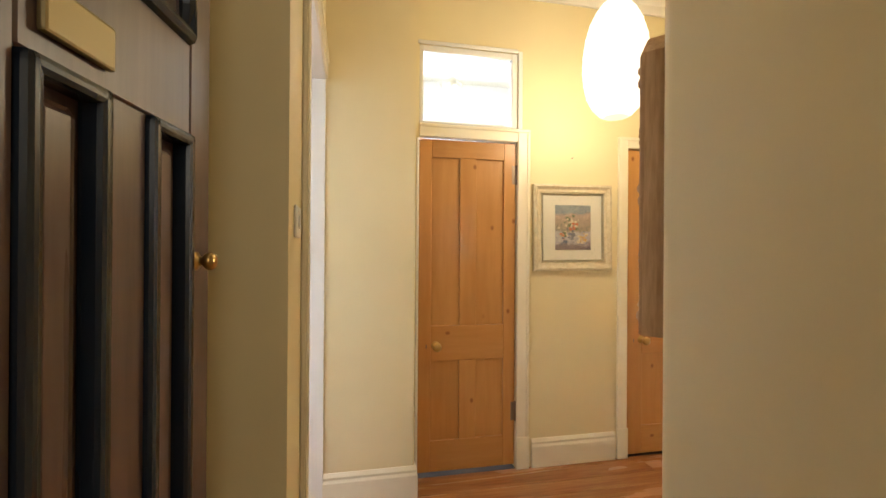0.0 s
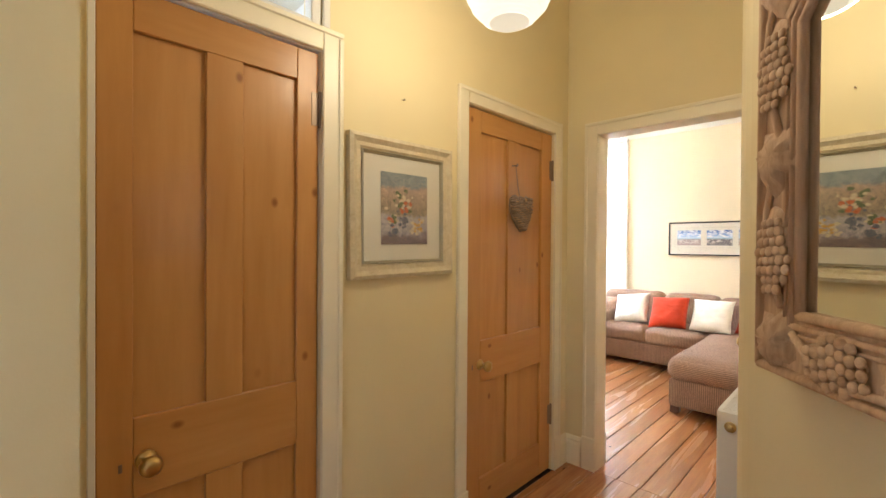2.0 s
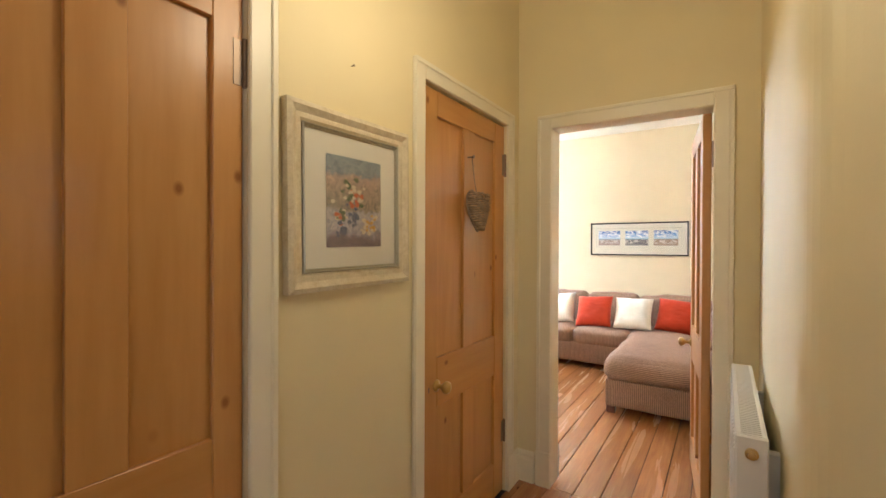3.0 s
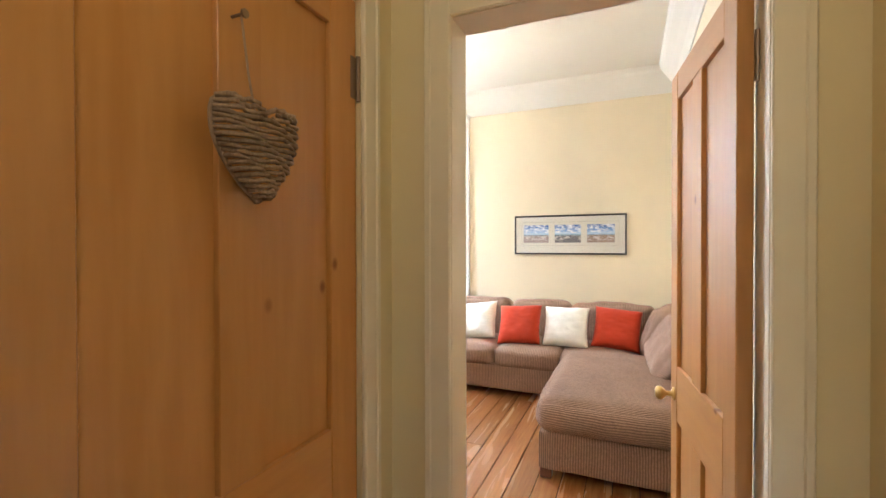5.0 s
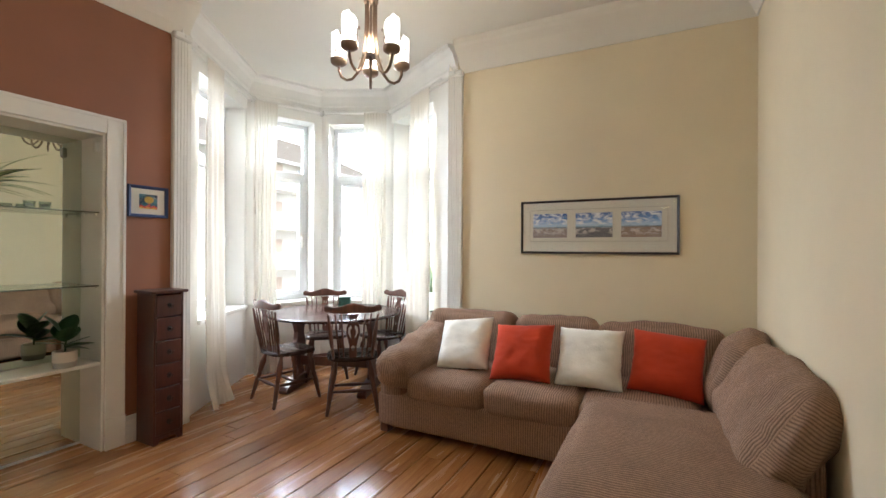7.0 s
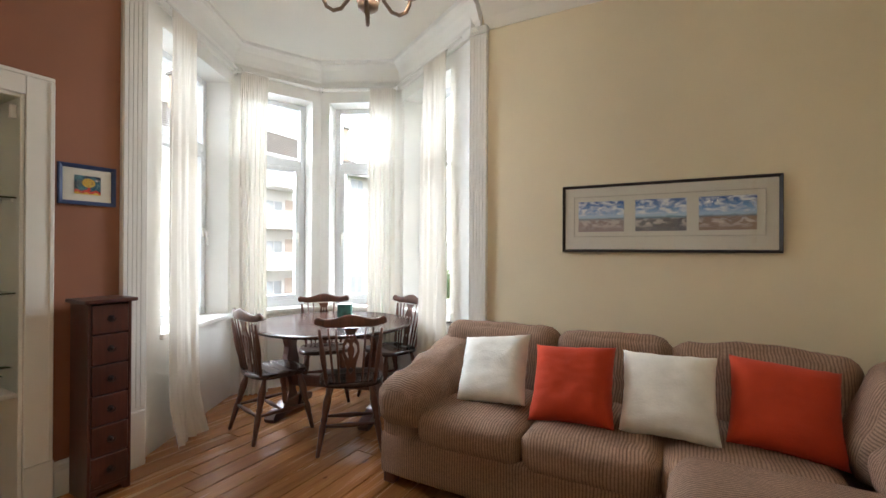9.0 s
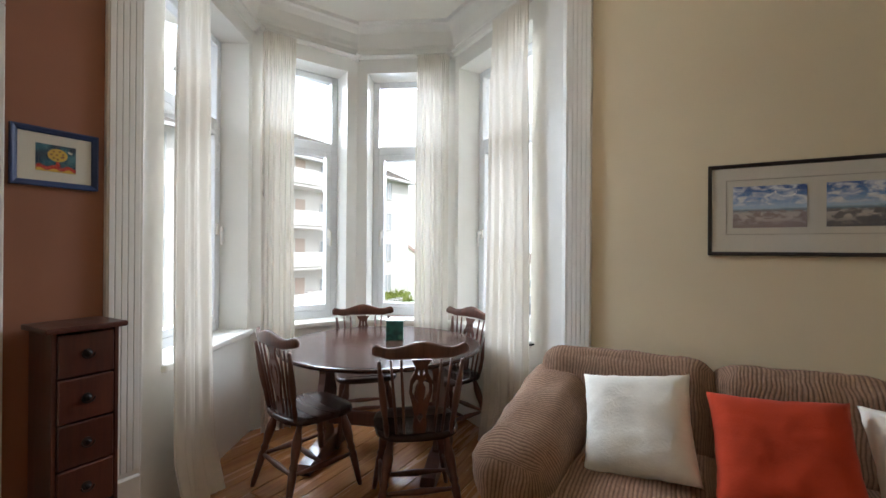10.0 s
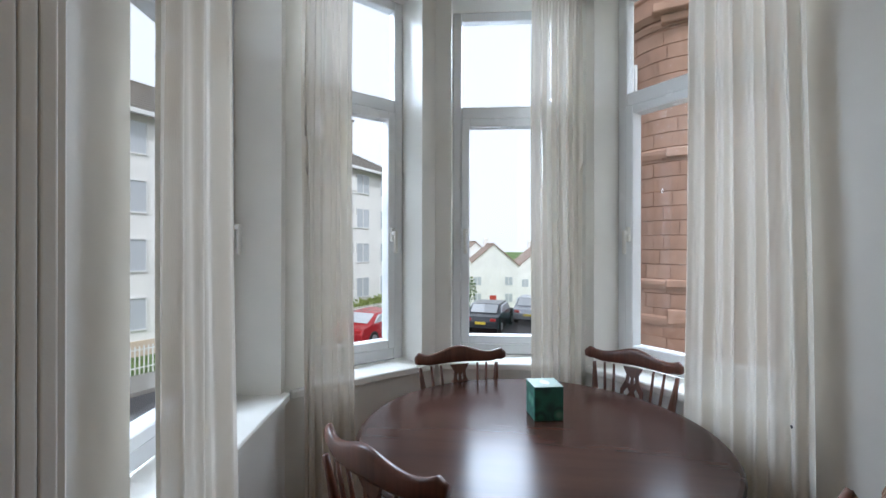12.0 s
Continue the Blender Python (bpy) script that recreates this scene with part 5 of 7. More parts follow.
# ---- the press recess ----
px0, px1, _, ph = PRESS
py = YN2 + 0.27
bm = bmesh.new()
for lo, hi in (((px0, YN2 - 0.004, 0), (px0 + 0.018, py, ph)), ((px1 - 0.018, YN2 - 0.004, 0), (px1, py, ph)), ((px0 + 0.018, YN2 - 0.004, ph - 0.018), (px1 - 0.018, py, ph))):
    add_box(bm, lo, hi, 0.003)
solid("press_lining", bm, M_WHITE, "white painted boards lining the press recess", "recess lining", kind="structure")
bm = box((px0, py, 0.0), (px1, py + 0.026, ph))
solid("press_back", bm, M_WHITE, "white backing board of the press", "backing board", kind="structure")
M_OLDMIRROR = material("green_tinged_mirror", (0.66, 0.70, 0.60), 0.02, 1.0)
for i, (z0, z1, y) in enumerate(((0.02, 0.565, py - 0.006), (0.60, 2.085, py - 0.006))):
    solid("press_mirror", box((px0 + 0.02, y, z0), (px1 - 0.02, y + 0.004, z1)), M_OLDMIRROR, "frameless mirror on the back of the press", "mirror", kind="structure")
M_SHELFGLASS = material("green_edge_glass", (0.75, 0.88, 0.82), 0.03)
shader(M_SHELFGLASS).inputs["Transmission Weight"].default_value = 0.95
shader(M_SHELFGLASS).inputs["IOR"].default_value = 1.45
for z in (1.10, 1.585):
    sh = thing("glass_shelf", "clear glass shelf with green edge in the press", "shelf", "press shelves", m=pose(0, 0, z))
    part("shelf_plate", box((px0 + 0.019, YN2 + 0.03, -0.008), (px1 - 0.019, py - 0.008, 0), 0.001), M_SHELFGLASS, sh)
    for x in (px0 + 0.018, px1 - 0.032):
        for y in (YN2 + 0.06, py - 0.05):
            part("bracket", box((x, y, -0.022), (x + 0.014, y + 0.016, -0.008), 0.002), M_PLASTIC, sh)
solid("press_shelf", box((px0 + 0.019, YN2 + 0.004, 0.572), (px1 - 0.019, py - 0.008, 0.594), 0.003), M_WHITE, "white painted wooden shelf in the press", "shelf")
solid("alarm_contact", box((px1 - 0.048, YN2 + 0.03, 1.985), (px1 - 0.018, YN2 + 0.06, 2.055), 0.005), M_PLASTIC, "small white plastic sensor on the recess side", "sensor")

M_LEAF = material("glossy_dark_leaf", (0.026, 0.085, 0.022), 0.32)
M_LEAFPALE = material("striped_pale_leaf", (0.16, 0.24, 0.07), 0.45)
M_SOIL = material("potting_soil", (0.03, 0.02, 0.015), 0.95)


def leaf(length, width, droop, n=8, fold=0.12):
    """Leaf along +x from the origin, drooping, with a folded midrib."""
    bm = bmesh.new()
    rows = []
    for i in range(n + 1):
        s = i / n
        w = width * math.sin(math.pi * min(1, 0.04 + s * 0.94)) ** 0.62 * (0.5 if i in (0, n) else 1) * 0.5
        z = -droop * s * s
        rows.append([bm.verts.new((length * s, -w, z + w * fold)), bm.verts.new((length * s, 0, z)), bm.verts.new((length * s, w, z + w * fold))])
    for a, b in zip(rows, rows[1:]):
        for j in range(2):
            bm.faces.new((a[j], b[j], b[j + 1], a[j + 1]))
    bmesh.ops.solidify(bm, geom=bm.faces[:], thickness=0.0008)
    return bm


def pot_plant(name, label, place, r, h, pot_mat, leaves, base_mat=None):
    p = thing(name, label, "plant", m=pose(*place))
    part("pot", lathe([(r * 0.86, 0), (r * 0.9, 0.004), (r, h * 0.34), (r, h - 0.004), (r - 0.003, h), (r - 0.008, h), (r - 0.01, h - 0.02), (0.01, h - 0.02)], 28), pot_mat, p, "round pale ceramic pot", True)
    if base_mat:
        part("pot_band", lathe([(r * 0.9, 0.003), (r + 0.0012, h * 0.33), (r + 0.0012, h * 0.36), (r - 0.002, h * 0.37)], 28), base_mat, p, "grey lower band")
    part("soil", lathe([(0.01, h - 0.021), (r - 0.01, h - 0.021), (r - 0.011, h - 0.017), (0.01, h - 0.014)], 20), M_SOIL, p)
    for bm, m, mat in leaves:
        bm.transform(m)
        part("leaf", bm, mat, p, smooth=True)
    return p


r = random.Random(8)
M_POT = painted("pale_pot", (0.66, 0.60, 0.52), 0.7, 0.05)
M_POTGREY = painted("grey_pot", (0.40, 0.38, 0.35), 0.7, 0.05)
leaves = [(tube([(0, 0, 0.09), (0.005, 0.0, 0.16), (0.0, 0.004, 0.2)], [0.006, 0.005, 0.003]), Matrix(), M_LEAF)]
for a, up, ln, z in ((10, 5, 0.17, 0.12), (80, 50, 0.13, 0.17), (150, 62, 0.15, 0.19), (200, 20, 0.16, 0.14), (265, 48, 0.15, 0.16), (310, 30, 0.13, 0.13), (30, 66, 0.13, 0.2), (350, -5, 0.12, 0.12)):
    leaves.append((leaf(ln * 1.1, 0.125, 0.02, 10), pose(0, 0, z, 0, 0, a) @ pose(0, 0, 0, 0, -up, 0), M_LEAF))
pot_plant("rubber_plant", "small rubber plant with dark glossy leaves on the white shelf", (4.86, 6.15, 0.594), 0.062, 0.105, M_POT, leaves, M_POTGREY)
leaves = []
for i in range(34):
    a, up = r.uniform(0, 360), r.uniform(28, 80)
    leaves.append((leaf(r.uniform(0.22, 0.36), 0.015, r.uniform(0.12, 0.26), 10, 0.5), pose(0, 0, 0.085, 0, 0, a) @ pose(0, 0, 0, 0, -up, 0), M_LEAFPALE if i % 3 else M_LEAF))
pot_plant("spider_plant", "spider plant with arching striped leaves on the glass shelf", (4.47, 6.19, 1.585), 0.06, 0.095, M_POT, leaves)
M_CLEAR = glass_pane("clear_glass", 0.05, (0.86, 0.90, 0.88))
for x in (4.70, 4.775):
    t = thing("tealight_holder", "small clear glass tealight holder on the glass shelf", "candle holder", "tealight holders", m=pose(x, 6.2, 1.585))
    part("holder", lathe([(0.024, 0), (0.028, 0.01), (0.030, 0.045), (0.027, 0.045), (0.024, 0.012), (0.005, 0.008)], 20), M_CLEAR, t, smooth=True)
    part("candle", lathe([(0.018, 0.012), (0.018, 0.028), (0.002, 0.03)], 16), M_MOUNT, t)

# ---- hall things ----
M_PAPER = glowing("lit_paper", (1.0, 0.94, 0.72), 0.24)
_b = shader(M_PAPER)
_v = coords(M_PAPER)
_w = node(M_PAPER, "ShaderNodeTexWave", Scale=11.0)
_w.bands_direction = "Z"
wire(M_PAPER, _v, _w.inputs["Vector"])
bump(M_PAPER, _w.outputs["Fac"], 0.4, 0.004)


def lantern():
    l = thing("paper_lantern", "lit tall egg-shaped paper lantern hanging in the hall", "pendant lamp", m=pose(*LANTERN, 2.145))
    prof = [(0.062, 0.0), (0.085, 0.012), (0.12, 0.05), (0.15, 0.11), (0.166, 0.18), (0.172, 0.25), (0.170, 0.33), (0.158, 0.42), (0.135, 0.50), (0.105, 0.56), (0.075, 0.60), (0.055, 0.615)]
    bm = bmesh.new()
    n = 48
    rings = [[bm.verts.new((rr * math.cos(2 * math.pi * j / n), rr * math.sin(2 * math.pi * j / n), z)) for j in range(n)] for rr, z in prof]
    for a, b in zip(rings, rings[1:]):
        for j in range(n):
            bm.faces.new((a[j], a[(j + 1) % n], b[(j + 1) % n], b[j]))
    ob = part("shade", bm, M_PAPER, l, "ribbed white paper shade, lit from within", True)
    ob.visible_shadow = False
    bm = bmesh.new()
    for (r0, z0), (r1, z1) in zip(prof, prof[1:]):
        for k in (0.0, 0.5):
            rr, z = r0 + (r1 - r0) * k + 0.0008, z0 + (z1 - z0) * k
            add_tube(bm, [(rr * math.cos(a), rr * math.sin(a), z) for a in [i * math.pi / 24 for i in range(49)]], 0.0012, 4)
    ob = part("wire_ribs", bm, M_PAPERRIB, l)
    ob.visible_shadow = False
    part("lower_ring", lathe([(0.058, -0.002), (0.063, -0.002), (0.063, 0.004), (0.058, 0.004)], 32), M_PAPERRIB, l)
    part("flex", add_tube(bmesh.new(), [(0, 0, 0.5), (0, 0, H - 2.145 - 0.02)], 0.0035, 8), M_PLASTIC, l)
    part("ceiling_rose", lathe([(0.045, H - 2.145), (0.045, H - 2.15), (0.02, H - 2.165), (0.006, H - 2.17)], 20), M_PLASTIC, l)


M_PAPERRIB = glowing("lit_rib", (1.0, 0.86, 0.58), 0.18)
lantern()


def hall_picture():
    p = thing("hall_picture", "still-life flower print in a wide cream limed frame", "picture", m=pose(1.985, YN - 0.001, 1.583, 0, -0.7, 0))
    w, h = 0.568, 0.574
    lime = wood("limed_frame", (0.56, 0.46, 0.28), (0.72, 0.63, 0.44), (30, 30, 30), 0.5, False, 0.0, 0.03, 0.15)
    part("frame", frame_bars(w, h, 0.062, 0.026, 0.006), lime, p, "wide cream limed moulding")
    part("slip", frame_bars(w - 0.118, h - 0.118, 0.013, 0.02, 0.004), material("tarnished_silver_slip", (0.42, 0.38, 0.27), 0.35, 0.6), p, "tarnished inner slip")
    part("mount", box((-0.23, -0.010, -0.23), (0.23, 0, 0.23)), M_MOUNT, p)
    m = material("flower_print", (0.3, 0.25, 0.22), 0.6)
    v = coords(m)
    a = noise_tex(m, v, 16, 5, 0.6, 0.8)
    t = node(m, "ShaderNodeTexCoord")
    sep = node(m, "ShaderNodeSeparateXYZ")
    wire(m, t.outputs["Generated"], sep.inputs[0])
    drift = node(m, "ShaderNodeMath")
    drift.operation = "MULTIPLY_ADD"
    drift.inputs[1].default_value = 0.34
    wire(m, a, drift.inputs[0])
    wire(m, sep.outputs["Z"], drift.inputs[2])
    bands = ramp(m, drift.outputs[0], [(0.24, (0.20, 0.15, 0.17)), (0.34, (0.42, 0.38, 0.42)), (0.55, (0.46, 0.42, 0.44)), (0.60, (0.30, 0.25, 0.19)), (0.84, (0.40, 0.30, 0.23)), (0.95, (0.46, 0.33, 0.27)), (1.02, (0.25, 0.29, 0.32))])
    strokes = ramp(m, noise_tex(m, v, 45, 3, 0.7, 1.5), [(0.35, (0.62, 0.64, 0.68)), (0.5, (0.95, 0.95, 0.95)), (0.66, (1.3, 1.22, 1.1))])
    wire(m, mix(m, 1.0, bands, strokes, "MULTIPLY"), shader(m).inputs["Base Color"])
    part("print", flat(-0.128, 0.132, -0.150, 0.150, -0.0125), m, p)
    # blossoms and vases as flat dabs
    r = random.Random(3)
    tones = [material(n, c, 0.7) for n, c in (("dab_coral", (0.52, 0.14, 0.06)), ("dab_cream", (0.62, 0.52, 0.36)), ("dab_ochre", (0.55, 0.32, 0.08)), ("dab_green", (0.12, 0.15, 0.08)), ("dab_slate", (0.12, 0.13, 0.19)))]
    for k, (cx, cz, sp, count, pick) in enumerate(((-0.005, -0.052, 0.024, 16, (4, 4)), (-0.06, -0.095, 0.022, 12, (4, 4)), (-0.02, 0.03, 0.06, 20, (3, 3, 4, 1)), (0.0, 0.018, 0.036, 22, (0, 1, 1, 0, 1)), (-0.066, -0.045, 0.026, 16, (0, 0, 1, 3)), (0.07, -0.075, 0.04, 24, (2, 1, 1, 2, 1)))):
        for i in range(count):
            x, z, q = cx + r.gauss(0, sp * 0.5), cz + r.gauss(0, sp * 0.5), r.uniform(0.005, 0.012)
            rot = r.uniform(0, 3)
            pts = [(x + q * math.cos(b + rot) * (1 + 0.3 * math.sin(3 * b)), z + q * 0.75 * math.sin(b + rot)) for b in [j * math.pi / 4 for j in range(8)]]
            y = -0.0128 - 0.0001 * (i + 1) - 0.00002 * k
            part("dab", add_plate(bmesh.new(), pts, y, y + 0.00008), tones[r.choice(pick)], p)
    g = part("glazing", flat(-0.225, 0.225, -0.225, 0.225, -0.019, 0.001), M_PICGLASS, p)
    g.visible_shadow = False


hall_picture()
solid("wall_nail", lathe([(0.002, 0), (0.002, 0.012), (0.004, 0.012), (0.004, 0.014)], 8, pose(1.98, YN, 2.05, 90)), M_IRON, "bare picture nail in the hall wall", "nail")


def wicker_heart():
    hz = 1.614
    h = thing("wicker_heart", "woven willow heart hanging from a nail on the pine door", "wall ornament", m=pose(2.814, YN - 0.040, hz) @ Matrix.Diagonal((1.15, 1.1, 1.15, 1)))
    m = wood("willow", (0.16, 0.10, 0.055), (0.34, 0.24, 0.15), (40, 40, 8), 0.7, False, 0, 0.25, 0.3)

    def half_width(z):
        """Outline: z from -0.09 (tip) to 0.075 (lobes)."""
        k = (z + 0.09) / 0.165
        return 0.090 * (math.sin(min(1, k * 1.05) * math.pi * 0.62) ** 0.9)
    rows = 19
    for i in range(rows):
        z = -0.082 + 0.152 * i / (rows - 1)
        w = half_width(z)
        notch = max(0.0, (z - 0.045) / 0.03)
        for s0, s1 in (((-1, 1),) if notch <= 0 else ((-1, -0.28 * notch), (0.28 * notch, 1))):
            pts = []
            for j in range(13):
                s = s0 + (s1 - s0) * j / 12
                bulge = 0.03 * math.sqrt(max(0, 1 - s * s)) + 0.003
                pts.append((w * s, -bulge + 0.004 * math.sin(j * 2.2 + (i % 2) * math.pi), z + 0.002 * math.sin(j + i)))
            part("willow_strand", add_tube(bmesh.new(), pts, 0.0042, 6), m, h, smooth=True)
    rim = arc(lambda s: (half_width(-0.09 + 0.15 * s), 0.0, -0.09 + 0.15 * s), 14)
    for sx in (-1, 1):
        pts = [(sx * x, y, z) for x, y, z in rim] + [(sx * x, 0, z) for x, z in ((0.07, 0.074), (0.046, 0.082), (0.022, 0.070), (0.0, 0.048))]
        part("rim", add_tube(bmesh.new(), pts, 0.005, 6), m, h, smooth=True)
    part("string", add_tube(bmesh.new(), [(0, 0, 0.05), (-0.006, 0.012, 0.13), (-0.012, 0.022, 0.232)], 0.0025, 6), m, h)
    part("nail", lathe([(0.003, 0), (0.003, 0.03), (0.008, 0.03), (0.008, 0.034)], 10, pose(-0.012, 0.045, 0.232, 90)), M_IRON, h)


wicker_heart()


def radiator():
    x0, x1, yb, yf, z0, z1 = 2.33, 3.20, 2.208, 2.28, 0.33, 0.925
    r = thing("radiator", "white enamelled panel radiator with end valve below the hall wall", "radiator")
    bm = box((x0 + 0.012, yf - 0.014, z0), (x1 - 0.012, yf, z1 - 0.004), 0.005)
    n = int((x1 - x0 - 0.06) / 0.035)
    for i in range(n):
        x = x0 + 0.035 + i * 0.035
        add_box(bm, (x, yf - 0.002, z0 + 0.03), (x + 0.018, yf + 0.004, z1 - 0.05), 0.0035)
    part("front_panel", bm, M_RADIATOR, r)
    part("rear_panel", box((x0 + 0.012, yb, z0), (x1 - 0.012, yb + 0.012, z1 - 0.004), 0.004), M_RADIATOR, r)
    for x in (x0, x1 - 0.012):
        part("side_cover", box((x, yb - 0.002, z0 + 0.01), (x + 0.012, yf + 0.001, z1), 0.004), M_RADIATOR, r)
    bm = bmesh.new()
    add_box(bm, (x0 + 0.012, yb, z1 - 0.003), (x1 - 0.012, yb + 0.012, z1))
    add_box(bm, (x0 + 0.012, yf - 0.012, z1 - 0.003), (x1 - 0.012, yf, z1))
    for i in range(54):
        x = x0 + 0.014 + i * 0.0158
        add_box(bm, (x, yb + 0.012, z1 - 0.003), (x + 0.008, yf - 0.012, z1))
    part("top_grille", bm, M_RADIATOR, r, "white slotted top grille")
    part("vent_plug", lathe([(0.016, 0), (0.016, 0.006), (0.010, 0.008), (0.009, 0.014), (0.003, 0.015)], 16, pose(x0, (yb + yf) / 2, z1 - 0.045, 0, -90, 0)), M_BRASS, r, "brass vent plug")
    part("valve", lathe([(0.018, 0), (0.02, 0.03), (0.017, 0.07), (0.006, 0.075)], 16, pose(x0 - 0.03, (yb + yf) / 2, z0 - 0.02)), M_PLASTIC, r)
    for x in (x0 - 0.03, x1 + 0.03):
        part("pipe", add_tube(bmesh.new(), [(x, (yb + yf) / 2, 0), (x, (yb + yf) / 2, z0 - 0.01), (x, (yb + yf) / 2, z0 + 0.03), (x0 + 0.02 if x < x1 else x1 - 0.02, (yb + yf) / 2, z0 + 0.035)], 0.0075, 10), M_PLASTIC, r)
    for x in (x0 + 0.12, x1 - 0.12):
        part("wall_bracket", box((x, 2.168, z0 + 0.05), (x + 0.03, yb, z1 - 0.08), 0.003), M_RADIATOR, r)


radiator()


def light_switch():
    s = thing("light_switch", "white plastic light switch plate beside the doorway", "switch", m=pose(0.383, 1.905, 1.50, 0, 0, 90))
    part("plate", box((-0.043, -0.009, -0.043), (0.043, 0, 0.043), 0.004), M_PLASTIC, s)
    part("rocker", box((-0.012, -0.013, -0.018), (0.012, -0.009, 0.018), 0.003), M_PLASTIC, s)


light_switch()
solid("latch_keeper", box((0.215, 3.152, 0.83), (0.24, 3.157, 0.93), 0.001), M_IRON, "small iron latch keeper on the door lining", "latch", kind="structure")


# carved mirror on the angled wall: x runs along the wall, y into it
def carved_mirror():
    d = (Vector(DIA1) - Vector(DIA0)).normalized()
    ang = math.degrees(math.atan2(d.y, d.x))
    o = Vector(DIA0) + d * MIRROR_AT
    c = thing("carved_mirror", "mirror in a deep limed frame carved with grapes and vine leaves", "mirror", m=pose(o.x, o.y, 1.205, 0, 0, ang + 180))
    w, h, b, t = MIRROR_W, 0.85, 0.112, 0.055
    # after the turn, +x runs back along the wall and -y points into the hall
    outline = [(0, 0), (w, 0), (w, h - 0.1), (w - 0.06, h - 0.04), (w - 0.16, h), (0.16, h), (0.06, h - 0.04), (0, h - 0.1)]
    hole = [(b, b), (w - b, b), (w - b, h - b - 0.14), (w - b - 0.09, h - b - 0.04), (w - b - 0.17, h - b), (b + 0.17, h - b), (b + 0.09, h - b - 0.04), (b, h - b - 0.14)]
    bm = add_plate(bmesh.new(), outline, -t, 0, [hole])
    part("frame", bm, M_CARVED, c, "deep limed wooden frame")
    for name, grow, rad in (("inner_bead", 0.0, 0.009), ("bead_moulding", 0.020, 0.006), ("bead_moulding", 0.034, 0.004)):
        mid_x, mid_z = w / 2, h / 2
        loop = [(mid_x + (x - mid_x) * (1 + grow / (w / 2 - b)), mid_z + (z - mid_z) * (1 + grow / (h / 2 - b))) for x, z in hole]
        part(name, add_tube(bmesh.new(), [(x, -t - 0.001, z) for x, z in loop + loop[:1]], rad, 8), M_CARVED, c, "rounded worn bead round the glass", True)
    bm = bmesh.new()
    add_tube(bm, [(x + (0.008 if x < w / 2 else -0.008), -t, z + (0.008 if z < h / 2 else -0.008)) for x, z in outline + outline[:1]], 0.010, 8)
    part("outer_bead", bm, M_CARVED, c, "worn rounded outer edge", True)
    part("glass", box((b - 0.01, -0.048, b - 0.01), (w - b + 0.01, -0.044, h - b + 0.01)), M_MIRROR, c, "clear silvered mirror glass")
    r = random.Random(12)

    berry = bmesh.new()
    bmesh.ops.create_icosphere(berry, subdivisions=2, radius=0.0095)
    berry = mesh_of("grape", berry, M_CARVED, True)

    def grapes(cx, cz, length, ang):
        """A carved lump with the single grapes standing out of it."""
        turn = pose(cx, -t - 0.001, cz, 0, -math.degrees(ang), 0)
        bm = bmesh.new()
        bmesh.ops.create_uvsphere(bm, u_segments=14, v_segments=8, radius=1.0)
        bm.transform(turn @ Matrix.Diagonal((0.038, 0.009, length * 0.5, 1)))
        cluster = part("carved_bunch", bm, M_CARVED, c, "carved bunch in low relief", True)
        for row in range(int(length / 0.017)):
            s = row * 0.017
            half = 0.040 * math.sin(math.pi * min(1, 0.22 + 0.72 * s / length))
            k = -half + (row % 2) * 0.008
            while k < half:
                ob = new("grape", berry)
                ob.parent = cluster
                ob.matrix_local = turn @ pose(k, -0.004 - 0.006 * math.cos(k / max(half, 0.01)), s - length / 2) @ Matrix.Diagonal((1, 0.6, 1, 1)) @ Matrix.Scale(r.uniform(0.85, 1.1), 4)
                tagged(ob)
                k += 0.0175

    def vine_leaf(cx, cz, size, ang):
        bm = bmesh.new()
        n = 30
        mid = bm.verts.new((cx, -t - 0.016, cz))
        ring, ring2 = [], []
        for i in range(n):
            a = 2 * math.pi * i / n
            rad = size * (0.66 + 0.26 * abs(math.cos(2.5 * a)) ** 0.8 + 0.05 * math.cos(15 * a)) * (1.22 if abs(a - math.pi) > 2.6 else 1.0)
            x, z = rad * math.cos(a + ang), rad * math.sin(a + ang)
            ring.append(bm.verts.new((cx + x * 0.55, -t - 0.018 + 0.005 * math.cos(5 * a), cz + z * 0.55)))
            ring2.append(bm.verts.new((cx + x, -t + 0.002 - 0.004 * math.cos(5 * a), cz + z)))
        for i in range(n):
            j = (i + 1) % n
            bm.faces.new((mid, ring[i], ring[j]))
            bm.faces.new((ring[i], ring2[i], ring2[j], ring[j]))
        bmesh.ops.recalc_face_normals(bm, faces=bm.faces[:])
        part("vine_leaf", bm, M_CARVED, c, "carved vine leaf", True)

    def vine(pts):
        part("vine_stem", add_tube(bmesh.new(), [(x, -t - 0.004, z) for x, z in pts], 0.007, 7), M_CARVED, c, smooth=True)
    e = 0.052
    for side in (e, w - e):
        sg = 1 if side < w / 2 else -1
        vine_leaf(side, 0.058, 0.060, 0.9 * sg)
        grapes(side, 0.225, 0.15, 0.08 * sg)
        vine_leaf(side - 0.002 * sg, 0.385, 0.062, -1.6)
        grapes(side, 0.555, 0.15, -0.05 * sg)
        vine_leaf(side - 0.002 * sg, 0.70, 0.062, -1.4)
        grapes(side + 0.12 * sg, 0.785, 0.12, 1.0 * sg)
        vine([(side + 0.02 * sg, 0.12), (side - 0.03 * sg, 0.22), (side - 0.02 * sg, 0.30), (side + 0.01 * sg, 0.42), (side - 0.034 * sg, 0.54), (side - 0.02 * sg, 0.63), (side + 0.02 * sg, 0.72)])
    for x in (0.185, w - 0.185):
        grapes(x, e, 0.12, math.pi / 2 + 0.12)
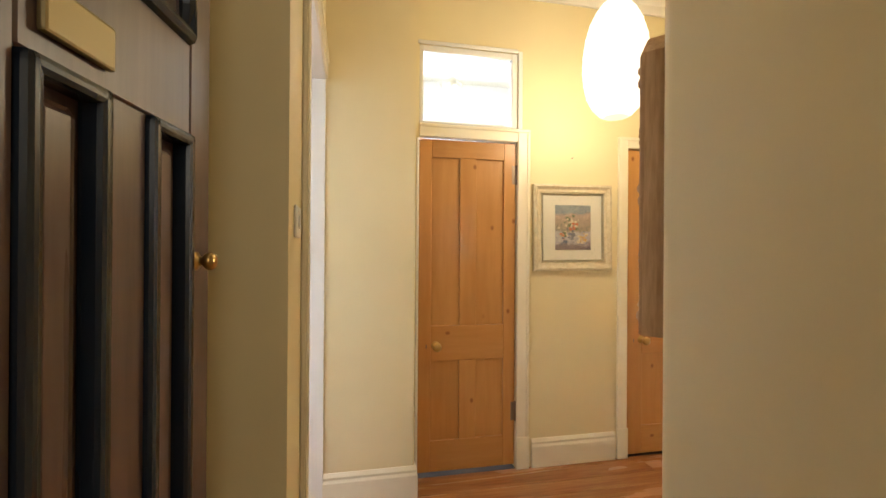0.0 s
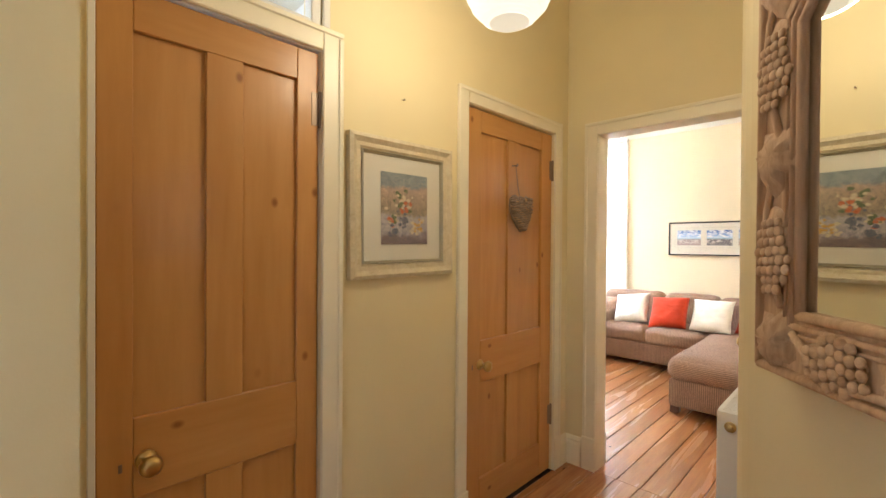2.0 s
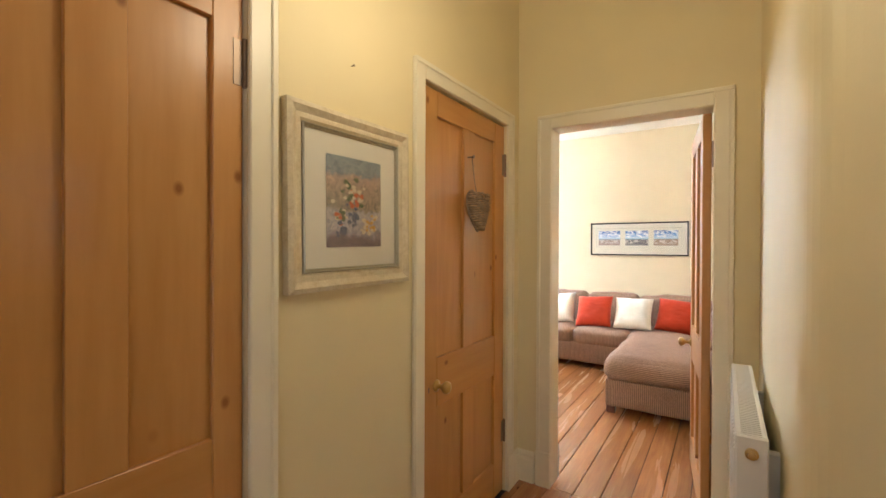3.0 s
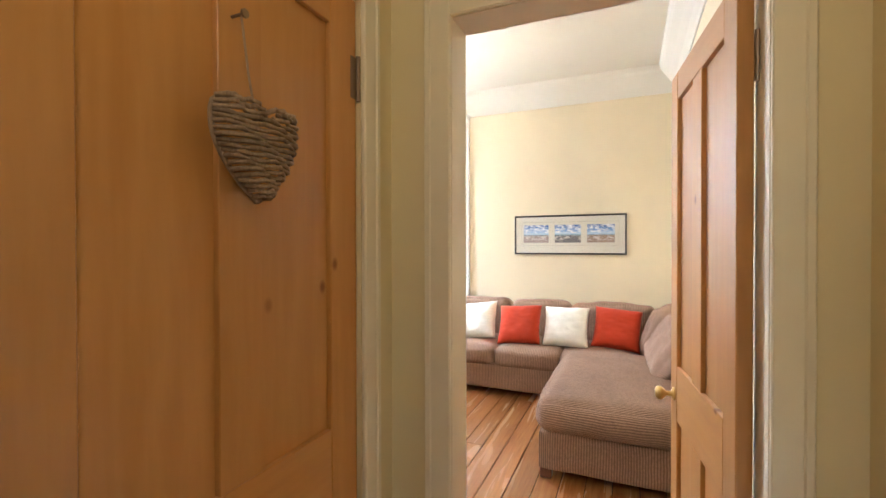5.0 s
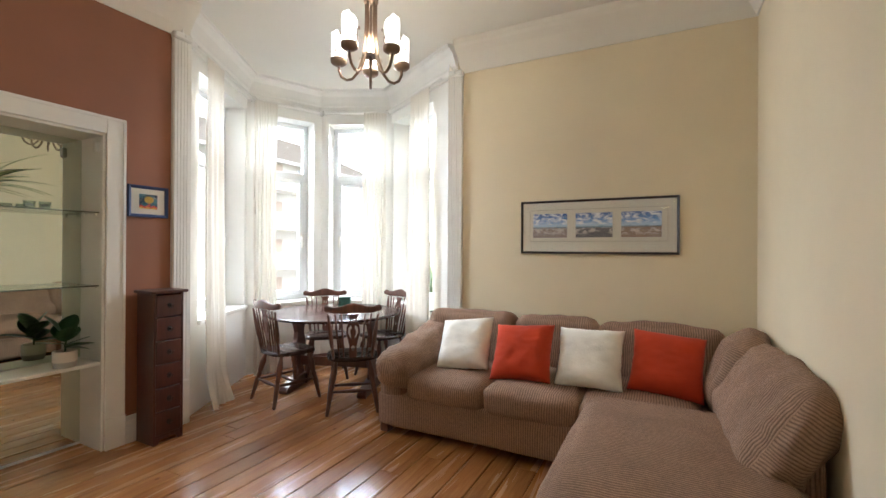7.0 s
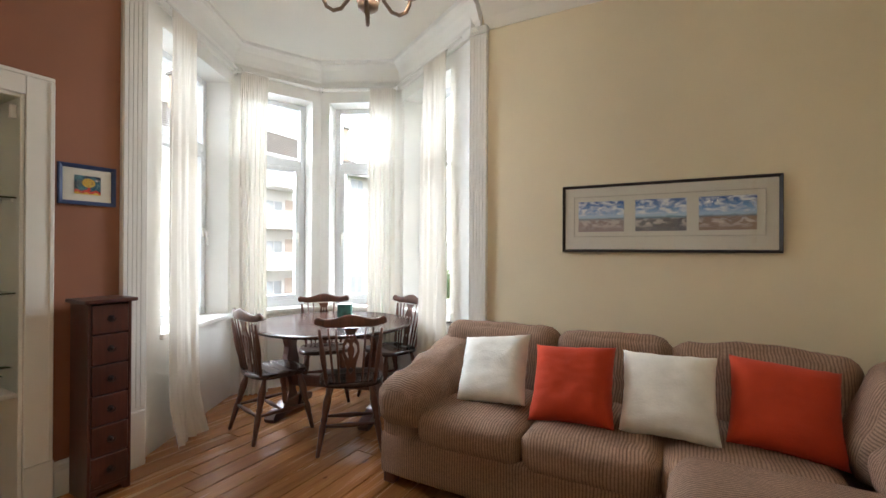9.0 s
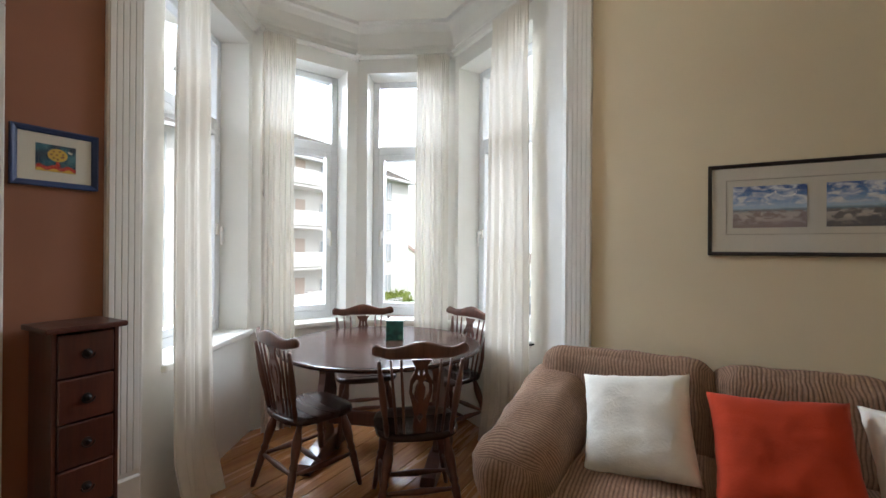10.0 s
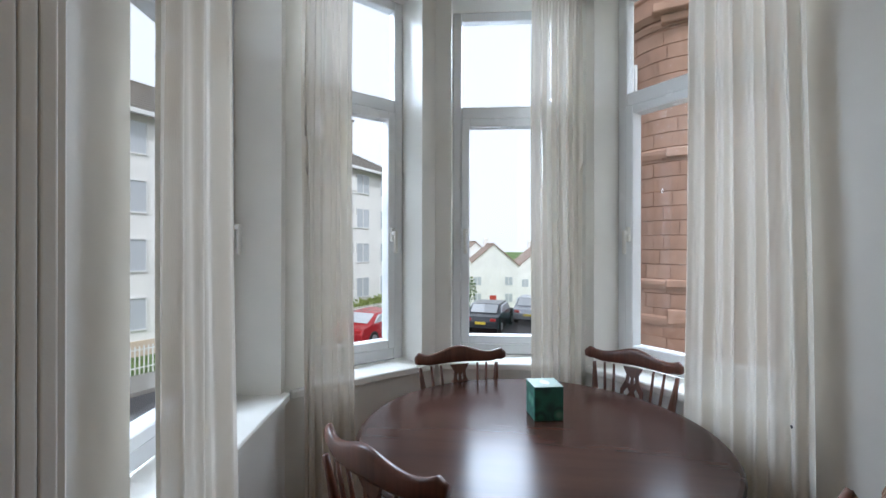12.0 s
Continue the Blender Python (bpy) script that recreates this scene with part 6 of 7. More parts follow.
    vine_leaf(w / 2, e, 0.062, 0.3)
    vine([(0.10, e + 0.03), (0.17, e - 0.036), (w / 2, e - 0.02), (w - 0.17, e - 0.036), (w - 0.10, e + 0.03)])
    vine_leaf(w / 2, h - 0.054, 0.060, 1.5)


MIRROR_AT, MIRROR_W = 0.668, 0.63
carved_mirror()

# ---- outside ----
GZ = -2.8
M_GRASS = material("grass", (0.10, 0.17, 0.035), 0.9)
_v = coords(M_GRASS)
wire(M_GRASS, ramp(M_GRASS, noise_tex(M_GRASS, _v, 1.6, 6, 0.7), [(0.3, (0.06, 0.11, 0.02)), (0.55, (0.12, 0.20, 0.04)), (0.75, (0.20, 0.24, 0.07))]), shader(M_GRASS).inputs["Base Color"])
bump(M_GRASS, noise_tex(M_GRASS, _v, 40, 3), 0.6, 0.05)
M_ROAD = painted("asphalt", (0.055, 0.055, 0.058), 0.85, 0.25, 0.3)
M_PAVE = painted("paving", (0.24, 0.23, 0.21), 0.85, 0.15, 0.2)
M_HARL = painted("white_harling", (0.84, 0.83, 0.80), 0.9, 0.06, 0.5, 0.6)
M_CREAMH = painted("cream_harling", (0.62, 0.50, 0.38), 0.9, 0.06, 0.5, 0.6)
M_SLATE = painted("roof_tile", (0.20, 0.18, 0.16), 0.8, 0.2, 0.6, 3)
M_SAND = painted("red_sandstone", (0.38, 0.225, 0.16), 0.9, 0.18, 0.4, 1.5)
M_SANDB = painted("red_sandstone_course", (0.44, 0.27, 0.195), 0.9, 0.2, 0.4, 2.5)
M_PANE = material("far_window_glass", (0.50, 0.53, 0.56), 0.1)
M_TRIM = material("white_window_trim", (0.75, 0.75, 0.74), 0.5)
M_GREENLEAF = material("hedge_leaf", (0.10, 0.17, 0.04), 0.6)
M_BARK = painted("bark", (0.12, 0.09, 0.06), 0.9, 0.3, 0.6, 8)

def ground_z(x):
    """Level by the house, falling away down the street."""
    return GZ - 0.135 * max(0.0, min(x, 80) - 34)


bm = bmesh.new()
rows = [[bm.verts.new((x, y, ground_z(x))) for y in (-800, 60, 900)] for x in (-700, 0, 34, 40, 60, 80, 1500)]
for a, b in zip(rows, rows[1:]):
    for i in range(2):
        bm.faces.new((a[i], b[i], b[i + 1], a[i + 1]))
solid("ground", bm, M_GRASS, "grass ground falling away to the horizon", "ground", kind="structure")
bm = bmesh.new()
add_box(bm, (-60, 9.6, GZ), (34, 18.6, GZ + 0.02))
vs = [bm.verts.new((x, y, ground_z(x) + 0.02)) for x, y in ((34, 9.6), (80, 9.6), (80, 18.6), (34, 18.6))]
bm.faces.new(vs)
add_box(bm, (10.6, -60, GZ), (16.4, 9.6, GZ + 0.02))
solid("road", bm, M_ROAD, "grey asphalt street with a side street", "road", kind="structure")
bm = bmesh.new()
add_box(bm, (-60, 18.6, GZ), (34, 20.4, GZ + 0.14))
add_box(bm, (16.4, 8.0, GZ), (34, 9.6, GZ + 0.14))
add_box(bm, (16.4, -60, GZ), (18.0, 8.0, GZ + 0.14))
add_box(bm, (-60, 8.0, GZ), (10.6, 9.6, GZ + 0.14))
solid("pavement", bm, M_PAVE, "grey paved footways with raised kerbs", "pavement", kind="structure")


def far_window(parent, m, w=1.15, h=1.3, bars=2):
    win = part("window", box((-w / 2, -0.02, 0), (w / 2, 0.02, h)), M_PANE, parent, "dark glazed window")
    win.matrix_world = m
    bm = bmesh.new()
    for lo, hi in (((-w / 2 - 0.05, -0.06, -0.06), (w / 2 + 0.05, 0.0, 0)), ((-w / 2 - 0.05, -0.06, h), (w / 2 + 0.05, 0, h + 0.05)), ((-w / 2 - 0.05, -0.06, 0), (-w / 2, 0, h)), ((w / 2, -0.06, 0), (w / 2 + 0.05, 0, h))):
        add_box(bm, lo, hi)
    for i in range(1, bars):
        x = -w / 2 + w * i / bars
        add_box(bm, (x - 0.03, -0.05, 0), (x + 0.03, 0, h))
    fr = part("frame", bm, M_TRIM, win)
    return win


def apartment_block():
    b = thing("apartment_block", "white harled four-storey apartment block with balconies and tiled roof", "building")
    x0, x1, y0, y1, zt = -6.0, 33.5, 23.6, 33.0, 6.6
    part("wall", box((x0, y0, GZ), (x1, y1, zt)), M_HARL, b)
    part("plinth", box((x0 - 0.03, y0 - 0.06, GZ), (x1 + 0.03, y0 + 0.1, GZ + 0.6)), M_CREAMH, b)
    bm = bmesh.new()
    o = 0.55
    lo = [bm.verts.new(p) for p in ((x0 - o, y0 - o, zt), (x1 + o, y0 - o, zt), (x1 + o, y1 + o, zt), (x0 - o, y1 + o, zt))]
    ym = (y0 + y1) / 2
    hi = [bm.verts.new((x0 + 4.5, ym, zt + 2.9)), bm.verts.new((x1 - 4.5, ym, zt + 2.9))]
    for f in ((lo[0], lo[1], hi[1], hi[0]), (lo[1], lo[2], hi[1]), (lo[2], lo[3], hi[0], hi[1]), (lo[3], lo[0], hi[0]), (lo[3], lo[2], lo[1], lo[0])):
        bm.faces.new(f)
    roof = part("roof", bm, M_SLATE, b, "brown tiled hipped roof")
    bm = bmesh.new()
    for k in range(14):
        z = zt + 0.05 + k * 0.2
        yy = y0 - o + (ym - y0 + o) * (z - zt) / 2.9
        ins = (z - zt) / 2.9
        add_box(bm, (x0 - o + ins * 5.05, yy - 0.04, z - 0.03), (x1 + o - ins * 5.05, yy + 0.06, z + 0.045))
    part("tile_courses", bm, M_SLATE, roof)
    part("gutter", box((x0 - o - 0.05, y0 - o - 0.1, zt - 0.14), (x1 + o + 0.05, y0 - o + 0.02, zt + 0.04), 0.02), M_TRIM, b, "white eaves gutter")
    for cx in (8.0, 18.0, 29.2):
        ch = part("chimney", box((cx - 0.7, ym - 2.6, zt + 0.8), (cx + 0.7, ym - 1.2, zt + 3.9)), M_CREAMH, b, "buff rendered chimney stack")
        part("chimney_cap", box((cx - 0.8, ym - 2.7, zt + 3.9), (cx + 0.8, ym - 1.1, zt + 4.05)), M_PAVE, ch)
    for r in range(4):
        z = -1.75 + r * 2.28
        x = -4.5
        k = 0
        while x < 33:
            if not 20.4 < x < 26.6:
                far_window(b, pose(x, y0 - 0.01, z), 1.25 if k % 3 else 0.8, 1.2)
            x += 2.35
            k += 1
        for bx in (21.6, 24.9):
            bal = part("balcony", box((bx - 1.35, y0 - 1.25, z - 0.35), (bx + 1.35, y0, z - 0.2)), M_HARL, b, "white balcony slab")
            part("parapet", box((bx - 1.35, y0 - 1.3, z - 0.2), (bx + 1.35, y0 - 1.2, z + 0.62), 0.02), M_HARL, bal)
            for sx in (-1.35, 1.25):
                part("parapet", box((bx + sx, y0 - 1.2, z - 0.2), (bx + sx + 0.1, y0, z + 0.62), 0.02), M_HARL, bal)
            far_window(b, pose(bx - 0.4, y0 - 0.01, z), 1.1, 1.25)
            door = part("balcony_door", box((bx + 0.45, y0 - 0.03, z - 0.2), (bx + 1.15, y0 + 0.02, z + 1.4)), material("brown_door_%d" % r, (0.62, 0.52, 0.45), 0.6), b)
    return b


apartment_block()


def sandstone_tenement():
    b = thing("tenement", "red sandstone tenement with moulded cornice across the side street", "building")
    x0, x1, y0, y1, zt = 18.0, 34.0, -24.0, 5.3, 7.5
    part("wall", box((x0, y0, GZ), (x1, y1, zt)), M_SAND, b)
    for z, d, h in ((zt - 0.1, 0.45, 0.22), (zt - 0.32, 0.25, 0.2), (3.75, 0.14, 0.25), (0.4, 0.14, 0.22), (-0.55, 0.1, 0.4)):
        part("string_course", box((x0 - d, y0, z), (x1 + d, y1 + d, z + h), 0.03), M_SANDB, b, "moulded sandstone string course")
    part("parapet", box((x0 + 0.1, y0, zt + 0.12), (x0 + 0.5, y1 - 0.1, zt + 0.75), 0.02), M_SAND, b)
    part("roof", box((x0 + 0.6, y0, zt + 0.1), (x1, y1 - 0.6, zt + 0.4)), M_SLATE, b)
    ch = part("chimney", box((x0 + 1.5, 2.5, zt + 0.4), (x0 + 2.6, 4.6, zt + 2.6)), M_SANDB, b)
    part("chimney_cap", box((x0 + 1.4, 2.4, zt + 2.6), (x0 + 2.7, 4.7, zt + 2.8)), M_PAVE, ch)
    r = random.Random(4)
    sizes = {}
    for k in range(26):
        z = GZ + 0.2 + k * 0.38
        if z > zt - 0.5:
            break
        y = -1.2 + r.uniform(0, 0.5)
        while y < 3.6:
            w = r.choice((0.55, 0.75, 0.95))
            if not any(abs(y + w / 2 - wy) < 0.5 + w / 2 and wz - 0.25 < z + 0.19 < wz + 1.95 for wy in (-2.4, 1.1) for wz in (-2.1, 1.2, 4.6)):
                part("stone", box((x0 - r.uniform(0.02, 0.045), y + 0.012, z + 0.012), (x0 + 0.05, y + w - 0.012, z + 0.37), 0.008), M_SANDB if r.random() < 0.4 else M_SAND, b)
            y += w
    for wz in (-2.1, 1.2, 4.6):
        for wy in (-6, -2.4, 1.1):
            far_window(b, pose(x0 - 0.02, wy, wz, 0, 0, -90), 1.0, 1.75, 1)
    # round corner turret: coursed stone drum, moulded bands, sash windows in tall strips
    cx, cy, rad = 19.55, 5.0, 1.6
    prof, z = [], GZ
    while z < zt:
        prof += [(rad - 0.02, z), (rad, z + 0.015), (rad, z + 0.365), (rad - 0.02, z + 0.38)]
        z += 0.38
    drum = part("turret", lathe(prof, 40, pose(cx, cy, 0)), M_SAND, b, "round red sandstone corner turret")
    for z, d, h in ((zt - 0.35, 0.10, 0.2), (zt - 0.15, 0.28, 0.24), (3.75, 0.09, 0.26), (0.35, 0.10, 0.26), (-0.6, 0.07, 0.26)):
        part("string_course", lathe([(rad - 0.1, z), (rad + d * 0.5, z), (rad + d, z + h * 0.5), (rad + d, z + h * 0.8), (rad + d * 0.6, z + h), (rad - 0.1, z + h)], 40, pose(cx, cy, 0)), M_SANDB, drum)
    part("turret_parapet", lathe([(rad - 0.1, zt), (rad + 0.02, zt + 0.05), (rad + 0.02, zt + 0.55), (rad + 0.1, zt + 0.6), (rad + 0.1, zt + 0.72), (rad - 0.2, zt + 0.72)], 40, pose(cx, cy, 0)), M_SANDB, drum)
    for wz in (-2.1, 1.2, 4.6):
        for a in (122,):
            m = pose(cx, cy, wz) @ pose(0, 0, 0, 0, 0, a + 90) @ pose(0, -rad + 0.0, 0)
            far_window(b, m, 0.72, 1.8, 1)
            part("sill", box((-0.48, -0.14, -0.16), (0.48, 0.05, -0.06), 0.02), M_SANDB, b).matrix_world = m
    # single stones of the drum on the side towards the street corner
    kinds = []
    for span in (16, 22, 28):
        bm = bmesh.new()
        ring = [(rad + q, radians(span) * (k / 4 - 0.5) * (1 - 0.012 * (q > 0))) for q in (-0.03, 0.018) for k in range(5)]
        low, top = ([bm.verts.new((d * math.cos(g), d * math.sin(g), z)) for d, g in ring] for z in (0.012, 0.366))
        for k in range(4):
            bm.faces.new((low[5 + k], low[6 + k], top[6 + k], top[5 + k]))
            bm.faces.new((top[k], top[5 + k], top[6 + k], top[k + 1]))
            bm.faces.new((low[k], low[k + 1], low[6 + k], low[5 + k]))
        bm.faces.new((low[0], low[5], top[5], top[0]))
        bm.faces.new((low[9], low[4], top[4], top[9]))
        bmesh.ops.recalc_face_normals(bm, faces=bm.faces[:])
        kinds.append((span, [mesh_of("stone", bm.copy(), mat) for mat in (M_SAND, M_SANDB)]))
        bm.free()
    for course in range(26):
        z = GZ + course * 0.38
        a = 92 + (course % 2) * 9
        while a < 200:
            span, meshes = r.choice(kinds)
            mid = a + span / 2
            if not any(abs(mid - 122) < 14 + span / 2 and wz - 0.35 < z < wz + 1.9 for wz in (-2.1, 1.2, 4.6)):
                ob = new("stone", meshes[r.random() < 0.45])
                ob.parent = drum
                ob.matrix_local = pose(cx, cy, z, 0, 0, mid)
            a += span + 0.6
    part("shop_sign", box((x0 - 0.12, 2.2, 0.62), (x0 - 0.1, 3.4, 0.78)), M_TRIM, b, "small pale sign board with unreadable lettering")


sandstone_tenement()


def gabled_house(x, y, w, d, h, yaw, label, mat):
    b = thing("house", label, "house", "distant white houses", m=pose(x, y, ground_z(x) + 0.6, 0, 0, yaw))
    part("wall", box((-w / 2, -d / 2, -2), (w / 2, d / 2, h)), mat, b)
    bm = add_plate(bmesh.new(), [(-w / 2, h), (w / 2, h), (0, h + w * 0.42)], -d / 2, d / 2)
    part("gable", bm, mat, b)
    for s in (-1, 1):
        bm = box((-0.15, -d / 2 - 0.25, 0), (w / 2 * 1.19, d / 2 + 0.25, 0.14))
        bm.transform(pose(0, 0, h + w * 0.42 + 0.02) @ pose(0, 0, 0, 0, 40 if s > 0 else 140, 0))
        part("roof_slope", bm, M_PINKROOF, b, "pale brown tiled roof slope")
    ch = part("chimney", box((-0.5, d / 2 - 1.2, h + w * 0.3), (0.5, d / 2 - 0.4, h + w * 0.42 + 1.2)), mat, b)
    base = b.matrix_world
    for fl in range(int(h // 2.6)):
        for wx in (-w * 0.27, w * 0.27):
            far_window(b, base @ pose(wx, -d / 2 - 0.02, 0.8 + fl * 2.6), 1.1, 1.25)
    part("front_door", box((-0.5, -d / 2 - 0.06, -0.3), (0.5, -d / 2 + 0.02, 1.8)), M_REDDOOR, b, "red front door")


M_PINKROOF = painted("pale_brown_tile", (0.36, 0.27, 0.22), 0.85, 0.15, 0.3, 2)
M_REDDOOR = material("red_door", (0.45, 0.06, 0.04), 0.5)
for x, y, w, d, h, yaw in ((66, 38, 9, 11, 6.0, -62), (74, 33, 9, 12, 6.0, -62), (62, 46, 9, 10, 6.2, -60), (84, 28, 10, 12, 6.0, -64), (90, 46, 12, 14, 6.2, -40), (88, 15.5, 9, 12, 6.0, -70)):
    gabled_house(x, y, w, d, h, yaw, "distant white rendered house with pale tiled roof", M_HARL)


def bush(name, label, x, y, rx, ry, h, count, seed, mats, trunk=0.0):
    """Shrub or tree crown of many small leaf clumps, uneven and with gaps."""
    r = random.Random(seed)
    b = thing(name, label, "tree" if trunk else "bush", m=pose(x, y, ground_z(x)))
    part("trunk", turned(bmesh.new(), (0, 0, 0), (0.1, 0, max(trunk, 0.4)), [(0.16 if trunk else 0.06, 0), (0.1 if trunk else 0.04, 1)]), M_BARK, b)
    for k in range(4):
        a = r.uniform(0, 6.28)
        q = (math.cos(a) * rx * 0.6, math.sin(a) * ry * 0.6, trunk + h * r.uniform(0.4, 0.8))
        part("limb", turned(bmesh.new(), (0.05, 0, max(trunk, 0.3) * 0.9), q, [(0.06, 0), (0.02, 1)]), M_BARK, b)
    bm = bmesh.new()
    lobes = [(r.uniform(-0.55, 0.55) * rx, r.uniform(-0.55, 0.55) * ry, trunk + h * r.uniform(0.3, 0.75), r.uniform(0.3, 0.55)) for _ in range(9)]
    for i in range(count):
        lx, ly, lz, lr = r.choice(lobes)
        u = Vector((r.gauss(0, 1), r.gauss(0, 1), r.gauss(0, 1))).normalized() * lr * r.uniform(0.6, 1.1)
        p = Vector((lx + u.x * rx, ly + u.y * ry, max(0.1, lz + u.z * h)))
        s = r.uniform(0.07, 0.16)
        t = Euler((r.uniform(0, 6), r.uniform(0, 6), r.uniform(0, 6))).to_matrix()
        vs = [bm.verts.new(p + t @ Vector(q) * s) for q in ((-1, 0, 0), (0, -0.6, 0.1), (1, 0, 0), (0, 0.6, 0.1))]
        bm.faces.new(vs)
    part("crown", bm, mats, b, "uneven crown of small green leaves")


M_YELLOWLEAF = material("spring_leaf", (0.22, 0.28, 0.05), 0.6)
bush("shrub", "dark green rounded shrub beside the street", 34.0, 19.6, 1.7, 1.4, 2.4, 2600, 1, M_GREENLEAF)
bush("shrub", "yellow-green shrub on the grass bank", 36.5, 21.4, 2.0, 1.8, 3.2, 3000, 2, M_YELLOWLEAF)
bush("tree", "bushy green street tree by the side road", 44.0, 13.5, 3.2, 2.6, 4.2, 3600, 3, M_GREENLEAF, 1.6)
bush("tree", "small yellow-green tree far down the street", 48.0, 11.0, 2.4, 2.2, 3.4, 3000, 5, M_YELLOWLEAF, 1.2)
bush("hedge", "clipped yellow-green hedge before the apartment block", 27.0, 21.8, 4.5, 0.6, 1.1, 3000, 4, M_YELLOWLEAF)


def parked_car(x, y, yaw, paint, label):
    c = thing("parked_car", label, "car", "parked cars", m=pose(x, y, ground_z(x) + 0.02, 0, 7.7 if x > 34 else 0, yaw))
    prof = [(-2.1, 0.32), (-2.12, 0.62), (-2.0, 0.86), (-1.55, 0.95), (-0.95, 1.38), (0.35, 1.43), (1.05, 0.98), (1.85, 0.84), (2.1, 0.62), (2.12, 0.34), (1.75, 0.22), (-1.75, 0.22)]
    bm = bmesh.new()
    rows = []
    for y in (-0.86, -0.80, 0.80, 0.86):
        k = 0.0 if abs(y) < 0.85 else 1.0
        rows.append([bm.verts.new((px * (1 - 0.015 * k), y * (0.82 if pz > 1.2 else 1.0), pz - 0.02 * k)) for px, pz in prof])
    for a, b in zip(rows, rows[1:]):
        for i in range(len(prof)):
            bm.faces.new((a[i], a[(i + 1) % len(prof)], b[(i + 1) % len(prof)], b[i]))
    bm.faces.new(rows[0][::-1])
    bm.faces.new(rows[-1])
    bmesh.ops.recalc_face_normals(bm, faces=bm.faces[:])
    part("body", bm, paint, c)
    for pts in ([(-1.50, 0.99), (-0.98, 1.345), (-0.93, 1.32), (-1.42, 0.965)], [(1.0, 1.03), (0.42, 1.40), (0.38, 1.37), (0.92, 1.0)]):
        part("windscreen", add_plate(bmesh.new(), [(a - 0.02 if a < 0 else a + 0.02, z + 0.015) for a, z in pts], -0.66, 0.66), M_PANE, c, "dark tinted screen")
    for s in (-1, 1):
        bm = add_plate(bmesh.new(), [(-1.25, 0.99), (-0.85, 1.31), (0.3, 1.35), (0.85, 1.0)], s * 0.80 - 0.06, s * 0.80 + 0.045)
        part("side_window", bm, M_PANE, c)
        for x0 in (-1.3, 1.3):
            wheel = part("wheel", lathe([(0.18, -0.1), (0.31, -0.1), (0.33, -0.07), (0.33, 0.07), (0.31, 0.1), (0.18, 0.1)], 20, pose(x0, s * 0.80, 0.33, 90)), M_DARK, c, "black tyre")
            part("rim", lathe([(0.02, -0.11), (0.19, -0.105), (0.19, 0.105), (0.02, 0.11)], 16, pose(x0, s * 0.80, 0.33, 90)), M_RIM, wheel)
        part("tail_light", box((-2.13, s * 0.62 - 0.14, 0.66), (-2.03, s * 0.62 + 0.14, 0.8), 0.02), M_REDLAMP, c)
        part("headlight", box((2.0, s * 0.6 - 0.15, 0.62), (2.1, s * 0.6 + 0.15, 0.75), 0.02), M_RIM, c)
    part("number_plate", box((-2.15, -0.26, 0.50), (-2.11, 0.26, 0.62)), M_YPLATE, c, "yellow rear number plate")


M_RIM = material("alloy", (0.5, 0.5, 0.52), 0.3, 0.8)
M_REDLAMP = material("red_lamp", (0.4, 0.02, 0.02), 0.3)
M_YPLATE = material("yellow_plate", (0.65, 0.5, 0.05), 0.5)
parked_car(27.0, 13.9, 8, material("dark_grey_car_paint", (0.05, 0.055, 0.062), 0.2, 0.2), "dark grey hatchback parked in the street")
parked_car(30.6, 12.6, 8, material("silver_car_paint", (0.35, 0.37, 0.40), 0.25, 0.5), "silver-grey car parked in the street")
parked_car(21.6, 17.4, 0, material("red_car_paint", (0.35, 0.02, 0.025), 0.2), "red car parked along the kerb")
parked_car(38.5, 12.2, 8, material("blue_car_paint", (0.08, 0.12, 0.2), 0.25), "blue-grey car parked far down the street")

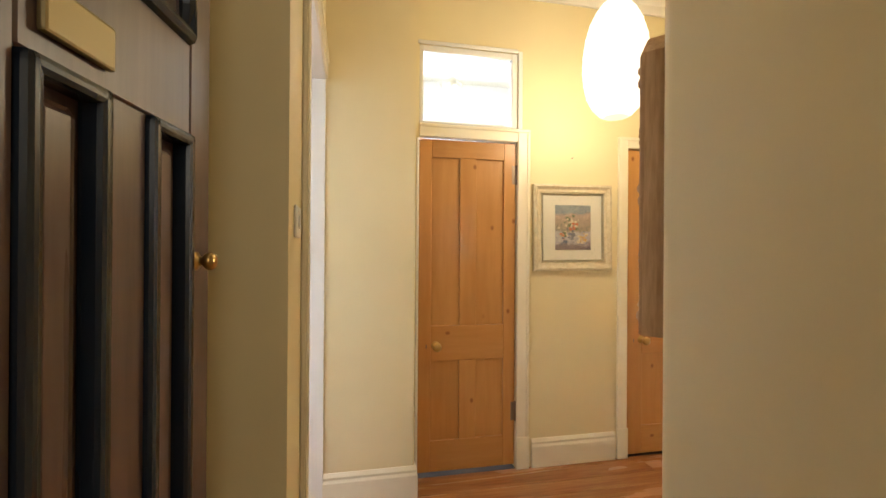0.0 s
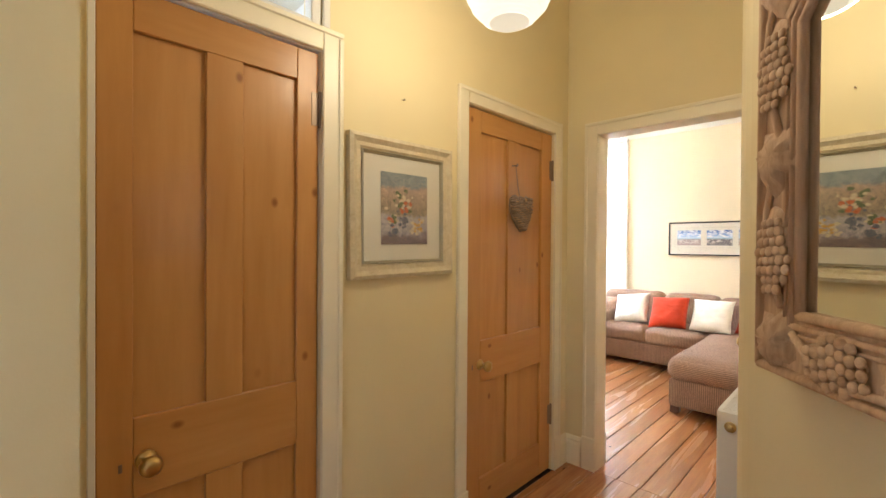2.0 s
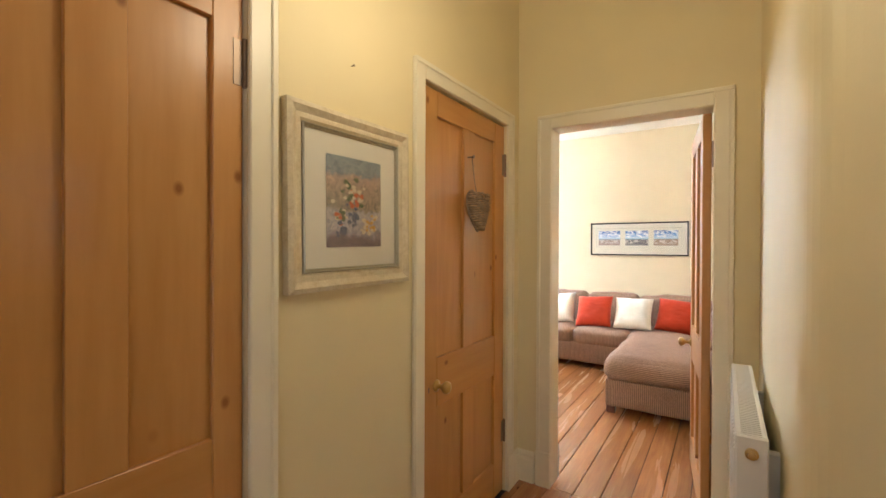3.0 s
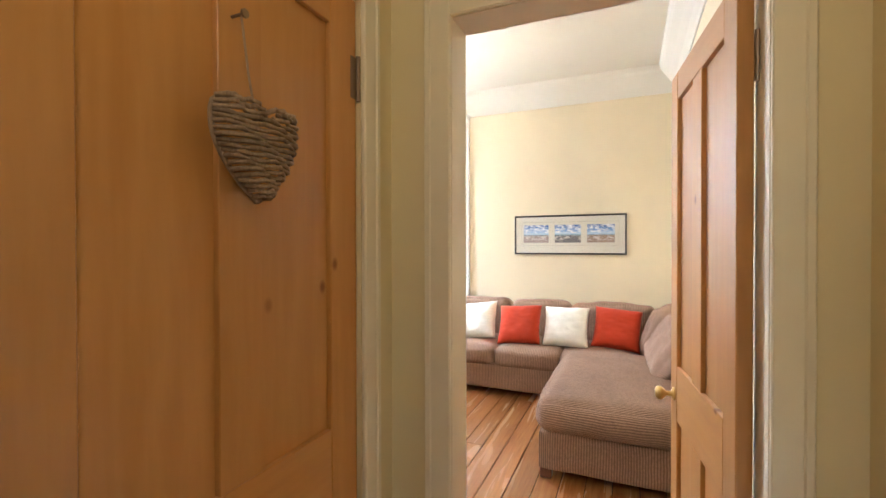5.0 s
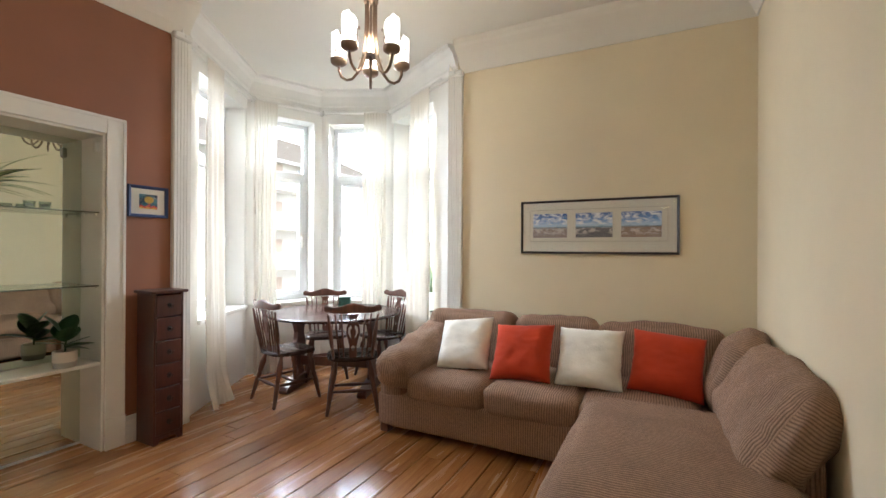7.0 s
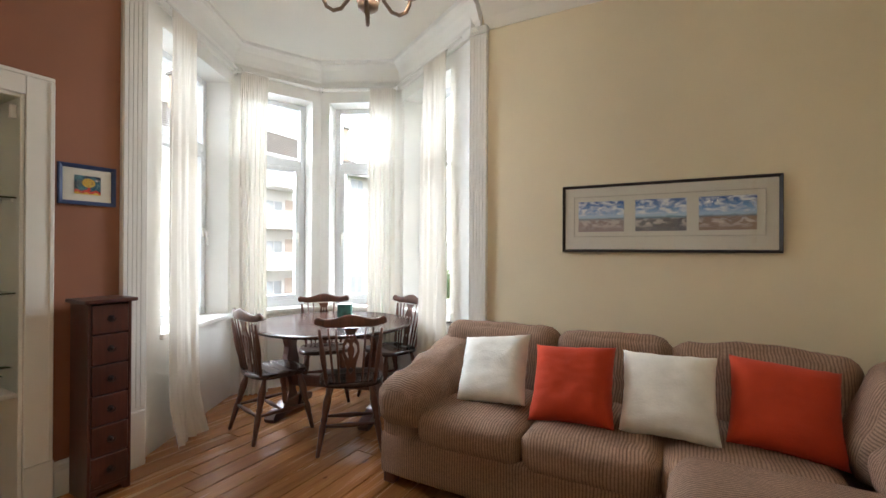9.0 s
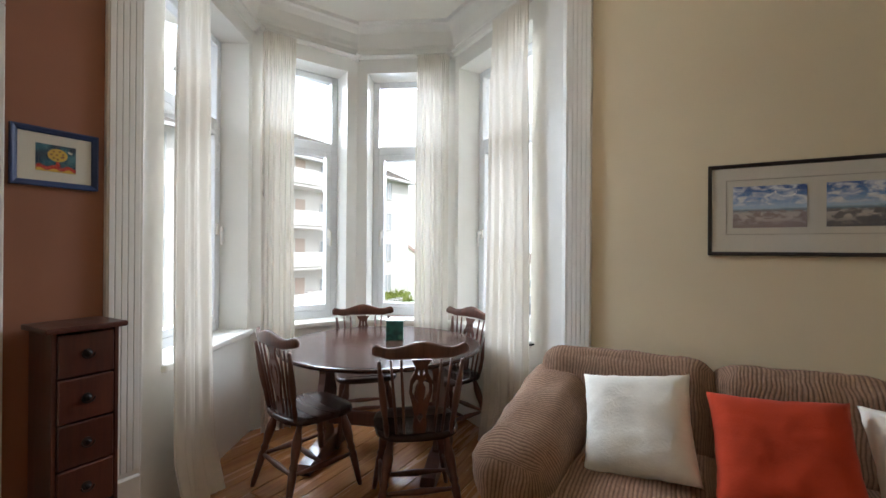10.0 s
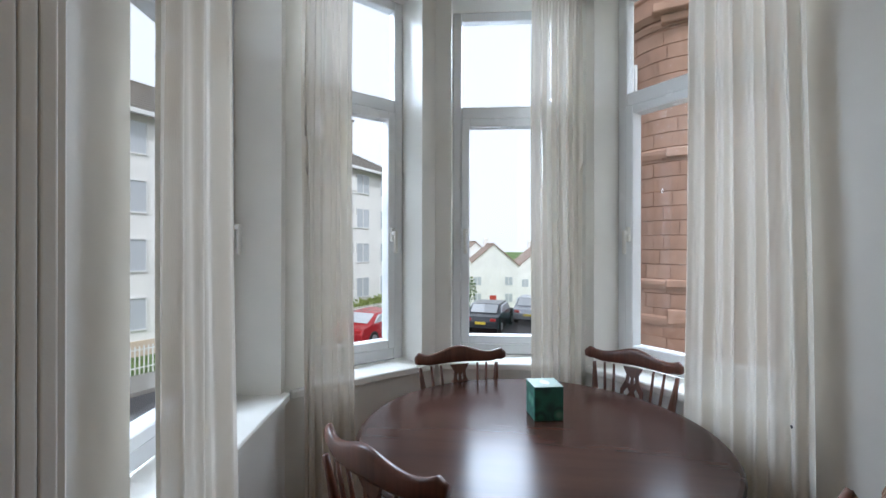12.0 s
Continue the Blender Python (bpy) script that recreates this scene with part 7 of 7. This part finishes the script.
post = thing("street_lamp", "slim grey street lamp post on the pavement", "street lamp", m=pose(29.0, 18.9, GZ))
part("pole", turned(bmesh.new(), (0, 0, 0), (0, 0, 6.2), [(0.09, 0), (0.08, 0.2), (0.05, 0.22), (0.04, 1)]), M_TRIM, post)
part("arm", add_tube(bmesh.new(), [(0, 0, 6.15), (0, -0.5, 6.45), (0, -1.1, 6.5)], 0.035), M_TRIM, post)
part("head", box((-0.12, -1.65, 6.42), (0.12, -1.05, 6.55), 0.04), M_TRIM, post)

fence = thing("picket_fence", "low white metal fence along the grass verge", "fence")
for i in range(150):
    x = 8.0 + i * 0.14
    part("picket", box((x, 20.9, GZ), (x + 0.035, 20.93, GZ + 0.95)), M_TRIM, fence)
for z in (0.2, 0.8):
    part("rail", box((8.0, 20.93, GZ + z), (29.0, 20.97, GZ + z + 0.04)), M_TRIM, fence)

# daylight through each bay window
for i, watts in enumerate((190, 200, 260, 260)):
    m, length = bay_frame(i)
    s, e = WINDOWS[i]
    c = m @ Vector(((s + e) / 2, 1.35, 3.0))
    t = Vector((5.8, 3.9, 0.5))
    area_lamp("bay_daylight", c, t, (e - s) * 1.6, 2.2, watts, (0.88, 0.95, 1.0), 125)
bulb("chandelier_bulbs", (5.613, 4.354, 2.59), 26, (1.0, 0.80, 0.56), 0.05)

# ---- floorboards, last ----
rng = random.Random(5)
BOARD = 0.143


def clip_board(x0, x1, y0, y1):
    bm = box((0, 0, -0.024), (x1 - x0, y1 - y0, 0))
    bmesh.ops.bevel(bm, geom=[e for e in bm.edges if all(v.co.z > -0.01 for v in e.verts)], offset=0.0025, segments=1, affect="EDGES")
    return bm


floors = bpy.data.objects["floor"]


def lay(x0, x1, y0, y1, lengths):
    y = y0
    while y < y1 - 0.02:
        ye = min(y + BOARD + rng.uniform(-0.006, 0.006), y1)
        x = x0
        while x < x1 - 0.01:
            xe = min(x + rng.uniform(*lengths), x1)
            if x1 - xe < 0.5:
                xe = x1
            ob = part("floorboard", clip_board(x + 0.001, xe - 0.001, y + rng.uniform(0.0012, 0.0042), ye - rng.uniform(0.0008, 0.0026)), M_BOARD, floors)
            ob.location = (x + 0.001, y + 0.001, rng.uniform(-0.0012, 0.0008))
            x = xe
        y = ye


lay(XE, 8.2, YS2 - 0.04, 6.75, (1.6, 3.6))
lay(0.2, XE, 1.6, YN, (1.2, 3.3))
lay(-0.1, PASS_X, -0.9, 1.6, (1.0, 2.0))
lay(-2.4, 0.2, 2.0, 6.5, (2.0, 3.0))
